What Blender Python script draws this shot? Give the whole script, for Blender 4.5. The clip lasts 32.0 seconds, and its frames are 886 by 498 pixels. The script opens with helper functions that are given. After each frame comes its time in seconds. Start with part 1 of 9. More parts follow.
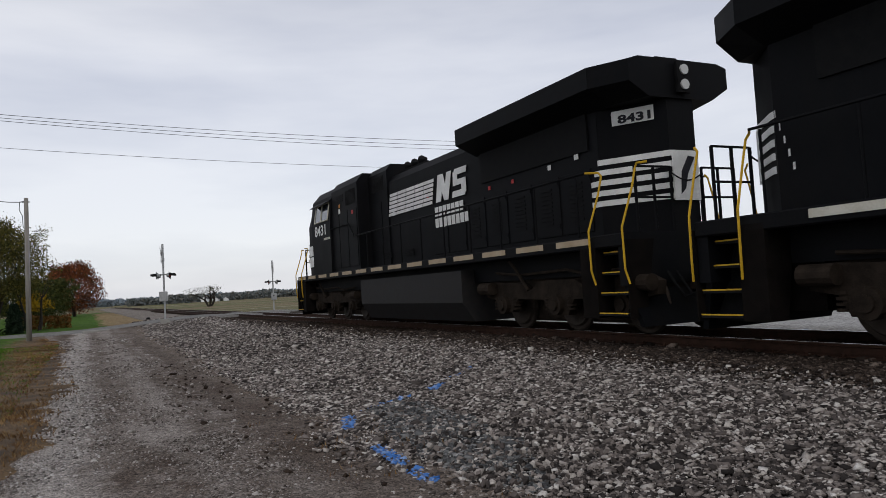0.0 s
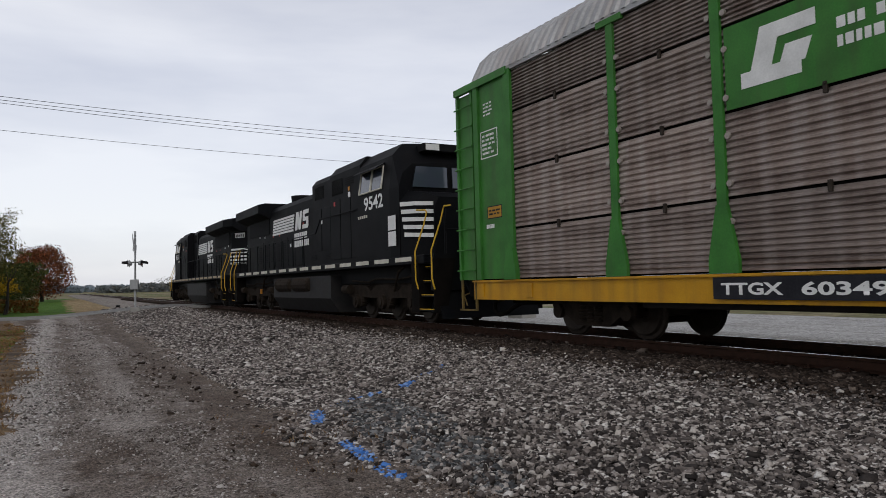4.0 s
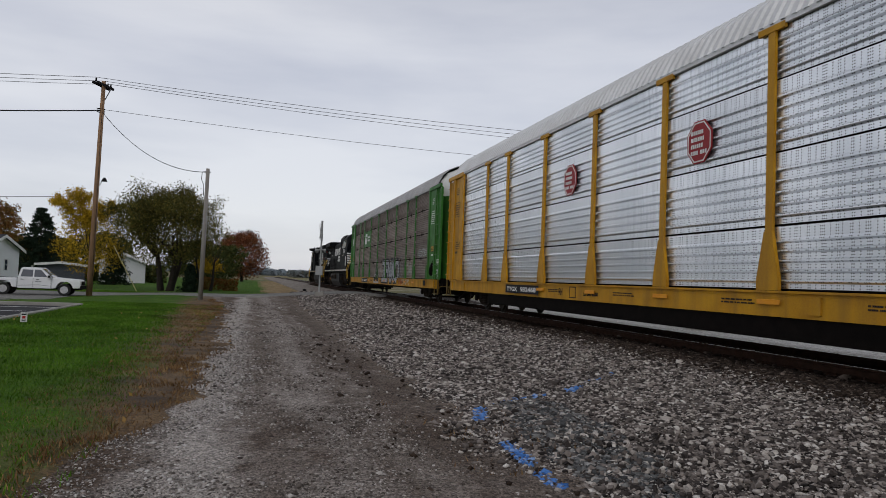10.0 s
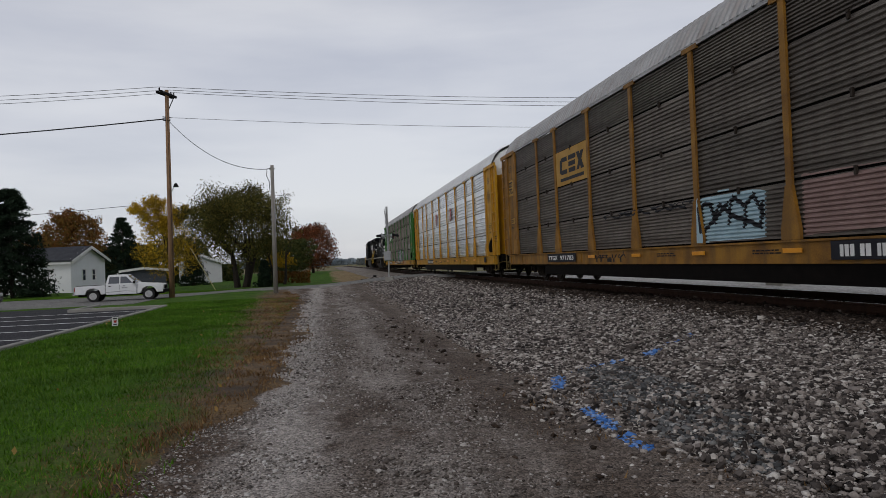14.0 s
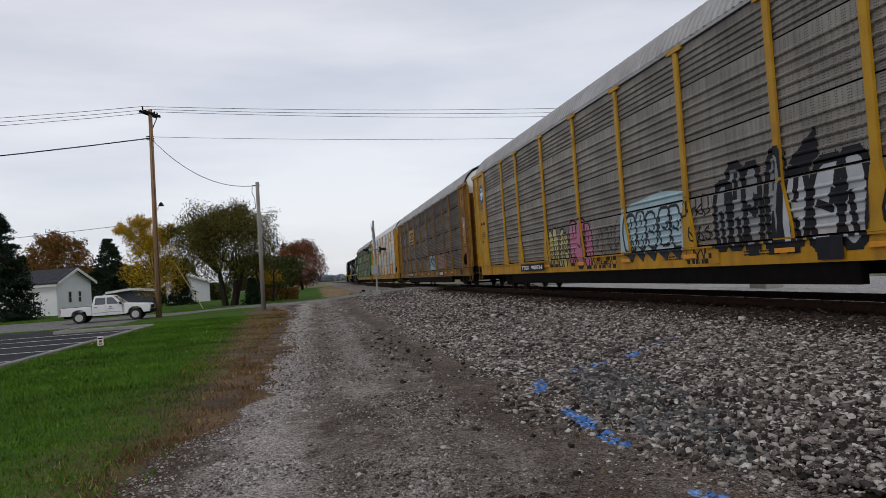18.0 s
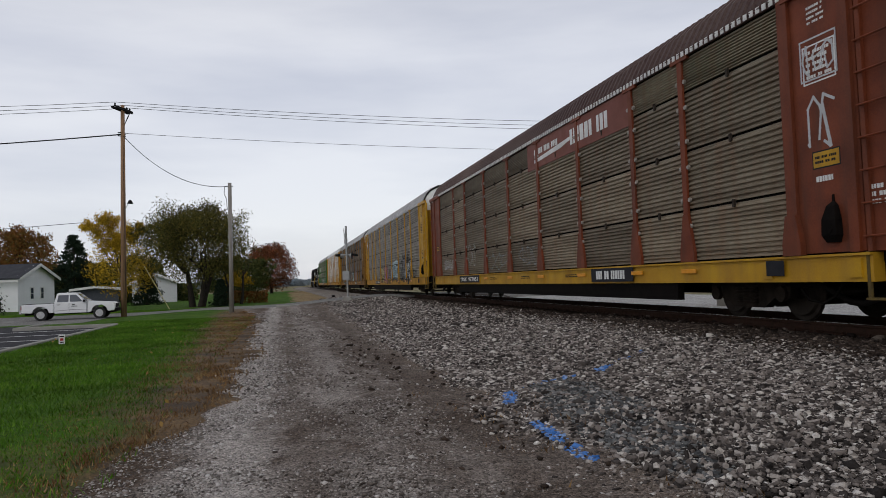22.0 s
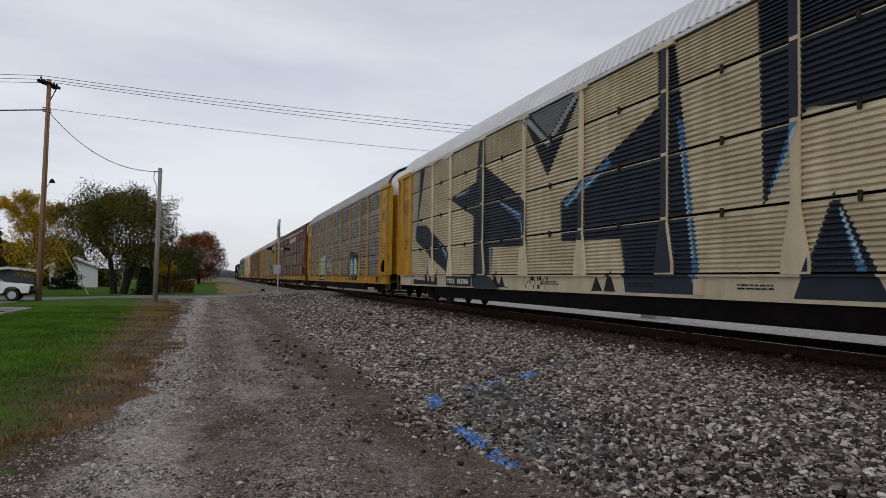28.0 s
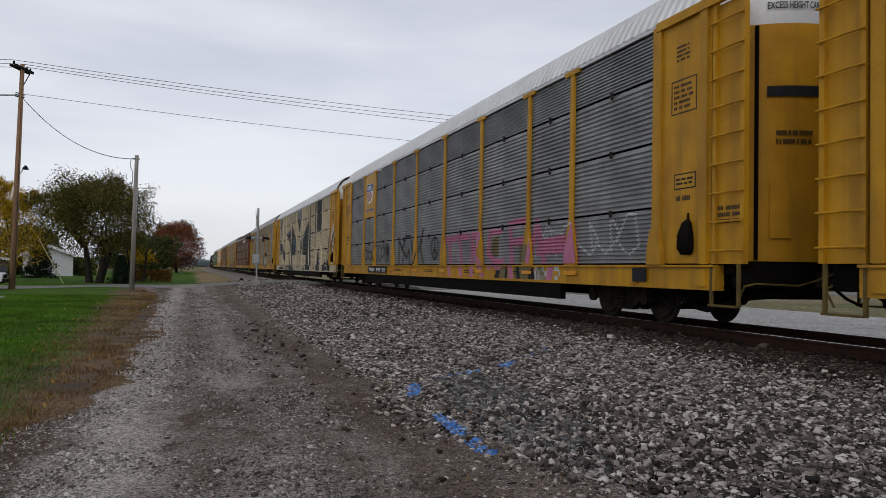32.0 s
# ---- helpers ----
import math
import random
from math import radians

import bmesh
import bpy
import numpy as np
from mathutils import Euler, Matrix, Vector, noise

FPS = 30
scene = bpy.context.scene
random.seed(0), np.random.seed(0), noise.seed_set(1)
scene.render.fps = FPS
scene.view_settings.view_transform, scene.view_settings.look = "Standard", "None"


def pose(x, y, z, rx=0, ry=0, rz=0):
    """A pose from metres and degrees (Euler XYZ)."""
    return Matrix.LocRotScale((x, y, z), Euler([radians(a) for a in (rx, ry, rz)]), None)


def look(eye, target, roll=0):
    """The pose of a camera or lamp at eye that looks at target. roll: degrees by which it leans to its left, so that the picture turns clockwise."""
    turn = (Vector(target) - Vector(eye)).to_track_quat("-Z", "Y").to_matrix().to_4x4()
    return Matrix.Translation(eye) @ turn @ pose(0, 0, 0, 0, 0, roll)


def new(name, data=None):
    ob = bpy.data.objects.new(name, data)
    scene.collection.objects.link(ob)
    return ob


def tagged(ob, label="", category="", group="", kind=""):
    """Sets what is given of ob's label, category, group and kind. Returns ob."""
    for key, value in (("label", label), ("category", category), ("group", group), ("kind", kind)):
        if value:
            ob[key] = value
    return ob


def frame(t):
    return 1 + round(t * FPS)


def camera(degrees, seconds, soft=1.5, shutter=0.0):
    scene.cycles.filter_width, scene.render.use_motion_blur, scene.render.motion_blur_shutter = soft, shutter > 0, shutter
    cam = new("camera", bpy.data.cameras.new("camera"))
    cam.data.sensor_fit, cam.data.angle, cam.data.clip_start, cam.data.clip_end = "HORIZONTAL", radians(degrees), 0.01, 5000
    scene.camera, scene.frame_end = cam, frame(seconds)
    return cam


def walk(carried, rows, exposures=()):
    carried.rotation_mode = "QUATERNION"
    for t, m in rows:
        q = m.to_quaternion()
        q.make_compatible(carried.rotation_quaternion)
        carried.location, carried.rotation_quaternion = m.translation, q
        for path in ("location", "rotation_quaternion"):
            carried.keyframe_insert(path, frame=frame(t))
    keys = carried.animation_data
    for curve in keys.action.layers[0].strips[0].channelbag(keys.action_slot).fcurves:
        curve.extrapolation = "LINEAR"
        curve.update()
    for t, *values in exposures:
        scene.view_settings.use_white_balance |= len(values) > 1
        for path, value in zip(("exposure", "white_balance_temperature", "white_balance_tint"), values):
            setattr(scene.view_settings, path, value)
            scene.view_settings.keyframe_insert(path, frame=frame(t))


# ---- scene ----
cam = camera(63.39, 32.0, soft=0.5, shutter=0.04)

PATH = [
    (0, pose(-8.763, -0.425, 0.866, 92.88, 3.44, -26.37)),
    (0.5, pose(-8.754, -0.426, 0.865, 93.31, 3.81, -26.40)),
    (1, pose(-8.743, -0.425, 0.855, 92.42, 3.43, -27.42)),
    (1.5, pose(-8.750, -0.419, 0.862, 92.37, 2.65, -27.47)),
    (2, pose(-8.756, -0.421, 0.864, 92.88, 2.19, -26.90)),
    (2.5, pose(-8.761, -0.423, 0.867, 93.06, 1.54, -26.92)),
    (4.5, pose(-8.743, -0.426, 0.860, 92.11, 1.50, -30.14)),
    (5, pose(-8.720, -0.420, 0.854, 92.14, 1.87, -35.80)),
    (5.5, pose(-8.724, -0.413, 0.862, 92.33, 1.86, -35.46)),
    (6, pose(-8.750, -0.421, 0.866, 93.20, 1.96, -34.87)),
    (6.5, pose(-8.748, -0.434, 0.865, 93.16, 2.99, -31.42)),
    (7, pose(-8.762, -0.419, 0.841, 92.59, 1.68, -29.36)),
    (7.5, pose(-8.725, -0.358, 0.850, 92.01, 2.16, -30.32)),
    (8, pose(-8.709, -0.293, 0.851, 92.61, 2.03, -29.11)),
    (8.5, pose(-8.668, -0.262, 0.842, 92.15, 2.30, -25.25)),
    (9, pose(-8.627, -0.246, 0.835, 92.47, 1.62, -20.37)),
    (9.5, pose(-8.621, -0.239, 0.849, 92.94, 0.15, -19.91)),
    (10, pose(-8.655, -0.210, 0.840, 92.54, -2.17, -14.79)),
    (10.5, pose(-8.660, -0.195, 0.829, 91.46, -3.29, -10.20)),
    (11, pose(-8.670, -0.181, 0.843, 92.49, -4.30, -9.25)),
    (11.5, pose(-8.680, -0.193, 0.863, 95.24, -4.47, -11.30)),
    (12, pose(-8.678, -0.195, 0.839, 94.52, -4.00, -11.11)),
    (12.5, pose(-8.682, -0.186, 0.838, 93.09, -3.26, -10.27)),
    (13, pose(-8.689, -0.177, 0.826, 91.22, -1.61, -9.34)),
    (13.5, pose(-8.659, -0.198, 0.815, 91.43, 2.89, -8.75)),
    (14, pose(-8.664, -0.232, 0.798, 90.86, 2.40, -9.40)),
    (14.5, pose(-8.631, -0.296, 0.794, 88.45, 0.56, -13.02)),
    (15, pose(-8.624, -0.330, 0.795, 90.19, 2.44, -16.08)),
    (15.5, pose(-8.624, -0.341, 0.785, 91.36, 2.55, -17.32)),
    (17.5, pose(-8.593, -0.320, 0.728, 90.00, 2.48, -11.45)),
    (18, pose(-8.578, -0.319, 0.721, 91.90, 3.86, -10.24)),
    (18.5, pose(-8.577, -0.312, 0.728, 93.31, 2.58, -10.98)),
    (19, pose(-8.579, -0.305, 0.720, 92.52, 2.70, -11.27)),
    (19.5, pose(-8.580, -0.298, 0.721, 91.42, 2.96, -11.54)),
    (20, pose(-8.570, -0.289, 0.722, 90.99, 2.05, -11.20)),
    (20.5, pose(-8.583, -0.294, 0.719, 91.94, 0.70, -11.89)),
    (21, pose(-8.579, -0.298, 0.708, 90.20, 0.33, -12.32)),
    (21.5, pose(-8.578, -0.293, 0.723, 91.80, 0.96, -13.02)),
    (22, pose(-8.589, -0.278, 0.721, 92.45, 2.02, -12.54)),
    (22.5, pose(-8.603, -0.268, 0.720, 91.81, 0.25, -13.15)),
    (23, pose(-8.599, -0.269, 0.723, 91.08, -0.15, -12.56)),
    (23.5, pose(-8.600, -0.255, 0.714, 91.56, -0.31, -13.25)),
    (24, pose(-8.602, -0.253, 0.716, 92.54, 0.26, -8.34)),
    (24.5, pose(-8.598, -0.258, 0.714, 92.04, -0.93, -8.88)),
    (26.5, pose(-8.609, -0.245, 0.723, 92.47, -1.61, -10.95)),
    (27, pose(-8.574, -0.269, 0.729, 92.66, -1.84, -11.92)),
    (27.5, pose(-8.581, -0.272, 0.728, 92.77, -1.73, -17.76)),
    (28, pose(-8.568, -0.272, 0.740, 92.44, -0.90, -17.87)),
    (28.5, pose(-8.570, -0.275, 0.727, 92.13, -0.23, -18.32)),
    (29, pose(-8.561, -0.269, 0.723, 91.64, -0.34, -19.06)),
    (29.5, pose(-8.566, -0.259, 0.731, 92.14, -0.05, -20.72)),
    (30, pose(-8.554, -0.254, 0.729, 92.35, -1.04, -19.11)),
    (30.5, pose(-8.563, -0.261, 0.729, 92.52, -1.22, -19.49)),
    (31, pose(-8.569, -0.259, 0.736, 92.66, -1.38, -18.76)),
    (31.5, pose(-8.574, -0.257, 0.733, 92.03, -0.98, -18.88)),
    (32, pose(-8.565, -0.259, 0.724, 91.70, -1.13, -19.47)),
]
EXPOSURES = [(0, 0.26), (2.5, 0.26), (4.5, 0.38), (6.5, 0.66), (8.5, 0.3), (11, 0.04), (13, -0.1), (14, 0.0), (15, 0.28), (18, 0.26), (20, 0.12), (22, 0.22), (24, 0.24), (27, 0.18), (28.5, 0.2), (30, 0.25), (32, 0.24)]
walk(cam, PATH, EXPOSURES)

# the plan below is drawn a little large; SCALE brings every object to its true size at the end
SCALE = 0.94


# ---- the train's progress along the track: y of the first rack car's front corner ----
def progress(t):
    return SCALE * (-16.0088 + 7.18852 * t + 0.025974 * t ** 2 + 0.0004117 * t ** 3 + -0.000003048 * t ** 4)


# ---- light ----
world = bpy.data.worlds.new("overcast_sky")
scene.world = world
world.use_nodes = True
wn, wl = world.node_tree.nodes, world.node_tree.links
wn.clear()
w_out = wn.new("ShaderNodeOutputWorld")
w_sky = wn.new("ShaderNodeTexSky")
w_sky.sky_type, w_sky.sun_disc = "NISHITA", False
w_sky.sun_elevation, w_sky.sun_rotation = radians(34), radians(200)
w_bg1 = wn.new("ShaderNodeBackground")
w_bg1.inputs["Strength"].default_value = 0.016
wl.new(w_sky.outputs[0], w_bg1.inputs["Color"])
w_co = wn.new("ShaderNodeTexCoord")
w_map = wn.new("ShaderNodeMapping")
w_map.inputs["Scale"].default_value = (1.0, 1.0, 5.0)
w_map.inputs["Rotation"].default_value = (0.05, 0.12, 0.3)
wl.new(w_co.outputs["Generated"], w_map.inputs["Vector"])
w_n = wn.new("ShaderNodeTexNoise")
w_n.inputs["Scale"].default_value, w_n.inputs["Detail"].default_value, w_n.inputs["Roughness"].default_value = 1.7, 5.0, 0.52
wl.new(w_map.outputs[0], w_n.inputs["Vector"])
w_r = wn.new("ShaderNodeValToRGB")
w_r.color_ramp.elements[0].position, w_r.color_ramp.elements[0].color = 0.34, (0.53, 0.545, 0.62, 1)
w_r.color_ramp.elements[1].position, w_r.color_ramp.elements[1].color = 0.66, (0.745, 0.747, 0.785, 1)
wl.new(w_n.outputs[0], w_r.inputs[0])
w_sep = wn.new("ShaderNodeSeparateXYZ")
wl.new(w_co.outputs["Generated"], w_sep.inputs[0])
w_h = wn.new("ShaderNodeMapRange")
w_h.inputs["From Min"].default_value, w_h.inputs["From Max"].default_value = 0.30, 0.85
w_h.inputs["To Min"].default_value, w_h.inputs["To Max"].default_value = 1.0, 0.5
wl.new(w_sep.outputs["Z"], w_h.inputs["Value"])
w_mul = wn.new("ShaderNodeMixRGB")
w_mul.blend_type = "MULTIPLY"
w_mul.inputs["Fac"].default_value = 1.0
wl.new(w_r.outputs[0], w_mul.inputs["Color1"])
wl.new(w_h.outputs[0], w_mul.inputs["Color2"])
w_bg2 = wn.new("ShaderNodeBackground")
w_bg2.inputs["Strength"].default_value = 0.83
wl.new(w_mul.outputs[0], w_bg2.inputs["Color"])
w_add = wn.new("ShaderNodeAddShader")
wl.new(w_bg1.outputs[0], w_add.inputs[0])
wl.new(w_bg2.outputs[0], w_add.inputs[1])
wl.new(w_add.outputs[0], w_out.inputs["Surface"])
sun_data = bpy.data.lights.new("sun", "SUN")
sun_data.energy, sun_data.angle, sun_data.color = 0.5, radians(30), (1.0, 0.96, 0.9)
sun_ob = new("sun", sun_data)
sun_ob.matrix_world = look((-20, -30, 40), (0, 5, 0))


# ---- materials ----
def mat(name, a, b=None, rough=0.6, metal=0.0, scale=6.0, fine=60.0, bump=0.15, stretch=(1, 1, 1), vary=0.0, spec=0.22, streak=None, streak_amount=0.5, streak_scale=(1.5, 1.5, 0.12), random_tint=0.0, island=False, perf=None):
    """A surface of two colours mixed by coarse and fine noise, with streaks, bump and roughness variation."""
    m = bpy.data.materials.new(name)
    m.use_nodes = True
    n, l = m.node_tree.nodes, m.node_tree.links
    p = n["Principled BSDF"]
    b = b or tuple(c * 0.75 for c in a)
    co = n.new("ShaderNodeTexCoord")
    mp = n.new("ShaderNodeMapping")
    mp.inputs["Scale"].default_value = stretch
    l.new(co.outputs["Object"], mp.inputs["Vector"])
    n1 = n.new("ShaderNodeTexNoise")
    n1.inputs["Scale"].default_value, n1.inputs["Detail"].default_value = scale, 4
    n2 = n.new("ShaderNodeTexNoise")
    n2.inputs["Scale"].default_value, n2.inputs["Detail"].default_value = fine, 2
    l.new(mp.outputs[0], n1.inputs["Vector"])
    l.new(mp.outputs[0], n2.inputs["Vector"])
    add = n.new("ShaderNodeMath")
    add.operation = "MULTIPLY_ADD"
    add.inputs[1].default_value = 0.45
    l.new(n2.outputs[0], add.inputs[0])
    l.new(n1.outputs[0], add.inputs[2])
    rp = n.new("ShaderNodeValToRGB")
    rp.color_ramp.elements[0].position, rp.color_ramp.elements[0].color = 0.52, (*a, 1)
    rp.color_ramp.elements[1].position, rp.color_ramp.elements[1].color = 0.94, (*b, 1)
    l.new(add.outputs[0], rp.inputs[0])
    col = rp.outputs[0]
    if streak:
        mp2 = n.new("ShaderNodeMapping")
        mp2.inputs["Scale"].default_value = streak_scale
        l.new(co.outputs["Object"], mp2.inputs["Vector"])
        n3 = n.new("ShaderNodeTexNoise")
        n3.inputs["Scale"].default_value, n3.inputs["Detail"].default_value = 2.2, 5
        l.new(mp2.outputs[0], n3.inputs["Vector"])
        r3 = n.new("ShaderNodeMapRange")
        r3.inputs["From Min"].default_value, r3.inputs["From Max"].default_value = 0.45, 0.75
        r3.inputs["To Max"].default_value = streak_amount
        l.new(n3.outputs[0], r3.inputs["Value"])
        mx = n.new("ShaderNodeMixRGB")
        mx.inputs["Color2"].default_value = (*streak, 1)
        l.new(r3.outputs[0], mx.inputs["Fac"])
        l.new(col, mx.inputs["Color1"])
        col = mx.outputs[0]
    if perf:
        # columns of short punched slots: half width, pitch, half height, repeat, places of the columns
        py, pz, r, group, share = perf

        def calc(op, a, b=None):
            q = n.new("ShaderNodeMath")
            q.operation = op
            for k, v in enumerate((a, b)):
                if isinstance(v, (int, float)):
                    q.inputs[k].default_value = v
                elif v is not None:
                    l.new(v, q.inputs[k])
            return q.outputs[0]
        xyz = n.new("ShaderNodeSeparateXYZ")
        l.new(co.outputs["Object"], xyz.inputs[0])
        fy = calc("FRACT", calc("DIVIDE", xyz.outputs["Y"], group))
        fz = calc("ABSOLUTE", calc("SUBTRACT", calc("FRACT", calc("DIVIDE", xyz.outputs["Z"], pz)), 0.5))
        cols = None
        for c in share:
            one = calc("LESS_THAN", calc("ABSOLUTE", calc("SUBTRACT", fy, c)), py / group)
            cols = one if cols is None else calc("MAXIMUM", cols, one)
        hole, inside = cols, calc("LESS_THAN", fz, r / pz)
        mh = n.new("ShaderNodeMixRGB")
        mh.inputs["Color2"].default_value = (0.012, 0.011, 0.010, 1)
        l.new(calc("MULTIPLY", calc("MULTIPLY", hole, inside), 0.9), mh.inputs["Fac"])
        l.new(col, mh.inputs["Color1"])
        col = mh.outputs[0]
    if vary:
        if island:
            src = n.new("ShaderNodeNewGeometry").outputs["Random Per Island"]
        else:
            src = n.new("ShaderNodeObjectInfo").outputs["Random"]
        r4 = n.new("ShaderNodeMapRange")
        r4.inputs["To Min"].default_value, r4.inputs["To Max"].default_value = 1 - vary, 1 + vary
        l.new(src, r4.inputs["Value"])
        mv = n.new("ShaderNodeMixRGB")
        mv.blend_type = "MULTIPLY"
        mv.inputs["Fac"].default_value = 1
        l.new(col, mv.inputs["Color1"])
        l.new(r4.outputs[0], mv.inputs["Color2"])
        col = mv.outputs[0]
    l.new(col, p.inputs["Base Color"])
    rr = n.new("ShaderNodeMapRange")
    rr.inputs["To Min"].default_value, rr.inputs["To Max"].default_value = max(0.02, rough - 0.12), min(1, rough + 0.12)
    l.new(n1.outputs[0], rr.inputs["Value"])
    l.new(rr.outputs[0], p.inputs["Roughness"])
    p.inputs["Metallic"].default_value = metal
    p.inputs["Specular IOR Level"].default_value = spec
    if bump:
        bp = n.new("ShaderNodeBump")
        bp.inputs["Strength"].default_value, bp.inputs["Distance"].default_value = bump, 0.02
        l.new(add.outputs[0], bp.inputs["Height"])
        l.new(bp.outputs[0], p.inputs["Normal"])
    return m


def glass_mat(name, tint=(0.03, 0.04, 0.05), rough=0.05):
    m = bpy.data.materials.new(name)
    m.use_nodes = True
    p = m.node_tree.nodes["Principled BSDF"]
    p.inputs["Base Color"].default_value = (*tint, 1)
    p.inputs["Roughness"].default_value = rough
    p.inputs["Specular IOR Level"].default_value = 0.8
    return m


# ---- mesh helpers ----
def box(bm, x0, x1, y0, y1, z0, z1):
    v = [bm.verts.new((x, y, z)) for x in (x0, x1) for y in (y0, y1) for z in (z0, z1)]
    for f in ((0, 1, 3, 2), (4, 6, 7, 5), (0, 4, 5, 1), (2, 3, 7, 6), (0, 2, 6, 4), (1, 5, 7, 3)):
        bm.faces.new([v[i] for i in f])
    return v


def bbox(bm, x0, x1, y0, y1, z0, z1, bev=0.01):
    """A box with bevelled edges."""
    t = bmesh.new()
    box(t, x0, x1, y0, y1, z0, z1)
    bmesh.ops.bevel(t, geom=t.edges[:], offset=bev, segments=1, affect="EDGES")
    join(bm, t)


def join(bm, t):
    me = bpy.data.meshes.new("tmp")
    t.to_mesh(me)
    t.free()
    bm.from_mesh(me)
    bpy.data.meshes.remove(me)


def rod(bm, p0, p1, r, seg=8, r1=None, cap=True):
    p0, p1 = Vector(p0), Vector(p1)
    d = (p1 - p0).normalized()
    a = d.orthogonal().normalized()
    b = d.cross(a)
    r1 = r if r1 is None else r1
    ring = [[bm.verts.new(p + (a * math.cos(2 * math.pi * i / seg) + b * math.sin(2 * math.pi * i / seg)) * q) for i in range(seg)] for p, q in ((p0, r), (p1, r1))]
    for i in range(seg):
        j = (i + 1) % seg
        bm.faces.new((ring[0][i], ring[0][j], ring[1][j], ring[1][i]))
    if cap:
        bm.faces.new(ring[0][::-1])
        bm.faces.new(ring[1])


def pipe(bm, pts, r, seg=6):
    for a, b in zip(pts, pts[1:]):
        rod(bm, a, b, r, seg)


def loft(bm, sections, close=True, cap=True):
    """Join rings of points (each a list of 3D points) into a skin."""
    rings = [[bm.verts.new(p) for p in s] for s in sections]
    k = len(rings[0])
    for r0, r1 in zip(rings, rings[1:]):
        for i in range(k if close else k - 1):
            j = (i + 1) % k
            bm.faces.new((r0[i], r0[j], r1[j], r1[i]))
    if cap and close:
        bm.faces.new(rings[0][::-1])
        bm.faces.new(rings[-1])


def along_y(bm, prof, y0, y1, close=True):
    """Extrude an x-z outline from y0 to y1."""
    loft(bm, [[(x, y0, z) for x, z in prof], [(x, y1, z) for x, z in prof]], close, close)


def along_x(bm, prof, x0, x1):
    """Extrude a y-z outline from x0 to x1."""
    loft(bm, [[(x0, y, z) for y, z in prof], [(x1, y, z) for y, z in prof]])


def finish(name, bm, material, smooth=False):
    bmesh.ops.recalc_face_normals(bm, faces=bm.faces)
    me = bpy.data.meshes.new(name)
    bm.to_mesh(me)
    bm.free()
    if smooth:
        me.polygons.foreach_set("use_smooth", [True] * len(me.polygons))
    me.materials.append(material)
    return me


def part(name, bm, material, parent=None, label="", smooth=False, at=(0, 0, 0)):
    """Link a bmesh (or a mesh) as one object under its parent."""
    me = bm if isinstance(bm, bpy.types.Mesh) else finish(name, bm, material, smooth)
    ob = new(name, me)
    ob.parent = parent
    ob.location = at
    if label:
        ob["label"] = label
    return ob


def thing(name, label, category, at=(0, 0, 0), rz=0, group="", kind=""):
    ob = new(name)
    ob.location, ob.rotation_euler = at, (0, 0, radians(rz))
    ob.empty_display_size = 0.2
    return tagged(ob, label, category, group, kind)


def solid(name, bm, material, label, category, at=(0, 0, 0), group="", kind="", smooth=False):
    return tagged(part(name, bm, material, None, "", smooth, at), label, category, group, kind)


def B():
    return bmesh.new()


def words(text, size, width=None, bold=0.0, shear=0.0):
    """The outline of some words in the built-in font as a flat bmesh in the x-y plane, lower left corner at the origin, and its width."""
    cu = bpy.data.curves.new("words", "FONT")
    cu.body, cu.size, cu.offset, cu.resolution_u, cu.shear = text, size, bold, 3, shear
    ob = bpy.data.objects.new("words", cu)
    scene.collection.objects.link(ob)
    dg = bpy.context.evaluated_depsgraph_get()
    me = bpy.data.meshes.new_from_object(ob.evaluated_get(dg))
    bm = B()
    bm.from_mesh(me)
    bpy.data.objects.remove(ob)
    bpy.data.curves.remove(cu)
    bpy.data.meshes.remove(me)
    xs = [v.co.x for v in bm.verts]
    w = max(xs) - min(xs)
    k = width / w if width else 1
    x0 = min(xs)
    for v in bm.verts:
        v.co.x = (v.co.x - x0) * k
    return bm, w * k


def sided(bm, x, y, z):
    """Turn a flat x-y outline to stand on a car's near side: it reads towards -y, its plane faces -x."""
    for v in bm.verts:
        v.co = Vector((x, y - v.co.x, z + v.co.y))
    return bm


def bars(bm, x, y, z, w, h, rows=2, seed=1, fill=0.75, gap=0.35):
    """Rows of plain bars that stand for writing on a near side: from y towards -y, from z upward."""
    rnd = random.Random(seed)
    lh = h / rows
    for r in range(rows):
        a, end = 0.0, w * rnd.uniform(0.72, 1.0)
        while a < end:
            for _ in range(rnd.choice((2, 3, 4, 6))):
                b = a + lh * rnd.uniform(0.28, 0.5)
                if b > w:
                    break
                box(bm, x, x + 0.004, y - b, y - a, z + r * lh + lh * (1 - fill) / 2, z + r * lh + lh * (1 + fill) / 2)
                a = b + lh * gap * 0.4
            a += lh * gap * 1.3
    return bm


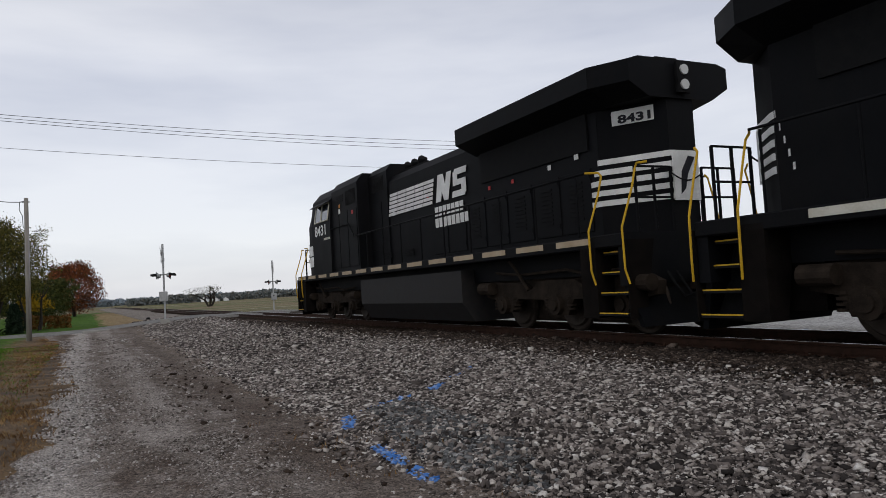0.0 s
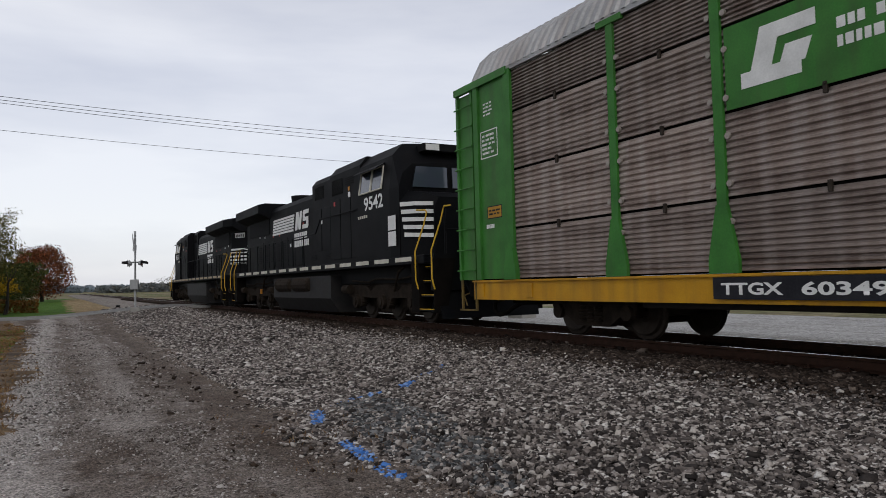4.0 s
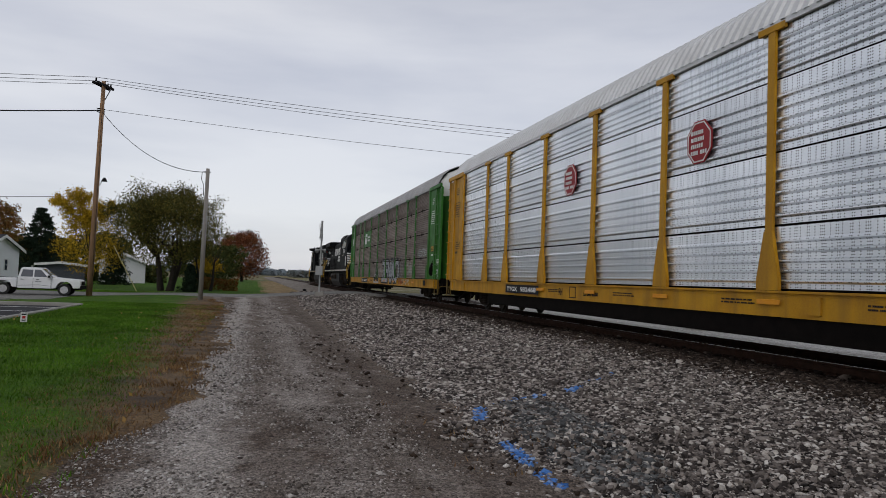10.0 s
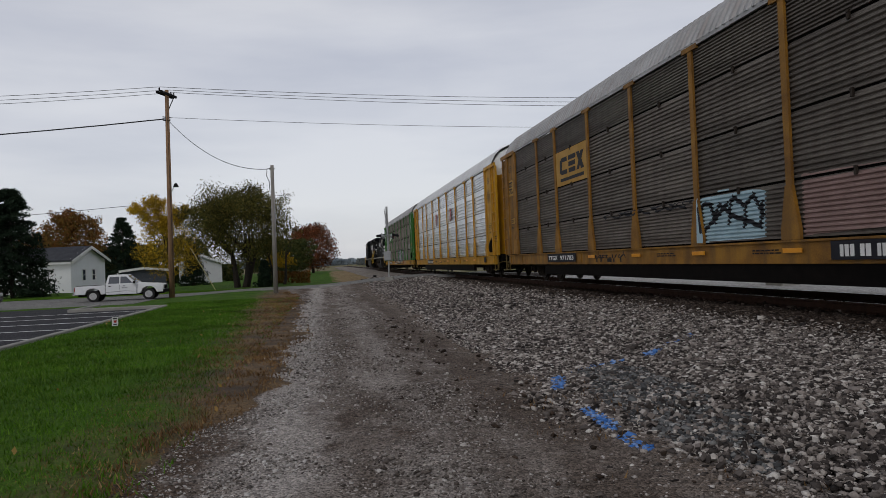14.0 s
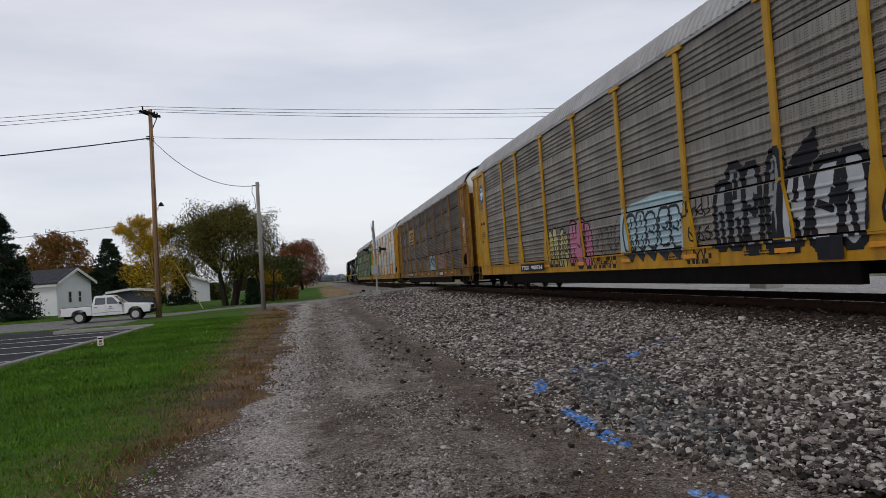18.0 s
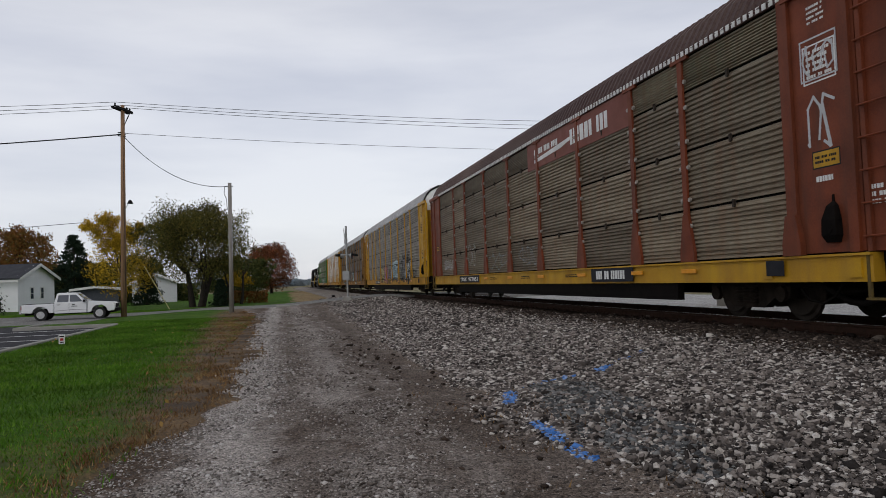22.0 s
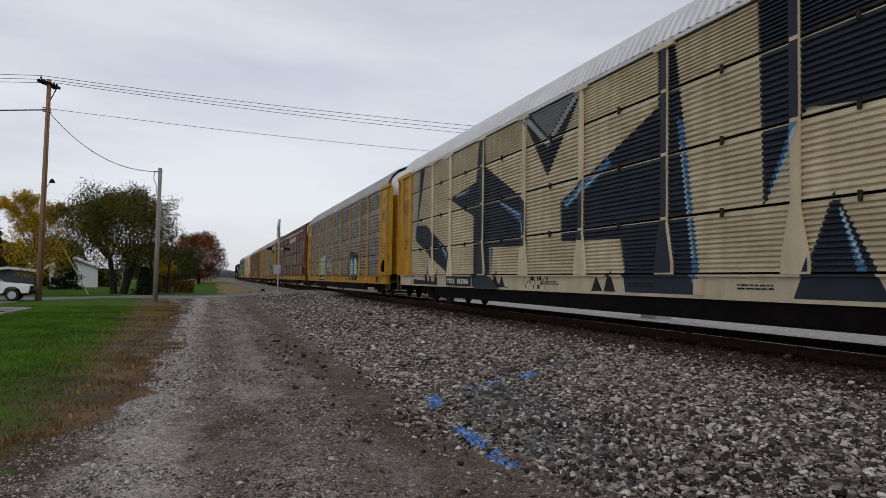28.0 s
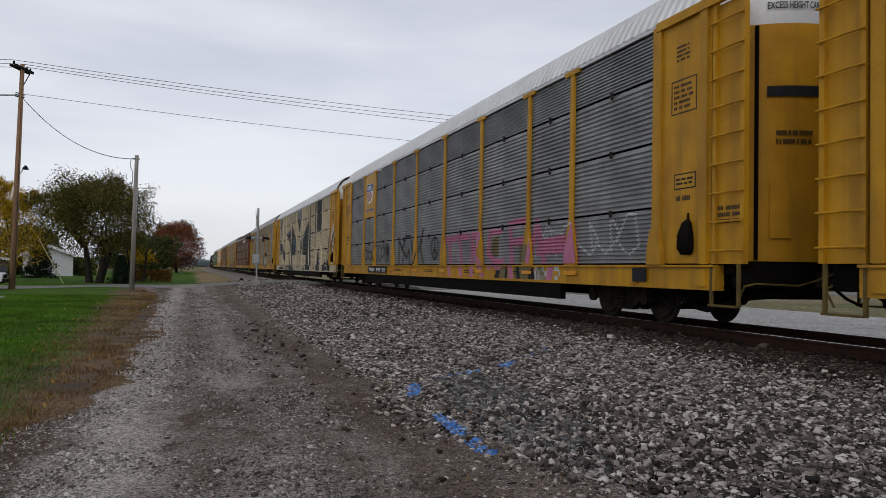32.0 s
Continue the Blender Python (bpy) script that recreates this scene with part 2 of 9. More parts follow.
M_YEL3 = mat("rack_yellow_dirty", (0.34, 0.165, 0.02), (0.17, 0.078, 0.016), 0.65, scale=2.0, fine=40, streak=(0.10, 0.062, 0.03), streak_amount=0.8, bump=0.05)
M_YEL = mat("rack_yellow", (0.56, 0.29, 0.010), (0.43, 0.205, 0.010), 0.55, scale=2.0, fine=40, streak=(0.16, 0.09, 0.03), streak_amount=0.55, bump=0.05)
M_YEL2 = mat("rack_yellow_bright", (0.52, 0.295, 0.012), (0.40, 0.205, 0.012), 0.5, scale=2.0, fine=40, streak=(0.25, 0.13, 0.04), streak_amount=0.4, bump=0.05)
M_GREEN = mat("rack_green", (0.045, 0.20, 0.03), (0.03, 0.13, 0.022), 0.55, scale=2.0, fine=40, streak=(0.05, 0.09, 0.03), streak_amount=0.6, bump=0.05)
M_RUSTRED = mat("rack_oxide_red", (0.205, 0.048, 0.018), (0.125, 0.030, 0.013), 0.6, scale=2.0, fine=40, streak=(0.06, 0.03, 0.02), streak_amount=0.6, bump=0.05)
M_P_BROWN = mat("panel_weathered_brown", (0.31, 0.248, 0.215), (0.125, 0.088, 0.072), 0.65, 0.15, scale=1.6, fine=26, stretch=(1, 0.35, 3.0), vary=0.28, streak=(0.42, 0.375, 0.35), streak_amount=0.6, bump=0.05, spec=0.45)
HOLES = (0.011, 0.042, 0.0075, 0.78, (0.06, 0.15, 0.20, 0.33, 0.47, 0.515, 0.56, 0.70, 0.84, 0.885))
M_P_SILVER = mat("panel_bright_galvanised", (0.88, 0.90, 0.92), (0.76, 0.79, 0.82), 0.33, 0.9, scale=1.0, fine=30, vary=0.10, bump=0.04, perf=HOLES)
M_P_GREYBROWN = mat("panel_grey_brown", (0.185, 0.16, 0.134), (0.083, 0.069, 0.057), 0.6, 0.2, scale=1.6, fine=26, stretch=(1, 0.35, 3.0), vary=0.20, streak=(0.070, 0.050, 0.040), streak_amount=0.5, bump=0.05, spec=0.4)
M_P_GREY = mat("panel_dull_zinc", (0.30, 0.275, 0.24), (0.19, 0.172, 0.15), 0.6, 0.25, scale=1.2, fine=22, vary=0.12, streak=(0.139, 0.124, 0.107), streak_amount=0.4, bump=0.05, perf=HOLES, spec=0.45)
M_P_TANGREY = mat("panel_rusty_tan", (0.275, 0.232, 0.165), (0.135, 0.105, 0.070), 0.62, 0.15, scale=1.6, fine=22, stretch=(1, 0.35, 3.0), vary=0.24, streak=(0.22, 0.10, 0.045), streak_amount=0.5, bump=0.05, spec=0.45)
M_P_CREAM = mat("panel_cream_paint", (0.66, 0.575, 0.40), (0.52, 0.44, 0.29), 0.6, 0.0, scale=1.2, fine=25, vary=0.10, streak=(0.36, 0.23, 0.12), streak_amount=0.45, bump=0.05, spec=0.45)
M_P_BLUEGREY = mat("panel_blue_grey_zinc", (0.315, 0.32, 0.325), (0.195, 0.20, 0.206), 0.5, 0.3, scale=1.2, fine=22, vary=0.10, streak=(0.161, 0.161, 0.161), streak_amount=0.35, bump=0.05, spec=0.45)
M_ROOF = mat("roof_galvanised", (0.42, 0.42, 0.425), (0.30, 0.30, 0.30), 0.5, 0.3, scale=1.0, fine=20, streak=(0.30, 0.25, 0.22), streak_amount=0.45, streak_scale=(0.3, 1.5, 0.3), bump=0.05)
M_ROOF_RUST = mat("roof_rusted", (0.040, 0.016, 0.015), (0.115, 0.078, 0.066), 0.6, 0.0, scale=0.22, fine=20, bump=0.05)
M_ROOF_W = mat("roof_pale", (0.70, 0.71, 0.72), (0.58, 0.58, 0.58), 0.5, 0.2, scale=1.0, fine=20, bump=0.05)
M_WHITE = mat("white_paint", (0.78, 0.78, 0.76), (0.62, 0.62, 0.60), 0.5, scale=3, fine=40, bump=0.03)
M_BLACK = mat("graffiti_black", (0.018, 0.018, 0.022), (0.03, 0.03, 0.035), 0.5, scale=4, fine=40, bump=0.0, spec=0.05)
M_LOCO = mat("loco_black", (0.0035, 0.004, 0.0052), (0.0072, 0.0074, 0.0085), 0.6, scale=1.5, fine=30, streak=(0.009, 0.0075, 0.0065), streak_amount=0.4, bump=0.03, spec=0.07)
M_LOCO_DARK = mat("loco_recess", (0.006, 0.006, 0.007), (0.012, 0.012, 0.012), 0.8, bump=0.05, spec=0.1)
M_TRUCK = mat("running_gear_grime", (0.014, 0.011, 0.0085), (0.034, 0.026, 0.02), 0.85, scale=5, fine=60, bump=0.3, spec=0.05)
# grime, taken nearly to black with the shade under the train in its colour
M_UNDER = mat("grime_and_shade", (0.0045, 0.004, 0.0035), (0.010, 0.008, 0.007), 0.9, scale=4, fine=50, bump=0.2, spec=0.05)
M_STEEL = mat("wheel_steel", (0.03, 0.024, 0.02), (0.055, 0.045, 0.037), 0.6, 0.5, scale=5, fine=50, bump=0.1, spec=0.05)
M_RAIL = mat("rail_rust", (0.05, 0.026, 0.018), (0.03, 0.018, 0.013), 0.75, 0.2, scale=8, fine=80, bump=0.2, spec=0.05)
M_RAILTOP = mat("rail_polished", (0.45, 0.44, 0.43), (0.32, 0.31, 0.30), 0.28, 0.9, bump=0.02)
M_TIE = mat("tie_creosote", (0.016, 0.011, 0.008), (0.032, 0.023, 0.017), 0.85, scale=3, fine=40, stretch=(0.3, 3, 3), vary=0.25, bump=0.5, spec=0.05)
M_HANDRAIL_Y = mat("handrail_yellow", (0.62, 0.38, 0.02), (0.5, 0.3, 0.02), 0.45, bump=0)

M_LEVER = mat("lever_dull", (0.16, 0.11, 0.03), (0.08, 0.06, 0.03), 0.7, bump=0.05, spec=0.1)
M_REFL = mat("reflector_orange", (0.75, 0.32, 0.02), (0.65, 0.26, 0.02), 0.35, bump=0)
M_CLIP = mat("clip_pale", (0.36, 0.33, 0.29), (0.26, 0.23, 0.2), 0.6, bump=0.02)

# ---- track: rails, ties and ballast ----
TRACK_Y0, TRACK_Y1 = -60.0, 320.0


RAIL_Z = -0.12


def rail_profile(x):
    return [(px, pz + RAIL_Z) for px, pz in [(x - 0.07, -0.172), (x + 0.07, -0.172), (x + 0.07, -0.155), (x + 0.012, -0.135), (x + 0.012, -0.045), (x + 0.036, -0.035), (x + 0.036, -0.006), (x + 0.028, 0.0), (x - 0.028, 0.0), (x - 0.036, -0.006), (x - 0.036, -0.035), (x - 0.012, -0.045), (x - 0.012, -0.135), (x - 0.07, -0.155)]]


def build_track():
    for sx in (-0.7535, 0.7535):
        bm = B()
        along_y(bm, rail_profile(sx), TRACK_Y0, TRACK_Y1)
        solid("rail", bm, M_RAIL, "rust-brown steel rail on wooden ties", "rail", kind="structure")
        bm = B()
        box(bm, sx - 0.027, sx + 0.027, TRACK_Y0, TRACK_Y1, RAIL_Z + 0.0005, RAIL_Z + 0.002)
        solid("rail_running_surface", bm, M_RAILTOP, "polished running surface on top of the rail", "rail", kind="structure")


build_track()

# ---- the rack cars ----
CAR, CORNER = 30.517, 14.6
POSTS = (5.01, 7.07, 10.08, 13.09, 16.10, 19.13, 22.13, 24.19)
EDGES = (2.06, *POSTS, 27.14)
ROWS = ((0.97, 1.915), (1.955, 3.055), (3.095, 4.195), (4.235, 5.02))
SIDE = 1.50


def rib_strips(height, ribs, depth):
    """Level strips of a panel from its foot up: lower and upper height and how far the strip lies back; slopes join them."""
    if ribs > 6:
        h = height / ribs
        return [q for i in range(ribs) for q in ((h * i, h * (i + 0.34), 0.0), (h * (i + 0.58), h * (i + 0.76), depth))]
    p = height * 0.80 / ribs
    out = [q for i in range(ribs) for q in ((p * i, p * (i + 0.52), depth), (p * (i + 0.72), p * (i + 0.84), 0.0))]
    return out + [(height * 0.81, height * 0.985, depth * 0.35)]


def ribbed_panel(width, height, ribs, depth=0.022):
    """A sheet with level ribs; origin at its lower rear corner, facing -x, running along +y."""
    bm = B()
    prof = []
    for za, zb, x in rib_strips(height, ribs, depth):
        prof += [(x, za), (x, zb)]
    prof.append((prof[-1][0], height))
    prof += [(0.045, height), (0.045, 0)]
    along_y(bm, prof, 0, width)
    return bm


def wheel_bm(r):
    bm = B()
    for sx in (-1, 1):
        prof = [(0.10, 0.76), (r * 0.35, 0.74), (r * 0.8, 0.77), (r * 0.86, 0.72), (r * 0.985, 0.715), (r * 1.03, 0.685), (r * 1.03, 0.665), (r * 0.86, 0.665), (r * 0.8, 0.69), (r * 0.35, 0.70), (0.10, 0.69)]
        k = 24
        loft(bm, [[(sx * w, q * math.cos(2 * math.pi * i / k), q * math.sin(2 * math.pi * i / k)) for i in range(k)] for q, w in prof], True, False)
        rod(bm, (sx * 0.68, 0, 0), (sx * 0.98, 0, 0), 0.09, 12)
        for i in range(3):
            a = 2 * math.pi * i / 3
            rod(bm, (sx * 0.97, 0.05 * math.cos(a), 0.05 * math.sin(a)), (sx * 1.0, 0.05 * math.cos(a), 0.05 * math.sin(a)), 0.016, 6)
    rod(bm, (-0.7, 0, 0), (0.7, 0, 0), 0.08, 12)
    return bm


def side_frame(bm, sx, base, r):
    """One cast side frame of a freight truck, on the side sx."""
    x0, x1 = sx * 0.93, sx * 1.10
    out = [(-base - 0.22, r + 0.12), (-base - 0.16, r + 0.20), (-0.45, r + 0.30), (0.45, r + 0.30), (base + 0.16, r + 0.20), (base + 0.22, r + 0.12), (base + 0.14, r - 0.08), (base - 0.12, r - 0.02), (0.42, r - 0.24), (-0.42, r - 0.24), (-base + 0.12, r - 0.02), (-base - 0.14, r - 0.08)]
    along_x(bm, out, min(x0, x1), max(x0, x1))
    for y in (-0.2, 0, 0.2):
        for k in range(5):
            rod(bm, (sx * 1.13, y, r - 0.16 + k * 0.06), (sx * 1.13, y, r - 0.13 + k * 0.06), 0.075, 10)
    for y in (-base, base):
        rod(bm, (sx * 1.08, y, r), (sx * 1.16, y, r), 0.13, 12)


FREIGHT_R, FREIGHT_BASE = 0.455, 0.90
WHEEL_MESH = finish("wheelset", wheel_bm(FREIGHT_R), M_STEEL, False)
_bm = B()
for _sx in (-1, 1):
    side_frame(_bm, _sx, FREIGHT_BASE, FREIGHT_R)
box(_bm, -0.95, 0.95, -0.2, 0.2, FREIGHT_R - 0.05, FREIGHT_R + 0.22)
for _y in (-0.42, 0.42):
    box(_bm, -0.85, 0.85, _y - 0.05, _y + 0.05, 0.22, 0.30)
TRUCK_MESH = finish("truck", _bm, M_TRUCK)
WHEELSETS = []


def freight_truck(parent, y):
    tr = part("truck", TRUCK_MESH, None, parent, "grimy cast-steel freight truck", at=(0, y, RAIL_Z))
    for k, wy in enumerate((-FREIGHT_BASE, FREIGHT_BASE)):
        w = part("wheelset", WHEEL_MESH, None, tr, at=(0, wy, FREIGHT_R))
        WHEELSETS.append((w, k))


def roof_bm(y0, y1):
    half = [(-1.53, 5.10), (-1.47, 5.24), (-1.30, 5.56), (-1.02, 5.82), (-0.62, 6.0), (0, 6.07)]
    prof = half + [(-x, z) for x, z in half[-2::-1]]
    bm = B()
    n = int((y1 - y0) / 0.24)
    secs = []
    for i in range(n):
        for u, k in ((0.0, 1.0), (0.36, 1.0), (0.52, 1.028), (0.84, 1.028)):
            y = y0 + (y1 - y0) * (i + u) / n
            secs.append([(x * k, y, 5.0 + (z - 5.0) * k) for x, z in prof])
    loft(bm, secs, False, False)
    return bm


bm = B()
rod(bm, (-0.02, 0, 0), (0.02, 0, 0), 0.045, 8)
CLIP_MESH = finish("panel_clip", bm, M_CLIP)
bm = B()
bbox(bm, -0.02, 0.03, -0.026, 0.026, -0.09, 0.05, 0.006)
rod(bm, (-0.03, 0, 0.02), (0.0, 0, 0.02), 0.016, 6)
LATCH_MESH = finish("panel_latch", bm, M_STEEL)


def rack_car(name_label, frame_m, panel_m, roof_m, end_m, top_m, ribs=11, depth=0.036, low=0.0, seed=0, sill_m=None, clips=None, belly=0.20):
    """One enclosed auto rack on its flat car; the origin is on the rails under its middle."""
    car = thing("rack_car", name_label, "rail car", group="rack cars of the train")
    sill_m = sill_m or M_YEL
    corner_m = end_m if frame_m is M_P_CREAM else frame_m
    # flat car
    for sx in (-1, 1):
        bm = B()
        along_y(bm, [(sx * 1.53, 0.54), (sx * 1.53, 0.90), (sx * 1.57, 0.90), (sx * 1.57, 0.935), (sx * 1.35, 0.935), (sx * 1.35, 0.54)], -CORNER + 0.6, CORNER - 0.6)
        for d in (0.9, 2.6, 9.1, 20.1, 26.5, 28.3):
            y = CORNER - d
            box(bm, sx * 1.53 - 0.03, sx * 1.53 + 0.03, y - 0.12, y + 0.12, 0.60, 0.86)
        part("side_sill", bm, sill_m, car)
    bm = B()
    box(bm, -1.36, 1.36, -14.2, 14.2, 0.80, 0.94)
    box(bm, -0.42, 0.42, -14.2, 14.2, 0.42, 0.80)
    for y in (-6.5, -2.2, 2.2, 6.5):
        box(bm, -1.3, 1.3, y - 0.1, y + 0.1, 0.62, 0.80)
    box(bm, 0.5, 1.1, -3.2, -2.5, 0.40, 0.72)
    rod(bm, (-0.85, 1.2, 0.58), (-0.85, 2.4, 0.58), 0.20, 12)
    box(bm, -1.15, -0.7, -1.0, -0.4, 0.42, 0.72)
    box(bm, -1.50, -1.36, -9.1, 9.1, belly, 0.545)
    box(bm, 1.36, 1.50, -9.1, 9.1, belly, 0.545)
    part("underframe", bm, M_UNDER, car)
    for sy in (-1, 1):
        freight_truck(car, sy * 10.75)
        bm = B()
        box(bm, -0.13, 0.13, min(sy * 14.1, sy * 15.1), max(sy * 14.1, sy * 15.1), 0.62, 0.86)
        box(bm, -0.2, 0.2, min(sy * 14.95, sy * 15.25), max(sy * 14.95, sy * 15.25), 0.58, 0.90)
        part("coupler", bm, M_TRUCK, car)
        bm = B()
        pipe(bm, [(0.35, sy * 14.3, 0.72), (0.35, sy * 14.7, 0.45), (0.30, sy * 15.0, 0.36), (0.2, sy * 15.24, 0.55)], 0.025)
        part("brake_hose", bm, M_UNDER, car)
        # sagging air line and uncoupling lever across the end
        bm = B()
        line = [(-1.20, 11.9, 0.50), (-1.22, 12.7, 0.48), (-1.25, 13.0, 0.36), (-1.26, 13.25, 0.25), (-1.24, 13.5, 0.22), (-1.18, 13.75, 0.30), (-0.95, 14.1, 0.44), (-0.55, 14.45, 0.50)]
        pipe(bm, [(x, sy * y, z) for x, y, z in line], 0.045, 8)
        part("air_line", bm, M_UNDER, car)
        bm = B()
        lever = [(-1.46, 14.42, 0.40), (-1.46, 14.55, 0.62), (-1.30, 14.60, 0.66), (-0.55, 14.66, 0.64), (-0.30, 14.80, 0.74), (-0.05, 14.98, 0.88)]
        pipe(bm, [(x, sy * y, z) for x, y, z in lever], 0.016, 6)
        part("cut_lever", bm, M_LEVER, car, "bent dull yellow uncoupling lever")
        # steps under the corner
        for sx in (-1, 1):
            bm = B()
            y0, y1 = sorted((sy * 13.92, sy * 14.5))
            for y in (y0, y1):
                box(bm, sx * 1.52 - 0.02, sx * 1.52 + 0.02, y - 0.025, y + 0.025, 0.30, 0.95)
            box(bm, sx * 1.52 - 0.08, sx * 1.52 + 0.03, y0, y1, 0.30, 0.33)
            part("stirrup_step", bm, M_LEVER, car, "grimy yellow stirrup step")
    # rack posts
    for sx in (-1, 1):
        for d in POSTS:
            y = CORNER - d
            bm = B()
            box(bm, sx * 1.52 - 0.025, sx * 1.52 + 0.025, y - 0.078, y + 0.078, 0.94, 5.06 + low)
            loft(bm, [[(sx * 1.562, y - w, z), (sx * 1.562, y + w, z), (sx * 1.50, y + w, z), (sx * 1.50, y - w, z)] for w, z in ((0.24, 0.94), (0.24, 1.12), (0.085, 1.85))])
            box(bm, sx * 1.53 - 0.028, sx * 1.53 + 0.028, y - 0.30, y + 0.30, 4.97 + low, 5.07 + low)
            po = part("post", bm, frame_m, car)
            if clips and sx < 0:
                for z in (1.62, 2.12, 2.75, 3.25, 3.9, 4.4):
                    for k in (-0.13, 0.13):
                        part("panel_clip", CLIP_MESH, None, po, at=(-1.52, y + k, z))
            if sx < 0 and POSTS.index(d) > 1:
                bm = B()
                bbox(bm, -1.582, -1.568, y - 0.30, y + 0.20, 0.72, 0.80, 0.004)
                if frame_m is not M_P_CREAM:
                    part("reflector", bm, M_REFL, car, "orange reflector strip")
        bm = B()
        box(bm, sx * 1.52 - 0.03, sx * 1.52 + 0.03, -14.2, 14.2, 5.03 + low, 5.12 + low)
        part("roof_rail", bm, roof_m, car)
    # side panels, near side piece by piece
    cache = {}
    for i, (a, b) in enumerate(zip(EDGES, EDGES[1:])):
        w = b - a - 0.02
        for z0, z1 in ROWS:
            if z1 > 5:
                z1 += low
            key = (round(w, 2), round(z1 - z0, 2))
            if key not in cache:
                cache[key] = finish("side_panel", ribbed_panel(w, z1 - z0, ribs, depth), panel_m)
            part("side_panel", cache[key], None, car, at=(-SIDE, CORNER - b + 0.01, z0))
        if ribs > 6:
            for z0, z1 in ROWS[:3]:
                part("panel_latch", LATCH_MESH, None, car, at=(-SIDE - 0.02, CORNER - (a + b) / 2, z1 + 0.015))
    bm = B()
    along_y(bm, [(SIDE - (0.02 if k % 2 else 0), 0.97 + (4.05 + low) * k / 60) for k in range(61)] + [(1.45, 5.02 + low), (1.45, 0.97)], CORNER - 27.14, CORNER - 2.06)
    part("far_side_panels", bm, panel_m, car)
    # corner panels, ladders and doors at both ends
    rung = None
    for sy in (-1, 1):
        ye, yi = sy * CORNER, sy * (CORNER - 2.06)
        for sx in (-1, 1):
            bm = B()
            y0, y1 = sorted((yi, sy * (CORNER - 0.72)))
            box(bm, sx * 1.49 - 0.02, sx * 1.49 + 0.02, y0, y1, 0.96, 5.06 + low)
            cp = part("corner_panel", bm, corner_m, car)
            for y0, y1 in (sorted((yi - 0.11, yi + 0.11)), sorted((sy * (CORNER - 0.95), sy * (CORNER - 0.78)))):
                bm = B()
                box(bm, sx * 1.53 - 0.03, sx * 1.53 + 0.03, y0, y1, 0.95, 5.06 + low)
                if abs(y0 + y1 - 2 * yi) < 0.01:
                    loft(bm, [[(sx * 1.60, yi - w, z), (sx * 1.60, yi + w, z), (sx * 1.50, yi + w, z), (sx * 1.50, yi - w, z)] for w, z in ((0.20, 0.94), (0.20, 1.12), (0.11, 1.55))])
                part("corner_post", bm, corner_m, cp)
            y0, y1 = sorted((yi, ye))
            bm = B()
            box(bm, sx * 1.54 - 0.04, sx * 1.54 + 0.04, y0, y1, 4.97 + low, 5.12 + low)
            part("header", bm, corner_m, cp)
            bm = B()
            y0, y1 = sorted((sy * (CORNER - 0.68), ye))
            box(bm, sx * 1.46 - 0.02, sx * 1.46 + 0.02, y0, y1, 0.95, 4.95 + low)
            la = part("ladder", bm, corner_m, car)
            for y in (y0 + 0.04, y1 - 0.04):
                bm = B()
                box(bm, sx * 1.50 - 0.03, sx * 1.50 + 0.03, y - 0.04, y + 0.04, 0.95, 5.0 + low)
                part("ladder_rail", bm, corner_m, la)
            if rung is None:
                bm = B()
                rod(bm, (0, -0.36, 0), (0, 0.36, 0), 0.016, 6)
                rung = finish("rung", bm, corner_m)
            for i in range(9):
                part("rung", rung, None, la, at=(sx * 1.56, (y0 + y1) / 2, 1.15 + i * 0.44))
        # rounded end doors
        bm = B()
        k = 10
        arc = [(-1.36 + 2.72 * i / k, (CORNER - 0.85 + 0.95 * math.sin(math.pi * i / k) ** 0.55) * sy) for i in range(k + 1)]
        loft(bm, [[(x, y, z) for x, y in arc] for z in (1.0, 4.62 + low)], False, False)
        part("end_door", bm, end_m, car, smooth=True)
        bm = B()
        loft(bm, [[(x * kx, y * ky, z) for x, y in arc] for z, kx, ky in ((4.62 + low, 1.0, 1.0), (5.3 + low, 1.0, 1.0), (5.68 + low, 0.8, 0.992), (6.0 + low, 0.35, 0.972))], False, False)
        part("end_door_top", bm, top_m, car, "white-painted top of the end door", smooth=True)
        # dark seam where the two door leaves fold, and a stiffening rib down the near leaf
        for u in (0.12, 0.47):
            x = -1.36 + 2.72 * u
            y = sy * (CORNER - 0.84 + 0.95 * math.sin(math.pi * u) ** 0.55)
            bm = B()
            box(bm, x - 0.02, x + 0.02, y - 0.025, y + 0.025, 1.02, 4.6 + low)
            part("door_seam", bm, M_UNDER, car, "dark seam down the end door")
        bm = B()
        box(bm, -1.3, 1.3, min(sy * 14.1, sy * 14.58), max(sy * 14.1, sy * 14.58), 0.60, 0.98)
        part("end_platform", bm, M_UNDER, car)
    bm = roof_bm(-CORNER + 0.72, CORNER - 0.72)
    if low:
        for v in bm.verts:
            v.co.z += low
    part("roof", bm, roof_m, car)
    # added black block fills the car so gaps between panels look shaded
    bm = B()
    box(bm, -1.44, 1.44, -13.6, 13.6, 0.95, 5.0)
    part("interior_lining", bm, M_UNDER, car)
    return car


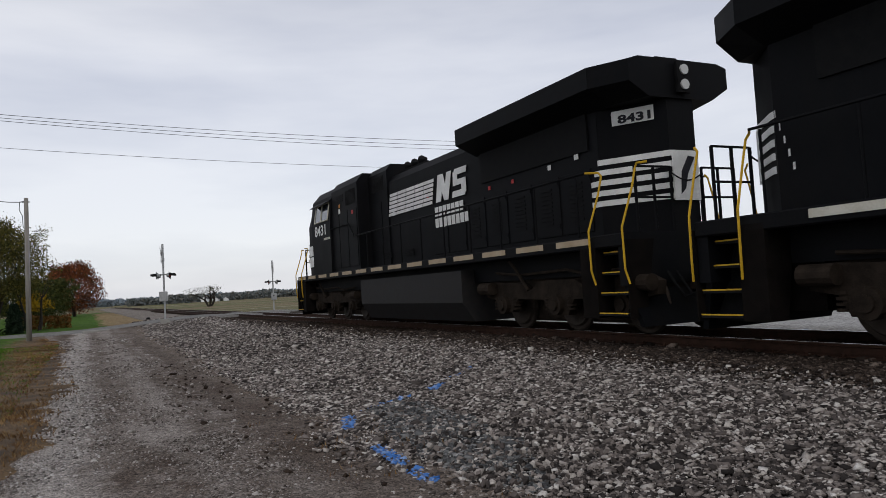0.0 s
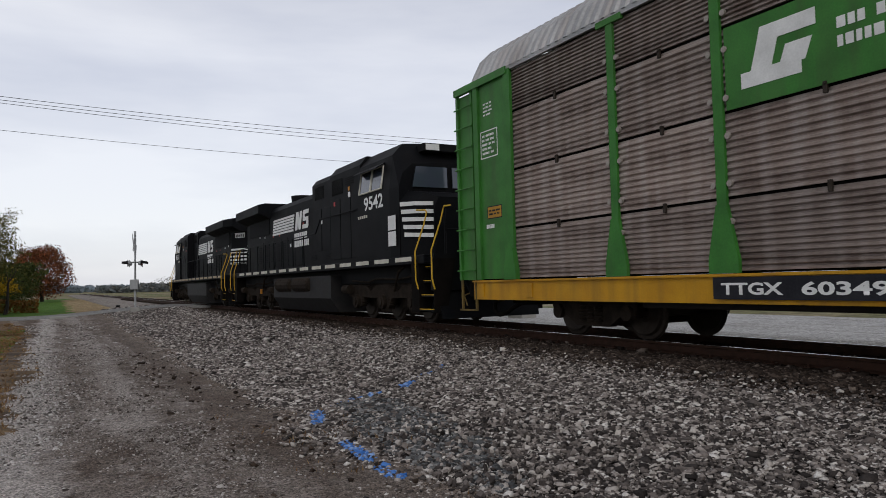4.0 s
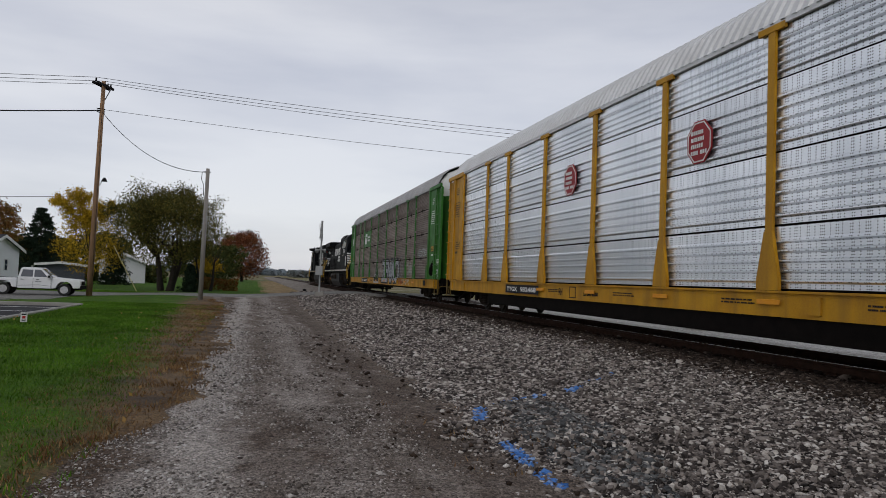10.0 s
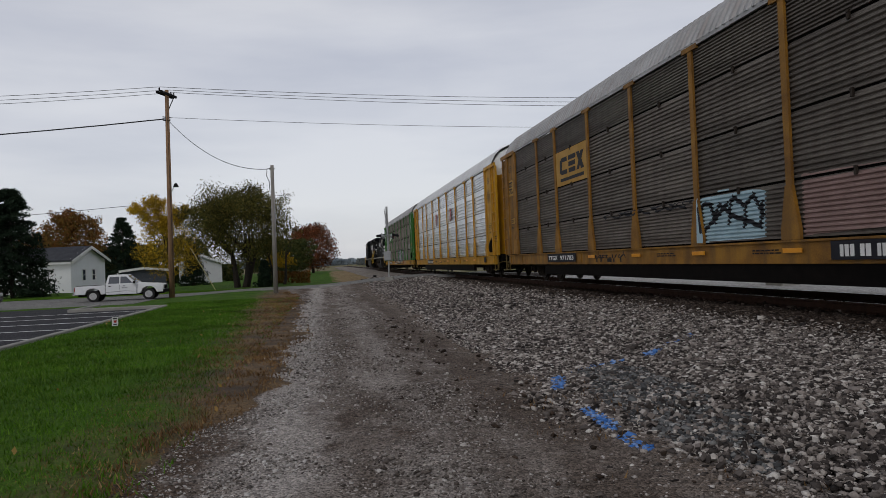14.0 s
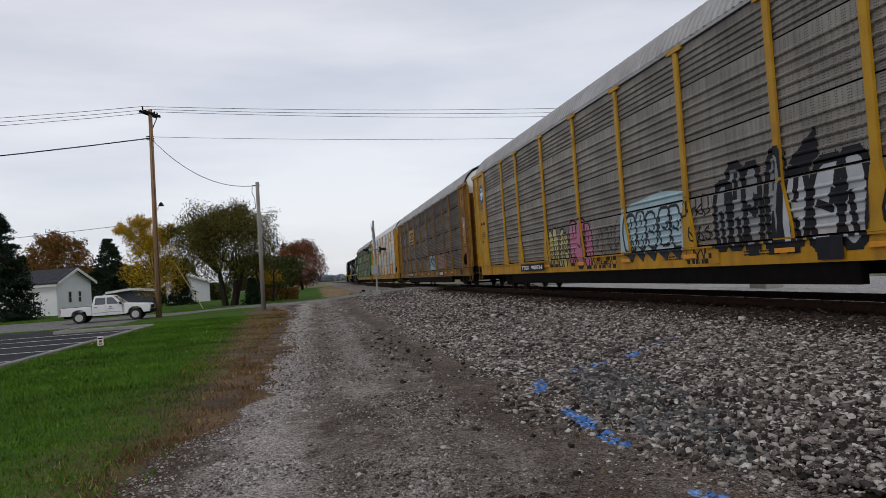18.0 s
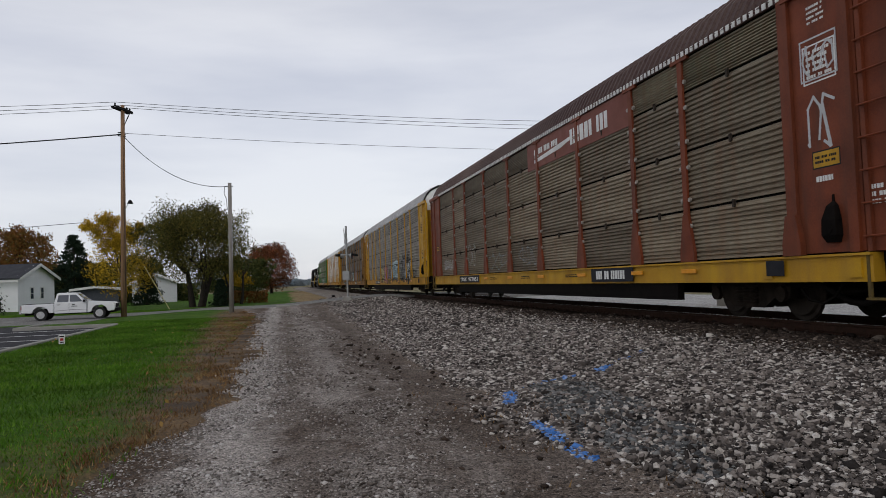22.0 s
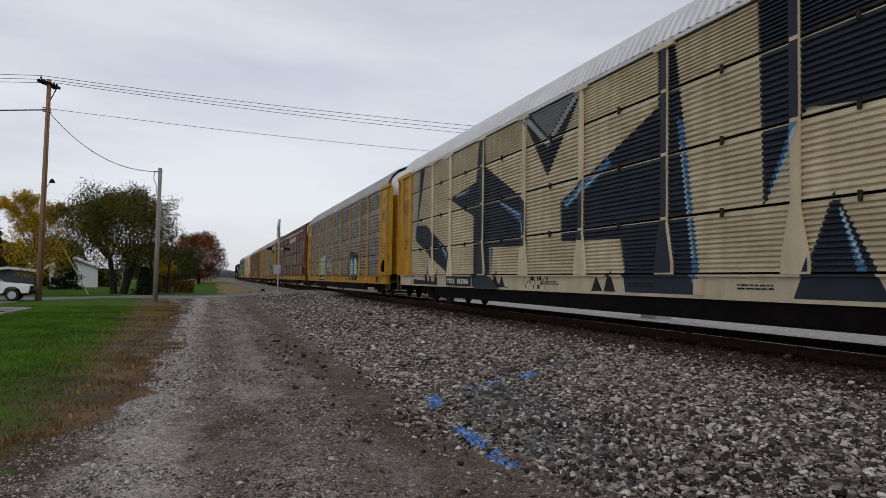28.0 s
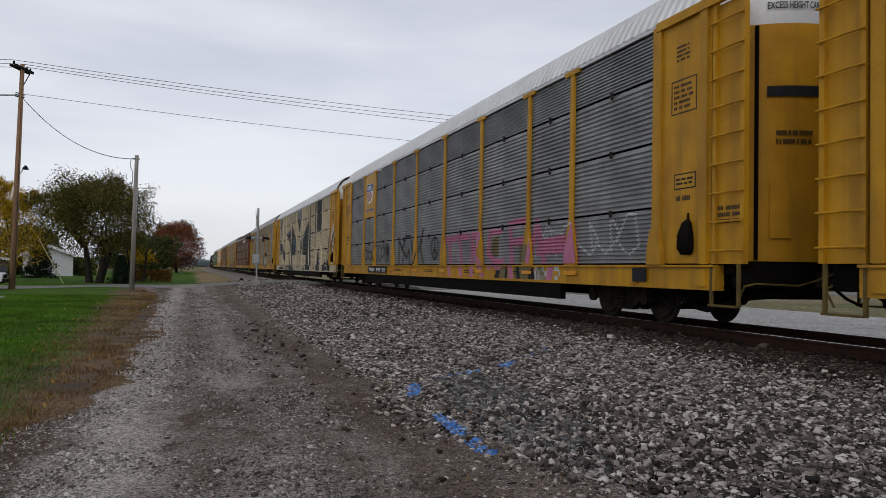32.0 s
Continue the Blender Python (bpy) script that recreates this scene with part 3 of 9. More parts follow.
RACKS = [
    rack_car("weathered brown enclosed auto rack with green posts and graffiti", M_GREEN, M_P_BROWN, M_ROOF, M_GREEN, M_WHITE, 12, seed=1, clips=M_CLIP, belly=0.46),
    rack_car("bright galvanised auto rack with yellow posts and perforated panels", M_YEL, M_P_SILVER, M_ROOF_W, M_YEL, M_WHITE, 5, 0.048, seed=2),
    rack_car("grey-brown weathered auto rack with ochre posts and graffiti", M_YEL3, M_P_GREYBROWN, M_ROOF, M_YEL3, M_WHITE, 12, seed=3, sill_m=M_YEL3),
    rack_car("dull grey perforated auto rack with yellow ends and blue graffiti", M_YEL2, M_P_GREY, M_ROOF, M_YEL2, M_WHITE, 5, 0.036, seed=4),
    rack_car("rusty tan auto rack with oxide red posts and ends", M_RUSTRED, M_P_TANGREY, M_ROOF_RUST, M_RUSTRED, M_WHITE, 12, seed=5, low=-0.16, clips=M_CLIP, sill_m=M_YEL2),
    rack_car("dull grey perforated auto rack with bright yellow posts", M_YEL2, M_P_GREY, M_ROOF, M_YEL2, M_WHITE, 5, 0.036, seed=6),
    rack_car("cream auto rack with large dark blue and black graffiti shapes", M_P_CREAM, M_P_CREAM, M_ROOF_W, M_YEL, M_WHITE, 12, seed=7, sill_m=M_P_CREAM, belly=0.2),
    rack_car("blue-grey auto rack with yellow posts and pink graffiti", M_YEL, M_P_BLUEGREY, M_ROOF_W, M_YEL, M_ROOF_W, 12, seed=8),
    rack_car("yellow-ended grey auto rack at the tail of view", M_YEL, M_P_GREY, M_ROOF_W, M_YEL, M_WHITE, 12, seed=9),
]

# ---- paint, plates and lettering on the rack cars ----
def flat_mat(name, c, rough=0.55):
    return mat(name, c, tuple(v * 0.8 for v in c), rough, scale=3.0, fine=30.0, bump=0.0)


G_WHITE = flat_mat("spray_white", (0.55, 0.56, 0.57))
G_SILVER = flat_mat("spray_silver", (0.50, 0.52, 0.55))
G_NAVY = flat_mat("spray_navy", (0.020, 0.028, 0.040))
M_INK = flat_mat("faded_stencil", (0.07, 0.045, 0.018))
G_BLUE = flat_mat("spray_light_blue", (0.42, 0.57, 0.63))
G_SKY = flat_mat("spray_blue", (0.09, 0.20, 0.36))
G_PINK = flat_mat("spray_pink", (0.54, 0.19, 0.31))
G_KHAKI = flat_mat("spray_khaki", (0.17, 0.135, 0.06))
G_CREAM = flat_mat("spray_cream", (0.56, 0.50, 0.24))
G_GREY = flat_mat("spray_grey", (0.28, 0.29, 0.30))
G_ROSE = flat_mat("spray_faded_red", (0.30, 0.20, 0.18))
P_RED = flat_mat("plate_red", (0.33, 0.03, 0.035))
P_BLUE = flat_mat("plate_blue", (0.03, 0.10, 0.30))
P_BROWNRED = flat_mat("plate_brown_red", (0.19, 0.05, 0.03))
P_OCHRE = flat_mat("plate_ochre", (0.44, 0.24, 0.03))
P_TTX = flat_mat("mark_red", (0.36, 0.07, 0.02))


def spans(poly, z):
    xs = []
    for (a, za), (b, zb) in zip(poly, poly[1:] + poly[:1]):
        if (za <= z) != (zb <= z):
            xs.append(a + (b - a) * (z - za) / (zb - za))
    xs.sort()
    return list(zip(xs[::2], xs[1::2]))


def slices(spec):
    """Level strips and slopes of a car's near side, from sill to eave: lower and upper height and the x of the face at both."""
    ribs, depth, low = spec
    out = [(0.60 + 0.1 * k, 0.70 + 0.1 * k, -1.533, -1.533) for k in range(3)] + [(0.90, 0.935, -1.574, -1.574)]
    for z0, z1 in ROWS:
        if z1 > 5:
            z1 += low
        last = None
        for za, zb, x in rib_strips(z1 - z0, ribs, depth):
            if last:
                out.append((z0 + last[0], z0 + za, -SIDE + last[1] - 0.003, -SIDE + x - 0.003))
            k = max(1, round((zb - za) / 0.035))
            for i in range(k):
                out.append((z0 + za + (zb - za) * i / k, z0 + za + (zb - za) * (i + 1) / k, -SIDE + x - 0.003, -SIDE + x - 0.003))
            last = (zb, x)
    return out


def paint(car, name, polys, material, spec, label="", lift=0.0):
    """Spray paint that follows the ribs, crosses the posts and runs down over the sill. polys: outlines of (distance from the front corner, height)."""
    vs, fs = [], []

    def quad(lb, rb, lt, rt, zb, zt, x, xt):
        if rb - lb < 0.004 and rt - lt < 0.004:
            return
        i = len(vs)
        vs.extend([(x, CORNER - lb, zb), (x, CORNER - rb, zb), (xt, CORNER - rt, zt), (xt, CORNER - lt, zt)])
        fs.append((i, i + 1, i + 2, i + 3))
    for zb, zt, x, x_top in slices(spec):
        for poly in polys:
            if max(p[1] for p in poly) < zb or min(p[1] for p in poly) > zt:
                continue
            sb, st = spans(poly, zb + 1e-4), spans(poly, zt - 1e-4)
            if len(sb) != len(st) or not sb:
                sb = st = spans(poly, (zb + zt) / 2)
            for (lb, rb), (lt, rt) in zip(sb, st):
                cuts = [(-9.0, 99.0, x)]
                if zb > 0.935:
                    w = 0.245 if zt < 1.15 else 0.083 + 0.16 * max(0.0, (1.85 - zb) / 0.73) if zb < 1.85 else 0.083
                    cuts, a = [], -9.0
                    for p in POSTS:
                        cuts += [(a, p - w, x), (p - w, p + w, -1.592)]
                        a = p + w
                    cuts.append((a, 99.0, x if a < 27.0 else x))
                for a, b, xx in cuts:
                    if xx == -1.592:
                        xx = -1.567 if zb < 1.85 else -1.549
                    q = [max(lb, a), min(rb, b), max(lt, a), min(rt, b)]
                    if q[0] < q[1] or q[2] < q[3]:
                        q[1], q[3] = max(q[0], q[1]), max(q[2], q[3])
                        q = [min(max(v, a), b) for v in q]
                        quad(*q, zb, zt, xx - lift, (x_top if xx == x else xx) - lift)
    me = bpy.data.meshes.new(name)
    me.from_pydata(vs, [], fs)
    me.materials.append(material)
    ob = part(name, me, None, car, label)
    return ob


def outline_strokes(poly, w):
    """Thin quads along a closed or open line."""
    out = []
    for (a, za), (b, zb) in zip(poly, poly[1:]):
        L = math.hypot(b - a, zb - za) or 1
        nx, nz = -(zb - za) / L * w / 2, (b - a) / L * w / 2
        ex, ez = (b - a) / L * w * 0.4, (zb - za) / L * w * 0.4
        out.append([(a + nx - ex, za + nz - ez), (b + nx + ex, zb + nz + ez), (b - nx + ex, zb - nz + ez), (a - nx - ex, za - nz - ez)])
    return out


def letters(text, d0, d1, z0, z1, bold=0.0, shear=0.0, per=True):
    """Outlines of painted letters, squeezed between two distances and heights."""
    polys = []
    n = len(text)
    bm, w = words(text, 1.0, None, bold, shear)
    ys = [v.co.y for v in bm.verts]
    lo, hi = min(ys), max(ys)
    for f in bm.faces:
        polys.append([(d0 + v.co.x / w * (d1 - d0), z0 + (v.co.y - lo) / (hi - lo) * (z1 - z0)) for v in f.verts])
    bm.free()
    return polys


def bubble(cx, cz, rx, rz, n=14, seed=0, wob=0.12):
    rnd = random.Random(seed)
    return [(cx + rx * math.cos(2 * math.pi * i / n) * (1 + rnd.uniform(-wob, wob)), cz + rz * math.sin(2 * math.pi * i / n) * (1 + rnd.uniform(-wob, wob))) for i in range(n)]


def tag_lines(d0, d1, z0, z1, seed, n=5, w=0.05):
    """A loose scrawl: looping strokes that cannot be read."""
    rnd = random.Random(seed)
    polys = []
    for i in range(n):
        c0 = d0 + (d1 - d0) * (i + 0.5) / n
        pts = []
        a0 = rnd.uniform(0, 6)
        for k in range(7):
            a = a0 + k * rnd.choice((0.8, 1.0, 1.3))
            pts.append((c0 + math.cos(a) * (d1 - d0) / n * 0.55, (z0 + z1) / 2 + math.sin(a) * (z1 - z0) * rnd.uniform(0.32, 0.52)))
        polys += outline_strokes(pts, w)
    return polys


def throw_up(car, spec, d0, d1, z0, z1, n, fill_m, line_m, label, w=0.07, seed=1, tail=False):
    """A row of swelling outlined letter shapes that cannot be read."""
    rnd = random.Random(seed)
    fills, lines = [], []
    step = (d1 - d0) / n
    for i in range(n):
        a, b = d0 + step * i + rnd.uniform(-0.02, 0.04), d0 + step * (i + 1) + rnd.uniform(-0.02, 0.06)
        top = z1 - rnd.uniform(0, 0.22) * (z1 - z0)
        low = z0 + rnd.uniform(0, 0.10) * (z1 - z0)
        m, q = (a + b) / 2, (b - a) / 2
        sk = rnd.uniform(-0.10, 0.16)
        ring = [(m + q * math.cos(t) * (1.0 if math.sin(t) > 0 else 0.9) + sk * (z - z0), z) for t, z in [(math.pi * 2 * k / 16, (top + low) / 2 + (top - low) / 2 * max(-1, min(1, 1.25 * math.sin(math.pi * 2 * k / 16)))) for k in range(16)]]
        fills.append(ring)
        lines += outline_strokes(ring + ring[:1], w)
        kind = rnd.choice((0, 1, 2))
        h = top - low
        if kind == 0:
            lines += outline_strokes([(m + sk * h * 0.3, low + h * 0.1), (m - q * 0.2 + sk * h * 0.6, low + h * 0.55)], w * 0.9)
        elif kind == 1:
            lines += outline_strokes([(m - q * 0.5 + sk * h * 0.5, low + h * 0.5), (m + q * 0.2 + sk * h * 0.5, low + h * 0.42), (m + q * 0.4 + sk * h * 0.5, low + h * 0.62)], w * 0.9)
        else:
            lines += outline_strokes([(m + q * 0.1 + sk * h * 0.9, top - h * 0.12), (m + sk * h * 0.6, low + h * 0.62)], w * 0.9)
            lines += outline_strokes([(m + q * 0.2 + sk * h * 0.2, low + h * 0.08), (m + q * 0.1 + sk * h * 0.3, low + h * 0.35)], w * 0.9)
        if tail:
            lines += [[(a, z0 - 0.02), (b, z0 - 0.02), (m + 0.12, z0 - 0.26)]]
    paint(car, "graffiti_fill", fills, fill_m, spec, label, 0.002)
    paint(car, "graffiti_lines", lines, line_m, spec, "dark outlines of the letter shapes", 0.005)


def board(car, name, pts, material, label="", x=-1.505, t=0.02):
    """A thin plate fixed on the near side; pts are (distance, height)."""
    bm = B()
    loft(bm, [[(x - t, CORNER - d, z) for d, z in pts], [(x, CORNER - d, z) for d, z in pts]])
    return part(name, bm, material, car, label)


def side_bars(parent, name, d0, d1, z0, z1, rows, material, label="", x=-1.53, seed=1, fill=0.7):
    bm = B()
    bars(bm, x - 0.004, CORNER - d0, z0, d1 - d0, z1 - z0, rows, seed, fill)
    return part(name, bm, material, parent, label)


def side_words(parent, name, text, d0, z0, size, material, label="", x=-1.535, width=None, bold=0.006):
    bm, w = words(text, size, width, bold)
    sided(bm, x, CORNER - d0, z0)
    return part(name, bm, material, parent, label)


def number_plate(car, d0, d1, z0, z1, number, mark="TTGX", x=-1.578):
    pl = board(car, "number_panel", [(d0, z0), (d1, z0), (d1, z1), (d0, z1)], M_BLACK, "black panel with white figures", x + 0.008, 0.008)
    h = (z1 - z0) * 0.62
    w = d1 - d0
    side_words(pl, "mark", mark, d0 + w * 0.05, z0 + h * 0.38, h * 1.15, M_WHITE, "white lettering", x - 0.006, w * 0.34)
    side_words(pl, "figures", number, d0 + w * 0.48, z0 + h * 0.38, h * 1.15, M_WHITE, "white road number", x - 0.006, w * 0.46)


def corner_notes(car, seed, m):
    """Small stencilled notices on the corner panels, too small to read."""
    rnd = random.Random(seed)
    for d0 in ((27.5,) if car is c_sp else (1.0, 27.5)):
        # a ruled data box with small print, and two loose lines
        fr = B()
        for q in outline_strokes([(d0, 3.45), (d0 + 0.62, 3.45), (d0 + 0.62, 4.0), (d0, 4.0), (d0, 3.45)], 0.022):
            loft(fr, [[(-1.515, CORNER - a, z) for a, z in q], [(-1.511, CORNER - a, z) for a, z in q]])
        bx = part("data_box", fr, m, car, "ruled box of small print")
        side_bars(bx, "print", d0 + 0.06, d0 + 0.56, 3.5, 3.95, 5, m, "", -1.512, rnd.randint(1, 99), 0.5)
        side_bars(car, "stencil", d0 + 0.14, d0 + 0.50, 1.98, 2.08, 1, m, "", -1.512, rnd.randint(1, 99), 0.8)
        side_bars(car, "stencil", d0 + 0.12, d0 + 0.46, 4.3, 4.6, 4, m, "", -1.512, rnd.randint(1, 99), 0.45)
    side_bars(car, "clearance_stencil", 28.58, 29.1, 1.55, 1.85, 3, m, "", -1.485, rnd.randint(1, 99), 0.6)
    for d0 in (27.6, 1.2):
        b = board(car, "placard", [(d0 - 0.02, 2.18), (d0 + 0.52, 2.18), (d0 + 0.52, 2.44), (d0 - 0.02, 2.44)], M_BLACK, "small yellow placard in a black border", -1.509, 0.004)
        board(b, "placard_face", [(d0, 2.2), (d0 + 0.5, 2.2), (d0 + 0.5, 2.42), (d0, 2.42)], M_YEL2, "", -1.512, 0.003)
        side_bars(b, "print", d0 + 0.04, d0 + 0.46, 2.24, 2.38, 2, M_BLACK, "", -1.516, 5, 0.5)
    for d0 in (26.5,):
        x = -1.512 if d0 > 27 else -1.578
        b = board(car, "data_panel", [(d0, 0.64 if x < -1.55 else 2.9), (d0 + 0.42, 0.64 if x < -1.55 else 2.9), (d0 + 0.42, 0.88 if x < -1.55 else 3.2), (d0, 0.88 if x < -1.55 else 3.2)], M_BLACK if x < -1.55 else m, "", x + 0.004, 0.004)
    for d in (10.6, 14.2, 18.0, 21.0):
        side_bars(car, "stencil", d, d + 0.9, 0.70, 0.80, 2, M_BLACK, "", -1.534, int(d * 10), 0.5)
    bm = B()
    y = CORNER - 27.95
    loft(bm, [[(-1.50, y - w, z), (-1.50, y + w, z), (-1.50 - q, y + w, z), (-1.50 - q, y - w, z)] for w, q, z in ((0.10, 0.08, 1.10), (0.14, 0.13, 1.2), (0.13, 0.13, 1.42), (0.08, 0.08, 1.62), (0.02, 0.03, 1.68), (0.015, 0.025, 1.78))])
    rod(bm, (-1.60, y, 1.30), (-1.64, y, 1.30), 0.08, 12)
    hb = part("hand_brake", bm, M_UNDER, car, "grimy tapered hand brake housing")
    bm = B()
    line = [(-1.40, y, 0.58), (-1.38, y + 0.2, 0.34), (-1.34, y + 0.5, 0.22), (-1.30, y + 0.85, 0.26), (-1.2, y + 1.15, 0.45)]
    pipe(bm, line, 0.02, 6)
    part("brake_chain", bm, M_UNDER, hb)


def on_door(bm, low, sy, u0, u1, z0, z1):
    """Bend a flat x-y shape round the curved end door, between two shares of its arc."""
    xs, ys = [v.co.x for v in bm.verts], [v.co.y for v in bm.verts]
    a, b, lo, hi = min(xs), max(xs), min(ys), max(ys)
    for v in bm.verts:
        u = u0 + (u1 - u0) * (v.co.x - a) / (b - a)
        if sy > 0:
            u = 1 - u
        v.co = Vector((-1.36 + 2.72 * u, sy * (CORNER - 0.83 + 0.95 * math.sin(math.pi * u) ** 0.55 + v.co.z), z0 + (z1 - z0) * (v.co.y - lo) / (hi - lo)))
    return bm


def end_door_marks(car, m, end_m):
    """Warning lettering on the white top and a dark slot with small print on the end doors."""
    for sy in (-1, 1):
        bm, w = words("EXCESS HEIGHT CAR", 0.2, None, 0.004)
        part("warning_lettering", on_door(bm, 0, sy, 0.16, 0.42, 4.84, 4.95), M_BLACK, car, "dark warning lettering")
        bm = B()
        for i in range(14):
            box(bm, i * 0.1, i * 0.1 + 0.1, 0, 1, -0.004, 0.004)
        part("door_slot", on_door(bm, 0, sy, 0.16, 0.42, 3.50, 3.66), M_BLACK, car, "dark slot in the end door")
        bm = B()
        for i in range(6):
            box(bm, i * 0.1, i * 0.1 + 0.1, 0, 1, 0.0, 0.02)
        part("door_hatch", on_door(bm, 0, sy, 0.17, 0.27, 1.35, 2.2), end_m, car, "raised hatch low on the end door")
        rnd = random.Random(7)
        bm = B()
        for r in range(2):
            x = 0.0
            while x < 2.0:
                q = rnd.uniform(0.05, 0.09)
                box(bm, x, x + q, -r * 0.16, -r * 0.16 + 0.09, -0.003, 0.003)
                x += q + rnd.choice((0.03, 0.03, 0.03, 0.09))
        part("small_print", on_door(bm, 0, sy, 0.20, 0.38, 2.78, 2.98), m, car, "rows of small bars of print")


SPEC12, SPEC7, SPEC_SP = (12, 0.036, 0.0), (5, 0.036, 0.0), (12, 0.036, -0.16)
c_bn, c_kc, c_cs, c_b1, c_sp, c_b2, c_tan, c_up, c_last = RACKS
for k, (c, m) in enumerate(zip(RACKS, (M_WHITE, M_INK, M_INK, M_INK, M_WHITE, M_INK, M_INK, M_INK, M_INK))):
    corner_notes(c, 70 + k, m)
    end_door_marks(c, m, (M_GREEN, M_YEL, M_YEL3, M_YEL2, M_RUSTRED, M_YEL2, M_YEL, M_YEL, M_YEL)[k])

# green-posted car
pl = board(c_bn, "emblem_panel", [(7.2, 3.08), (9.95, 3.08), (9.95, 4.18), (7.2, 4.18)], M_GREEN, "green panel with a pale emblem")
bm = B()
for p in ([(7.45, 3.3), (8.3, 3.3), (8.3, 3.5), (7.45, 3.5)], [(7.6, 3.5), (7.9, 3.5), (8.05, 4.0), (7.75, 4.0)], [(8.0, 3.45), (8.35, 3.45), (8.45, 3.7), (8.1, 3.7)], [(7.7, 3.82), (8.5, 3.82), (8.5, 4.02), (7.75, 4.02)]):
    loft(bm, [[(-1.532, CORNER - d, z) for d, z in p], [(-1.526, CORNER - d, z) for d, z in p]])
part("emblem", bm, M_WHITE, pl, "pale slanted emblem shape")
side_bars(pl, "name_bars", 8.75, 9.8, 3.42, 3.85, 2, M_WHITE, "two rows of pale bars", -1.526, 8, 0.6)
number_plate(c_bn, 6.9, 9.6, 0.60, 0.89, "603495")
side_words(c_bn, "graffiti_letters", "FTL", 28.56, 1.03, 0.50, G_WHITE, "white sprayed letters on the ladder panel", -1.486, 0.54)
bm = B()
for q in tag_lines(27.98, 28.3, 1.05, 1.75, 48, 2, 0.035):
    loft(bm, [[(-1.516, CORNER - a, b) for a, b in q], [(-1.512, CORNER - a, b) for a, b in q]])
part("corner_graffiti", bm, G_WHITE, c_bn, "white scrawl on the corner panel")
paint(c_bn, "graffiti_shadow", letters("ZENKO", 14.75, 20.45, 0.60, 2.12, 0.10), M_BLACK, SPEC12, "black outline of big bubble letters", 0.001)
paint(c_bn, "graffiti_letters", letters("ZENKO", 14.95, 20.25, 0.70, 2.0, 0.035), G_SILVER, SPEC12, "silver-white bubble letters", 0.004)
paint(c_bn, "graffiti_triangle", [[(12.94, 2.38), (12.0, 0.62), (13.95, 0.62)]], M_BLACK, SPEC12, "black spray-painted triangle")
paint(c_bn, "graffiti_lines", outline_strokes([(12.94, 2.38), (12.0, 0.62), (13.95, 0.62), (12.94, 2.38)], 0.07) + outline_strokes([(12.35, 1.0), (13.0, 1.15), (13.55, 1.0)], 0.06) + outline_strokes([(12.6, 1.4), (12.95, 1.1), (13.25, 1.4), (12.95, 1.9), (12.6, 1.4)], 0.05), G_WHITE, SPEC12, "white lines on the triangle", 0.003)
paint(c_bn, "graffiti_bubble", outline_strokes([(20.5, 1.05), (20.45, 1.95), (20.75, 2.12), (21.1, 1.95), (21.15, 1.2), (20.9, 1.02), (20.5, 1.05)], 0.05) + tag_lines(20.55, 21.1, 1.15, 1.9, 3, 2, 0.04), G_GREY, SPEC12, "pale outlined bubble")
paint(c_bn, "graffiti_tag", tag_lines(22.4, 23.9, 1.1, 1.75, 5, 5) + tag_lines(24.9, 26.6, 1.95, 2.4, 6, 6), G_WHITE, SPEC12, "white scrawled tags")
paint(c_bn, "graffiti_scrawl", tag_lines(14.3, 14.85, 1.15, 1.9, 9, 2, 0.03) + tag_lines(21.2, 23.2, 0.62, 0.9, 10, 6, 0.03), G_WHITE, SPEC12, "thin white scrawl")
side_bars(c_bn, "red_mark_bars", 20.5, 21.6, 0.62, 0.90, 1, P_TTX, "large red bars on the sill", -1.536, 4, 0.95)

# bright galvanised car
for d in (11.75, 17.25):
    oct8 = [(d + 0.40 * math.cos(math.pi / 8 + i * math.pi / 4), 3.58 + 0.42 * math.sin(math.pi / 8 + i * math.pi / 4)) for i in range(8)]
    oc = board(c_kc, "emblem_octagon", oct8, P_RED, "red octagonal emblem with white bars")
    ring = [(d + 0.36 * math.cos(math.pi / 8 + i * math.pi / 4), 3.58 + 0.38 * math.sin(math.pi / 8 + i * math.pi / 4)) for i in range(9)]
    bm = B()
    for q in outline_strokes(ring, 0.025):
        loft(bm, [[(-1.530, CORNER - a, z) for a, z in q], [(-1.526, CORNER - a, z) for a, z in q]])
    part("emblem_border", bm, M_WHITE, oc)
    side_bars(oc, "emblem_bars", d - 0.24, d + 0.24, 3.33, 3.82, 4, M_WHITE, "", -1.527, 12, 0.6)
number_plate(c_kc, 7.35, 10.0, 0.61, 0.86, "982468")
side_words(c_kc, "sill_mark", "R1", 11.3, 0.64, 0.26, M_BLACK, "black sill mark", -1.536)
bm = B()
for q in outline_strokes([(11.95, 0.6), (12.3, 0.6), (12.3, 0.86), (11.95, 0.86), (11.95, 0.6)], 0.02):
    loft(bm, [[(-1.536, CORNER - a, z) for a, z in q], [(-1.533, CORNER - a, z) for a, z in q]])
part("stencil_box", bm, M_BLACK, c_kc)
side_words(c_kc, "sill_lettering", "LD LMT 80000", 12.75, 0.67, 0.12, M_BLACK, "small black lettering", -1.536)

bm = B()
rod(bm, (-1.32, CORNER - 14.1, 0.43), (-1.32, CORNER - 15.3, 0.43), 0.15, 14)
for d in (14.35, 14.7, 15.05):
    rod(bm, (-1.32, CORNER - d, 0.43), (-1.32, CORNER - d - 0.04, 0.43), 0.165, 14)
part("brake_reservoir", bm, M_YEL3, c_kc, "dirty yellow air reservoir slung under the sill")

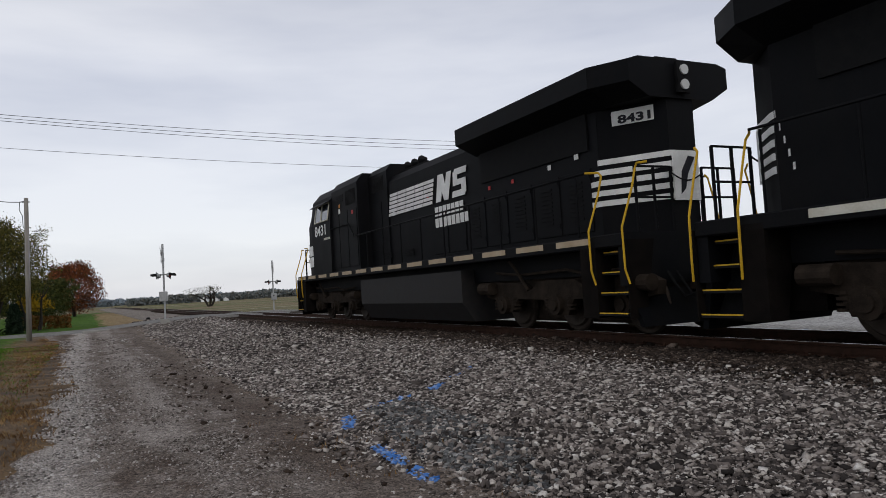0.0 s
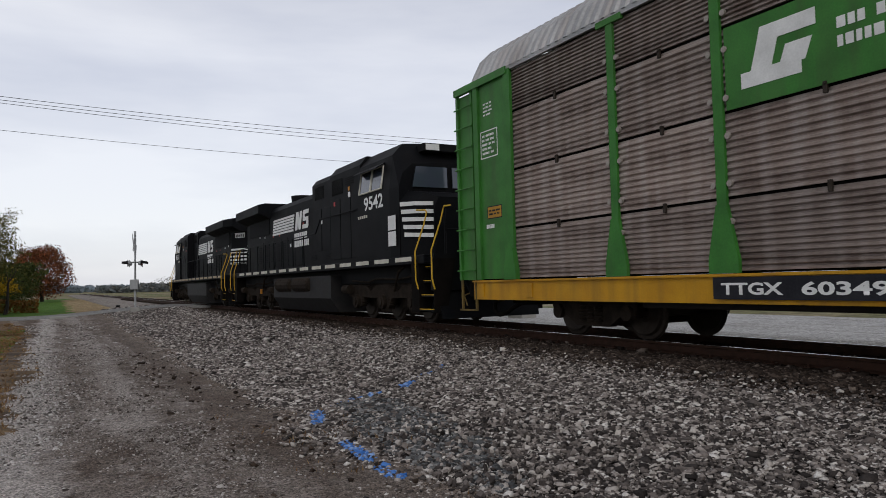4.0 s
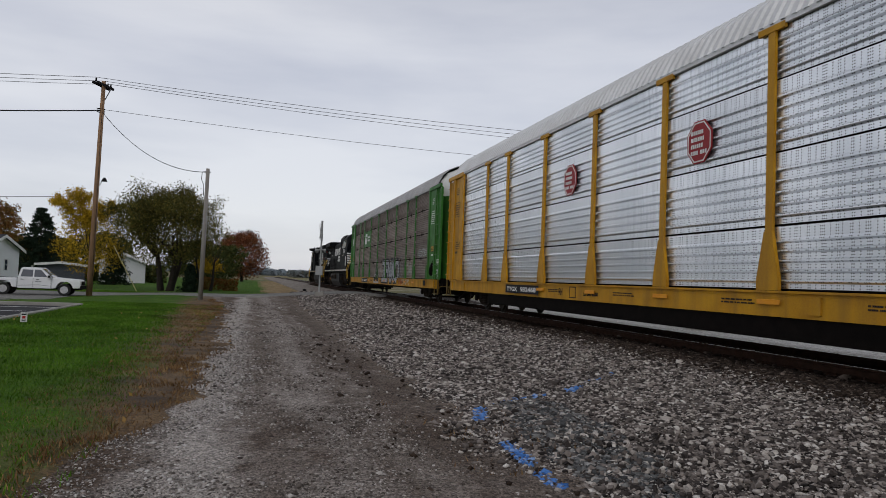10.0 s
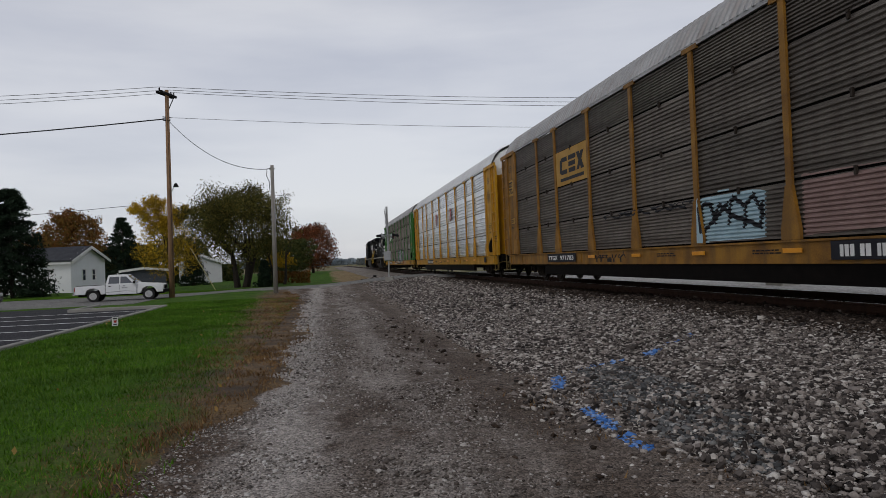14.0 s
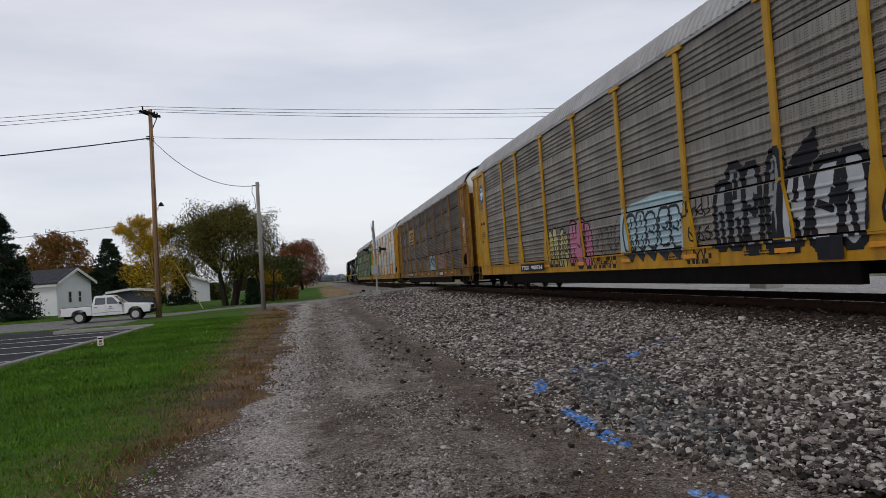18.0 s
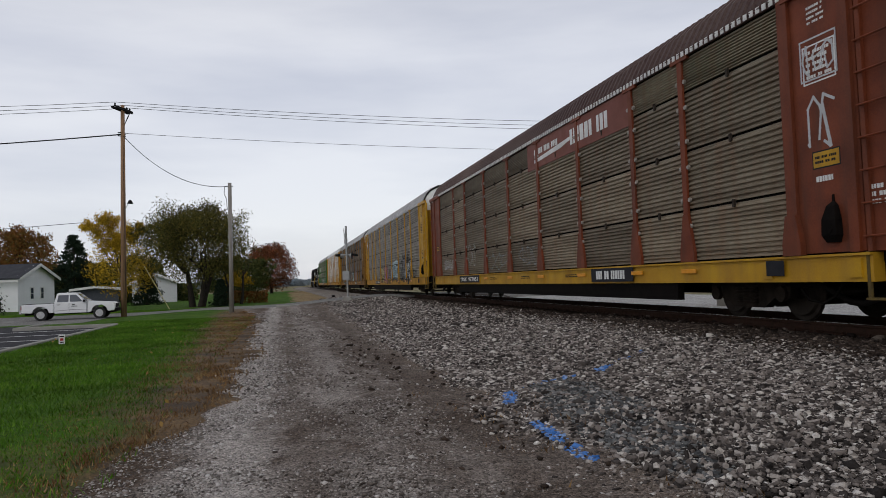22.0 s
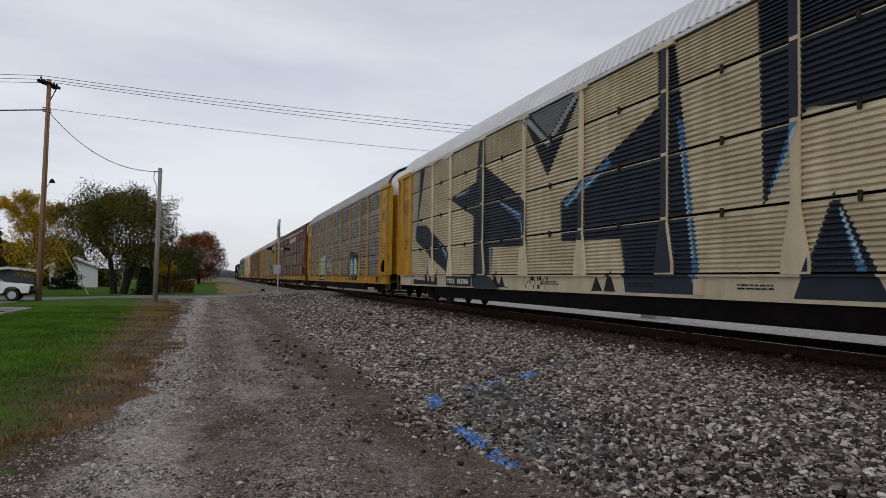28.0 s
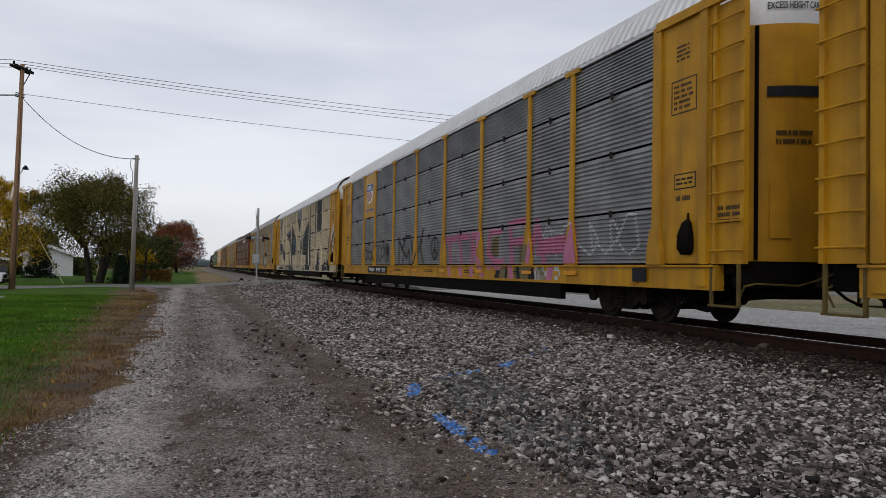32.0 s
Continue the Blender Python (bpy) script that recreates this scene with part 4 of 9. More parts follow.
# grey-brown car
pl = board(c_cs, "emblem_panel", [(7.18, 3.08), (9.97, 3.08), (9.97, 4.19), (7.18, 4.19)], P_OCHRE, "ochre panel with bold dark shapes")
bm = B()
for p in ([(7.55, 3.5), (7.75, 3.42), (7.8, 3.95), (7.6, 3.88)], [(7.7, 3.42), (8.25, 3.42), (8.25, 3.56), (7.7, 3.56)], [(7.7, 3.82), (8.25, 3.82), (8.25, 3.96), (7.7, 3.96)], [(8.4, 3.42), (9.0, 3.42), (9.0, 3.56), (8.4, 3.56)], [(8.4, 3.62), (9.0, 3.62), (9.0, 3.76), (8.4, 3.76)], [(8.4, 3.82), (9.05, 3.82), (9.05, 3.96), (8.4, 3.96)], [(9.1, 3.42), (9.3, 3.42), (9.75, 3.96), (9.5, 3.96)], [(9.1, 3.96), (9.35, 3.96), (9.75, 3.42), (9.5, 3.42)], [(7.6, 3.2), (9.7, 3.2), (9.7, 3.3), (7.6, 3.3)]):
    loft(bm, [[(-1.532, CORNER - d, z) for d, z in p], [(-1.526, CORNER - d, z) for d, z in p]])
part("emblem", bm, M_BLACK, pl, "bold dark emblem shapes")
number_plate(c_cs, 6.0, 8.8, 0.62, 0.89, "971783")
paint(c_cs, "graffiti_block", [[(16.1, 0.98), (18.35, 1.0), (18.4, 1.85), (17.2, 1.98), (16.15, 1.95)]], G_BLUE, SPEC12, "pale blue painted block")
paint(c_cs, "graffiti_lines", tag_lines(16.2, 18.3, 1.1, 1.85, 21, 4, 0.09), M_BLACK, SPEC12, "black strokes on the block", 0.003)
paint(c_cs, "faded_patch", [[(19.4, 1.0), (21.9, 1.08), (21.9, 1.95), (19.4, 2.0)]], G_ROSE, SPEC12, "faded red and white patch")
paint(c_cs, "graffiti_tag", tag_lines(11.0, 15.8, 1.75, 1.95, 22, 8, 0.05) + tag_lines(10.3, 12.4, 0.62, 0.85, 23, 5, 0.05), M_BLACK, SPEC12, "black wavy scrawl")
side_bars(board(c_cs, "mark_panel", [(20.1, 0.6), (21.6, 0.6), (21.6, 0.89), (20.1, 0.89)], M_BLACK, "", -1.57, 0.008), "mark_bars", 20.3, 21.4, 0.64, 0.84, 1, M_WHITE, "", -1.579, 3, 0.9)

bm = B()
for q in outline_strokes([(27.55, 2.6), (27.75, 3.5), (27.8, 2.8), (28.0, 3.45), (28.05, 2.7)], 0.06) + outline_strokes([(27.6, 3.0), (28.2, 3.25)], 0.05) + outline_strokes([(28.0, 2.7), (28.15, 2.2), (28.0, 1.75), (27.85, 1.7)], 0.05):
    loft(bm, [[(-1.517, CORNER - a, b) for a, b in q], [(-1.512, CORNER - a, b) for a, b in q]])
part("corner_graffiti", bm, G_WHITE, c_cs, "white scrawl on the corner panel")
pl = board(c_cs, "quality_placard", [(1.0, 3.35), (1.6, 3.35), (1.6, 4.0), (1.0, 4.0)], M_YEL2, "yellow placard with dark bars", -1.511, 0.004)
side_bars(pl, "print", 1.06, 1.55, 3.42, 3.95, 4, M_BLACK, "", -1.516, 6, 0.5)


def round_emblem(car, d, z, r):
    em = board(car, "emblem_disc", bubble(d, z, r, r, 24, 0, 0.0), P_BLUE, "blue round emblem with a pale cross", -1.511, 0.006)
    bm = B()
    for q in outline_strokes([(d + r * 0.62 * math.cos(2 * math.pi * i / 20), z + r * 0.62 * math.sin(2 * math.pi * i / 20)) for i in range(21)], 0.03) + [[(d - 0.05, z - r * 0.55), (d + 0.05, z - r * 0.55), (d + 0.05, z + r * 0.55), (d - 0.05, z + r * 0.55)], [(d - r * 0.55, z - 0.07), (d + r * 0.55, z - 0.07), (d + r * 0.55, z + 0.07), (d - r * 0.55, z + 0.07)]]:
        loft(bm, [[(-1.521, CORNER - a, b) for a, b in q], [(-1.518, CORNER - a, b) for a, b in q]])
    part("emblem_lines", bm, M_WHITE, em)


# dull grey perforated car with blue graffiti
round_emblem(c_b1, 1.5, 4.15, 0.40)
side_bars(c_b1, "road_mark", 1.05, 1.8, 2.75, 2.9, 1, M_BLACK, "", -1.512, 14, 0.8)
number_plate(c_b1, 7.1, 9.8, 0.62, 0.87, "988934")
throw_up(c_b1, SPEC7, 10.3, 12.0, 0.64, 2.0, 4, G_CREAM, M_BLACK, "cream swelling graffiti letters", 0.06, 31)
throw_up(c_b1, SPEC7, 12.1, 14.0, 0.62, 2.15, 3, G_PINK, M_BLACK, "pink graffiti letters", 0.06, 32)
paint(c_b1, "graffiti_ground", [[(15.9, 0.92), (18.95, 0.88), (19.0, 2.12), (18.0, 2.25), (16.6, 2.12), (15.95, 2.0)]], G_BLUE, SPEC7, "light blue graffiti ground")
throw_up(c_b1, SPEC7, 16.05, 18.85, 0.95, 2.05, 5, G_BLUE, G_NAVY, "light blue graffiti letters", 0.07, 33, True)
throw_up(c_b1, SPEC7, 20.0, 22.1, 0.72, 2.45, 4, G_GREY, M_BLACK, "grey graffiti letters with heavy black outlines", 0.14, 36)
throw_up(c_b1, SPEC7, 22.0, 24.0, 0.66, 2.25, 3, G_SILVER, M_BLACK, "silver graffiti letters with heavy black outlines", 0.14, 37)
paint(c_b1, "graffiti_spike", [[(22.3, 2.15), (23.0, 2.62), (23.05, 2.2), (22.8, 2.0)]], M_BLACK, SPEC7, "black graffiti spike", 0.006)
paint(c_b1, "graffiti_tag", tag_lines(18.95, 19.9, 1.5, 2.1, 34, 4, 0.04) + tag_lines(19.2, 19.9, 1.0, 1.4, 44, 3, 0.04) + tag_lines(14.2, 15.8, 0.9, 1.8, 35, 4, 0.03) + tag_lines(24.3, 25.6, 0.9, 1.5, 36, 5, 0.06) + tag_lines(18.95, 19.9, 0.6, 0.9, 48, 4, 0.04) + tag_lines(13.9, 15.5, 0.6, 0.9, 49, 5, 0.04), M_BLACK, SPEC7, "thin black scrawled tags")
bx = board(c_b1, "data_board", [(22.95, 0.58), (23.5, 0.58), (23.5, 0.92), (22.95, 0.92)], M_BLACK, "black data board in a white frame", -1.575, 0.006)


# oxide red car
bm = B()
box(bm, -0.006, 0.006, -0.045, 0.045, -0.05, 0.05)
TOOTH_MESH = finish("eave_tooth", bm, M_WHITE)
pl = board(c_sp, "emblem_panel", [(15.25, 4.05), (22.05, 4.05), (22.05, 4.88), (15.25, 4.88)], P_BROWNRED, "long brown-red name panel", -1.50, 0.025)
bm = B()
for p in ([(15.9, 4.22), (17.9, 4.30), (18.8, 4.42), (18.8, 4.50), (15.9, 4.32)],):
    loft(bm, [[(-1.531, CORNER - d, z) for d, z in p], [(-1.526, CORNER - d, z) for d, z in p]])
part("name_sweep", bm, M_WHITE, pl, "white sweeping underline")
side_bars(pl, "name_bars", 15.9, 17.8, 4.42, 4.66, 1, M_WHITE, "small white bars", -1.527, 15, 0.7)
side_bars(pl, "name_bars", 18.7, 21.6, 4.22, 4.70, 1, M_WHITE, "large white bars", -1.527, 16, 0.85)
number_plate(c_sp, 6.0, 9.2, 0.61, 0.90, "977051")
side_bars(board(c_sp, "mark_panel", [(19.8, 0.58), (22.0, 0.58), (22.0, 0.90), (19.8, 0.90)], M_BLACK, "", -1.57, 0.008), "mark_bars", 20.1, 21.7, 0.63, 0.85, 1, M_WHITE, "", -1.579, 3, 0.9)
paint(c_sp, "graffiti_tag", tag_lines(10.4, 12.8, 1.0, 1.7, 42, 3, 0.04) + tag_lines(14.0, 15.8, 1.1, 1.8, 43, 3, 0.04), G_GREY, SPEC_SP, "faint pale graffiti strokes")
paint(c_sp, "graffiti_scrawl", tag_lines(2.7, 4.6, 1.15, 1.75, 41, 6, 0.045) + tag_lines(7.3, 8.6, 1.2, 2.3, 47, 2, 0.035), G_WHITE, SPEC_SP, "white sprayed scrawl on the lowest panels")
bm = B()
for q in outline_strokes([(27.45, 3.5), (28.15, 3.5), (28.15, 4.1), (27.45, 4.1), (27.45, 3.5)], 0.025) + tag_lines(27.5, 28.1, 3.55, 4.05, 45, 3, 0.03) + tag_lines(27.5, 28.1, 2.4, 3.3, 46, 2, 0.04):
    loft(bm, [[(-1.516, CORNER - a, b) for a, b in q], [(-1.512, CORNER - a, b) for a, b in q]])
part("corner_graffiti", bm, G_WHITE, c_sp, "white marks on the corner panel")

for i in range(170):
    part("eave_tooth", TOOTH_MESH, None, c_sp, at=(-1.56, CORNER - 1.0 - i * 0.16, 4.93))

# second dull grey perforated car
round_emblem(c_b2, 1.5, 4.35, 0.40)
side_bars(c_b2, "road_mark", 1.05, 1.8, 2.95, 3.1, 1, M_BLACK, "", -1.512, 18, 0.8)
number_plate(c_b2, 7.1, 9.8, 0.62, 0.89, "989043")
paint(c_b2, "graffiti_fill", [[(7.1, 1.0), (9.75, 1.0), (9.75, 2.3), (9.2, 2.4), (8.4, 2.25), (7.2, 2.2)]], G_BLUE, SPEC7, "pale blue graffiti ground")
throw_up(c_b2, SPEC7, 7.35, 9.6, 1.1, 2.2, 4, G_CREAM, G_BLUE, "yellow swelling graffiti letters", 0.06, 52)
paint(c_b2, "graffiti_shadow", letters("RISE", 10.40, 12.46, 1.13, 2.13, 0.062), M_BLACK, SPEC7, "dark bubble outlines")
paint(c_b2, "graffiti_letters", letters("RISE", 10.45, 12.41, 1.18, 2.08, 0.03), G_BLUE, SPEC7, "pale blue bubble shapes", 0.003)
paint(c_b2, "graffiti_tag", tag_lines(5.35, 6.5, 1.7, 2.1, 62, 3, 0.05) + tag_lines(5.35, 6.5, 1.2, 1.55, 63, 3, 0.05), G_BLUE, SPEC7, "pale blue tag")
paint(c_b2, "graffiti_shadow", [[(18.9, 0.65), (19.0, 2.2), (19.6, 2.35), (21.6, 2.1), (21.7, 0.65)]], M_BLACK, SPEC7, "black graffiti ground")
paint(c_b2, "graffiti_letters", [bubble(19.7, 1.35, 0.42, 0.6, 12, 64), bubble(20.8, 1.4, 0.5, 0.55, 12, 65)], G_BLUE, SPEC7, "pale blue graffiti shapes", 0.003)
bm = B()
for q in tag_lines(1.0, 1.85, 1.5, 2.3, 47, 3, 0.06):
    loft(bm, [[(-1.516, CORNER - a, b) for a, b in q], [(-1.512, CORNER - a, b) for a, b in q]])
part("corner_graffiti", bm, M_BLACK, c_b2, "black scrawl on the corner panel")

# cream car with great dark shapes
paint(c_tan, "graffiti_star", [[(6.9, 3.52), (9.5, 3.78), (9.72, 5.02), (10.2, 5.02), (10.3, 4.12), (13.2, 2.82), (13.25, 1.67), (10.65, 1.75), (10.7, 0.60), (9.35, 0.60), (9.3, 2.75)]], G_NAVY, SPEC12, "great dark blue star shape")
paint(c_tan, "graffiti_wedge", [[(12.95, 5.0), (14.4, 3.3), (16.1, 5.02)]], G_NAVY, SPEC12, "dark blue wedge")
paint(c_tan, "graffiti_wedge_fill", [[(13.35, 5.02), (14.45, 4.25), (15.75, 5.02)]], G_GREY, SPEC12, "grey wedge fill", 0.003)
paint(c_tan, "graffiti_wedge_line", outline_strokes([(13.15, 4.95), (14.42, 4.1), (15.9, 4.98)], 0.16), G_WHITE, SPEC12, "white wedge line", 0.005)
paint(c_tan, "graffiti_letter", [[(15.1, 2.62), (18.9, 3.98), (18.9, 5.02), (19.4, 4.95), (20.1, 0.60), (17.9, 0.60), (17.65, 1.65), (15.15, 1.70)]], G_NAVY, SPEC12, "great dark blue letter shape")
paint(c_tan, "graffiti_arch", [[(21.4, 5.02), (24.35, 5.02), (24.15, 2.0), (23.5, 3.05), (22.3, 3.2), (21.5, 1.9)]], G_NAVY, SPEC12, "dark blue arch shape")
paint(c_tan, "graffiti_spike", [[(22.1, 0.60), (22.75, 2.02), (23.6, 0.60)], [(25.95, 1.5), (26.45, 1.75), (27.10, 3.6), (27.10, 4.9), (26.8, 3.3)]], G_NAVY, SPEC12, "dark blue spikes")
paint(c_tan, "graffiti_front", [[(3.05, 5.02), (3.9, 5.02), (2.95, 2.7), (2.7, 2.9)], [(2.75, 2.9), (4.2, 2.8), (7.1, 1.7), (6.9, 0.98), (5.5, 1.4), (2.75, 2.3)]], G_NAVY, SPEC12, "dark blue sweep")
paint(c_tan, "graffiti_front_line", outline_strokes([(3.2, 4.98), (2.85, 3.0), (2.3, 2.1), (2.1, 1.3)], 0.20), G_WHITE, SPEC12, "white sweep line", 0.004)
paint(c_tan, "graffiti_glow", [[(7.5, 3.48), (8.9, 3.52), (8.9, 3.66)], [(10.9, 3.15), (13.0, 2.52), (13.1, 1.95), (12.75, 2.35)], [(15.35, 2.45), (17.3, 3.15), (17.2, 3.32), (15.25, 2.62)], [(19.45, 3.7), (19.65, 3.5), (20.05, 0.8), (19.9, 0.8)], [(21.55, 2.05), (22.25, 3.1), (22.05, 3.05)], [(24.05, 2.2), (24.2, 3.4), (24.05, 3.3)], [(22.8, 1.85), (23.25, 0.95), (23.1, 0.95)], [(5.6, 2.2), (6.95, 1.6), (6.85, 1.15), (6.6, 1.5)], [(10.75, 1.7), (10.95, 1.7), (10.8, 0.95)]], G_SKY, SPEC12, "blue glowing strokes", 0.003)
paint(c_tan, "graffiti_shine", outline_strokes([(11.5, 2.95), (12.95, 2.45), (13.05, 2.1)], 0.05) + outline_strokes([(15.4, 2.52), (16.9, 3.08)], 0.05) + outline_strokes([(19.55, 3.2), (19.9, 1.2)], 0.05) + outline_strokes([(21.65, 2.1), (22.15, 2.95)], 0.05) + outline_strokes([(7.6, 3.52), (8.6, 3.58)], 0.05) + outline_strokes([(5.9, 2.05), (6.85, 1.55)], 0.05) + outline_strokes([(22.85, 1.75), (23.15, 1.1)], 0.05), G_BLUE, SPEC12, "pale shine lines", 0.006)
paint(c_tan, "graffiti_end_shape", [[(26.5, 1.75), (27.12, 3.2), (27.12, 2.4)]], G_WHITE, SPEC12, "white end shape")
paint(c_tan, "graffiti_sill", [[(a, 0.60), (a + 0.2, 0.60 + h), (a + 0.45, 0.60)] for a, h in ((2.4, 0.5), (4.2, 0.7), (4.7, 0.45), (5.4, 0.6), (11.0, 0.5), (11.5, 0.34), (16.6, 0.32), (17.1, 0.45), (25.1, 0.8), (25.6, 0.5), (26.1, 0.9), (26.5, 0.7))] + [[(24.5, 0.60), (24.7, 1.02), (24.85, 0.78), (25.1, 1.28), (25.3, 0.82), (25.55, 1.15), (25.75, 0.85), (26.05, 1.55), (26.25, 1.0), (26.55, 1.8), (26.75, 1.1), (27.1, 1.4), (27.1, 0.60)], [(2.3, 0.6), (5.8, 0.6), (5.8, 0.72), (2.3, 0.8)], [(10.0, 0.6), (12.2, 0.6), (12.2, 0.68), (10.0, 0.75)]], M_BLACK, SPEC12, "jagged black spikes along the sill")
paint(c_tan, "graffiti_tag", tag_lines(13.2, 14.6, 0.62, 0.9, 71, 4, 0.03), M_BLACK, SPEC12, "black tag")
number_plate(c_tan, 6.95, 9.3, 0.60, 0.90, "962986")
board(c_tan, "sill_paint", [(9.55, 0.56), (11.6, 0.56), (11.25, 0.74), (10.9, 0.89), (10.0, 0.89), (9.8, 0.74)], G_NAVY, "dark navy sprayed stretch of sill", -1.572, 0.006)
bx = board(c_tan, "data_board", [(25.6, 0.58), (26.35, 0.58), (26.35, 0.92), (25.6, 0.92)], M_WHITE, "black data board in a white frame", -1.578, 0.006)
board(bx, "data_face", [(25.66, 0.62), (26.29, 0.62), (26.29, 0.88), (25.66, 0.88)], M_BLACK, "", -1.586, 0.004)
bm = B()
for q in ([(27.35, 1.0), (28.5, 1.0), (28.5, 2.2), (27.9, 2.6), (27.35, 2.2)],):
    loft(bm, [[(-1.518, CORNER - a, b) for a, b in q], [(-1.512, CORNER - a, b) for a, b in q]])
part("corner_patch", bm, M_P_CREAM, c_tan, "cream patch on the corner panel")
bm = B()
for q in outline_strokes([(27.3, 1.9), (27.9, 2.7), (28.5, 2.2)], 0.22):
    loft(bm, [[(-1.524, CORNER - a, b) for a, b in q], [(-1.519, CORNER - a, b) for a, b in q]])
part("corner_sweep", bm, G_NAVY, c_tan)
bm = B()
for q in outline_strokes([(27.3, 2.4), (27.9, 3.1), (28.5, 2.6)], 0.3):
    loft(bm, [[(-1.524, CORNER - a, b) for a, b in q], [(-1.519, CORNER - a, b) for a, b in q]])
part("corner_sweep_white", bm, G_WHITE, c_tan)
bm = B()
for q in tag_lines(27.5, 28.4, 1.5, 2.1, 72, 4, 0.04):
    loft(bm, [[(-1.524, CORNER - a, b) for a, b in q], [(-1.519, CORNER - a, b) for a, b in q]])
part("corner_tag", bm, M_BLACK, c_tan)

# blue-grey car with the shield
pl = board(c_up, "emblem_panel", [(5.12, 3.08), (6.96, 3.08), (6.96, 5.02), (5.12, 5.02)], M_YEL2, "yellow panel with a striped shield")
sh = [(5.50, 4.52), (5.62, 4.62), (5.98, 4.55), (6.04, 4.62), (6.10, 4.55), (6.46, 4.62), (6.56, 4.52), (6.56, 4.0), (6.40, 3.80), (6.04, 3.68), (5.68, 3.80), (5.50, 4.0)]
em = board(pl, "shield", sh, M_WHITE, "white shield", -1.526, 0.004)
board(em, "shield_top", [(5.50, 4.26), (6.56, 4.26), (6.56, 4.52), (6.46, 4.60), (6.04, 4.54), (5.62, 4.60), (5.50, 4.52)], P_BLUE, "blue top of the shield", -1.531, 0.004)
bm = B()
for i in range(5):
    d = 5.56 + i * 0.2
    box(bm, -1.535, -1.531, CORNER - d - 0.09, CORNER - d, 3.80 if 0 < i < 4 else 3.92, 4.24)
part("shield_stripes", bm, P_RED, em, "red shield stripes")
side_bars(em, "shield_bars", 5.62, 6.44, 4.30, 4.50, 2, M_WHITE, "", -1.536, 22, 0.6)
side_words(pl, "slogan", "BUILDING AMERICA", 5.25, 3.36, 0.16, P_BLUE, "dark slogan lettering", -1.5275, 1.6)
number_plate(c_up, 6.2, 9.3, 0.61, 0.89, "993113")
paint(c_up, "graffiti_black", tag_lines(5.2, 9.4, 1.05, 1.85, 81, 7, 0.06) + [[(8.95, 1.35), (9.4, 1.35), (9.4, 1.7), (8.95, 1.7)]] + outline_strokes([(10.9, 0.95), (10.85, 1.95), (11.3, 1.5), (11.8, 2.0), (12.4, 1.95), (12.9, 0.95)], 0.14) + outline_strokes([(11.4, 1.0), (11.5, 1.45), (11.9, 1.2), (12.2, 1.5), (12.3, 1.0)], 0.11) + outline_strokes([(13.0, 1.0), (13.9, 2.2), (13.6, 1.5), (13.95, 1.0)], 0.10) + outline_strokes([(15.15 + 0.36 * math.cos(2 * math.pi * i / 14), 1.50 + 0.36 * math.sin(2 * math.pi * i / 14)) for i in range(15)], 0.07) + outline_strokes([(15.15, 1.86), (15.15, 1.14)], 0.07) + outline_strokes([(14.9, 1.25), (15.15, 1.5), (15.4, 1.25)], 0.07), M_BLACK, SPEC12, "black scrawled shapes")
PINK = []
for d, line in ((16.3, [(0, 1.72), (0.9, 1.75)]), (16.3, [(0.3, 1.7), (0.4, 1.0)]), (17.4, [(0, 1.78), (0.8, 1.76)]), (17.4, [(0.1, 1.75), (0.25, 1.0)]), (18.4, [(0.1, 1.0), (0.1, 1.8), (0.75, 1.75), (0.5, 1.4), (0.2, 1.38), (0.85, 0.95)]), (19.6, [(0.9, 1.85), (0.2, 1.8), (0.05, 1.3), (0.5, 1.0), (1.0, 1.02)]), (20.9, [(1.0, 2.0), (0.15, 1.95), (0.3, 0.98)]), (20.9, [(0.25, 1.5), (0.95, 1.52)]), (22.2, [(0, 1.05), (0.35, 1.95), (0.7, 1.05)])):
    PINK += outline_strokes([(d + u, z) for u, z in line], 0.2)
paint(c_up, "graffiti_pink", PINK + [[(22.5, 1.15), (23.9, 1.2), (23.9, 1.6), (22.6, 1.5)], [(23.8, 0.95), (24.5, 0.95), (24.3, 1.9)]], G_PINK, SPEC12, "pink graffiti strokes", 0.005)
paint(c_up, "graffiti_pink_sill", [[(d + k, 0.60), (d + k + 0.26, 0.60), (d + 0.26, 0.91), (d, 0.91)] for d, k in ((16.55, 0.06), (17.5, 0.08), (18.42, 0.0), (19.0, 0.28), (21.05, 0.06), (23.2, -0.1))] + [[(19.75, 0.80), (20.5, 0.80), (20.7, 0.91), (19.65, 0.91)]], G_PINK, SPEC12, "pink paint on the sill", 0.006)
paint(c_up, "graffiti_khaki", [[(20.55, 0.60), (21.0, 0.60), (21.0, 0.91), (20.55, 0.91)], [(21.4, 0.60), (22.2, 0.60), (22.3, 0.91), (21.4, 0.91)], [(22.6, 0.60), (23.1, 0.60), (23.0, 0.91), (22.6, 0.91)], [(19.8, 1.15), (20.35, 1.15), (20.35, 1.7), (19.95, 1.65)], [(21.6, 1.0), (22.1, 1.0), (22.2, 1.42), (21.6, 1.42)]], G_KHAKI, SPEC12, "dull khaki fill behind the letters")
paint(c_up, "graffiti_block", [[(20.2, 0.60), (20.5, 0.60), (20.55, 0.78), (20.3, 0.78)], [(20.85, 0.62), (21.0, 0.62), (21.0, 0.88), (20.9, 0.88)], [(21.5, 0.66), (21.75, 0.62), (21.7, 0.88), (21.55, 0.85)], [(22.2, 0.62), (22.55, 0.62), (22.45, 0.9), (22.25, 0.86)]], M_BLACK, SPEC12, "black blocks on the sill", 0.003)
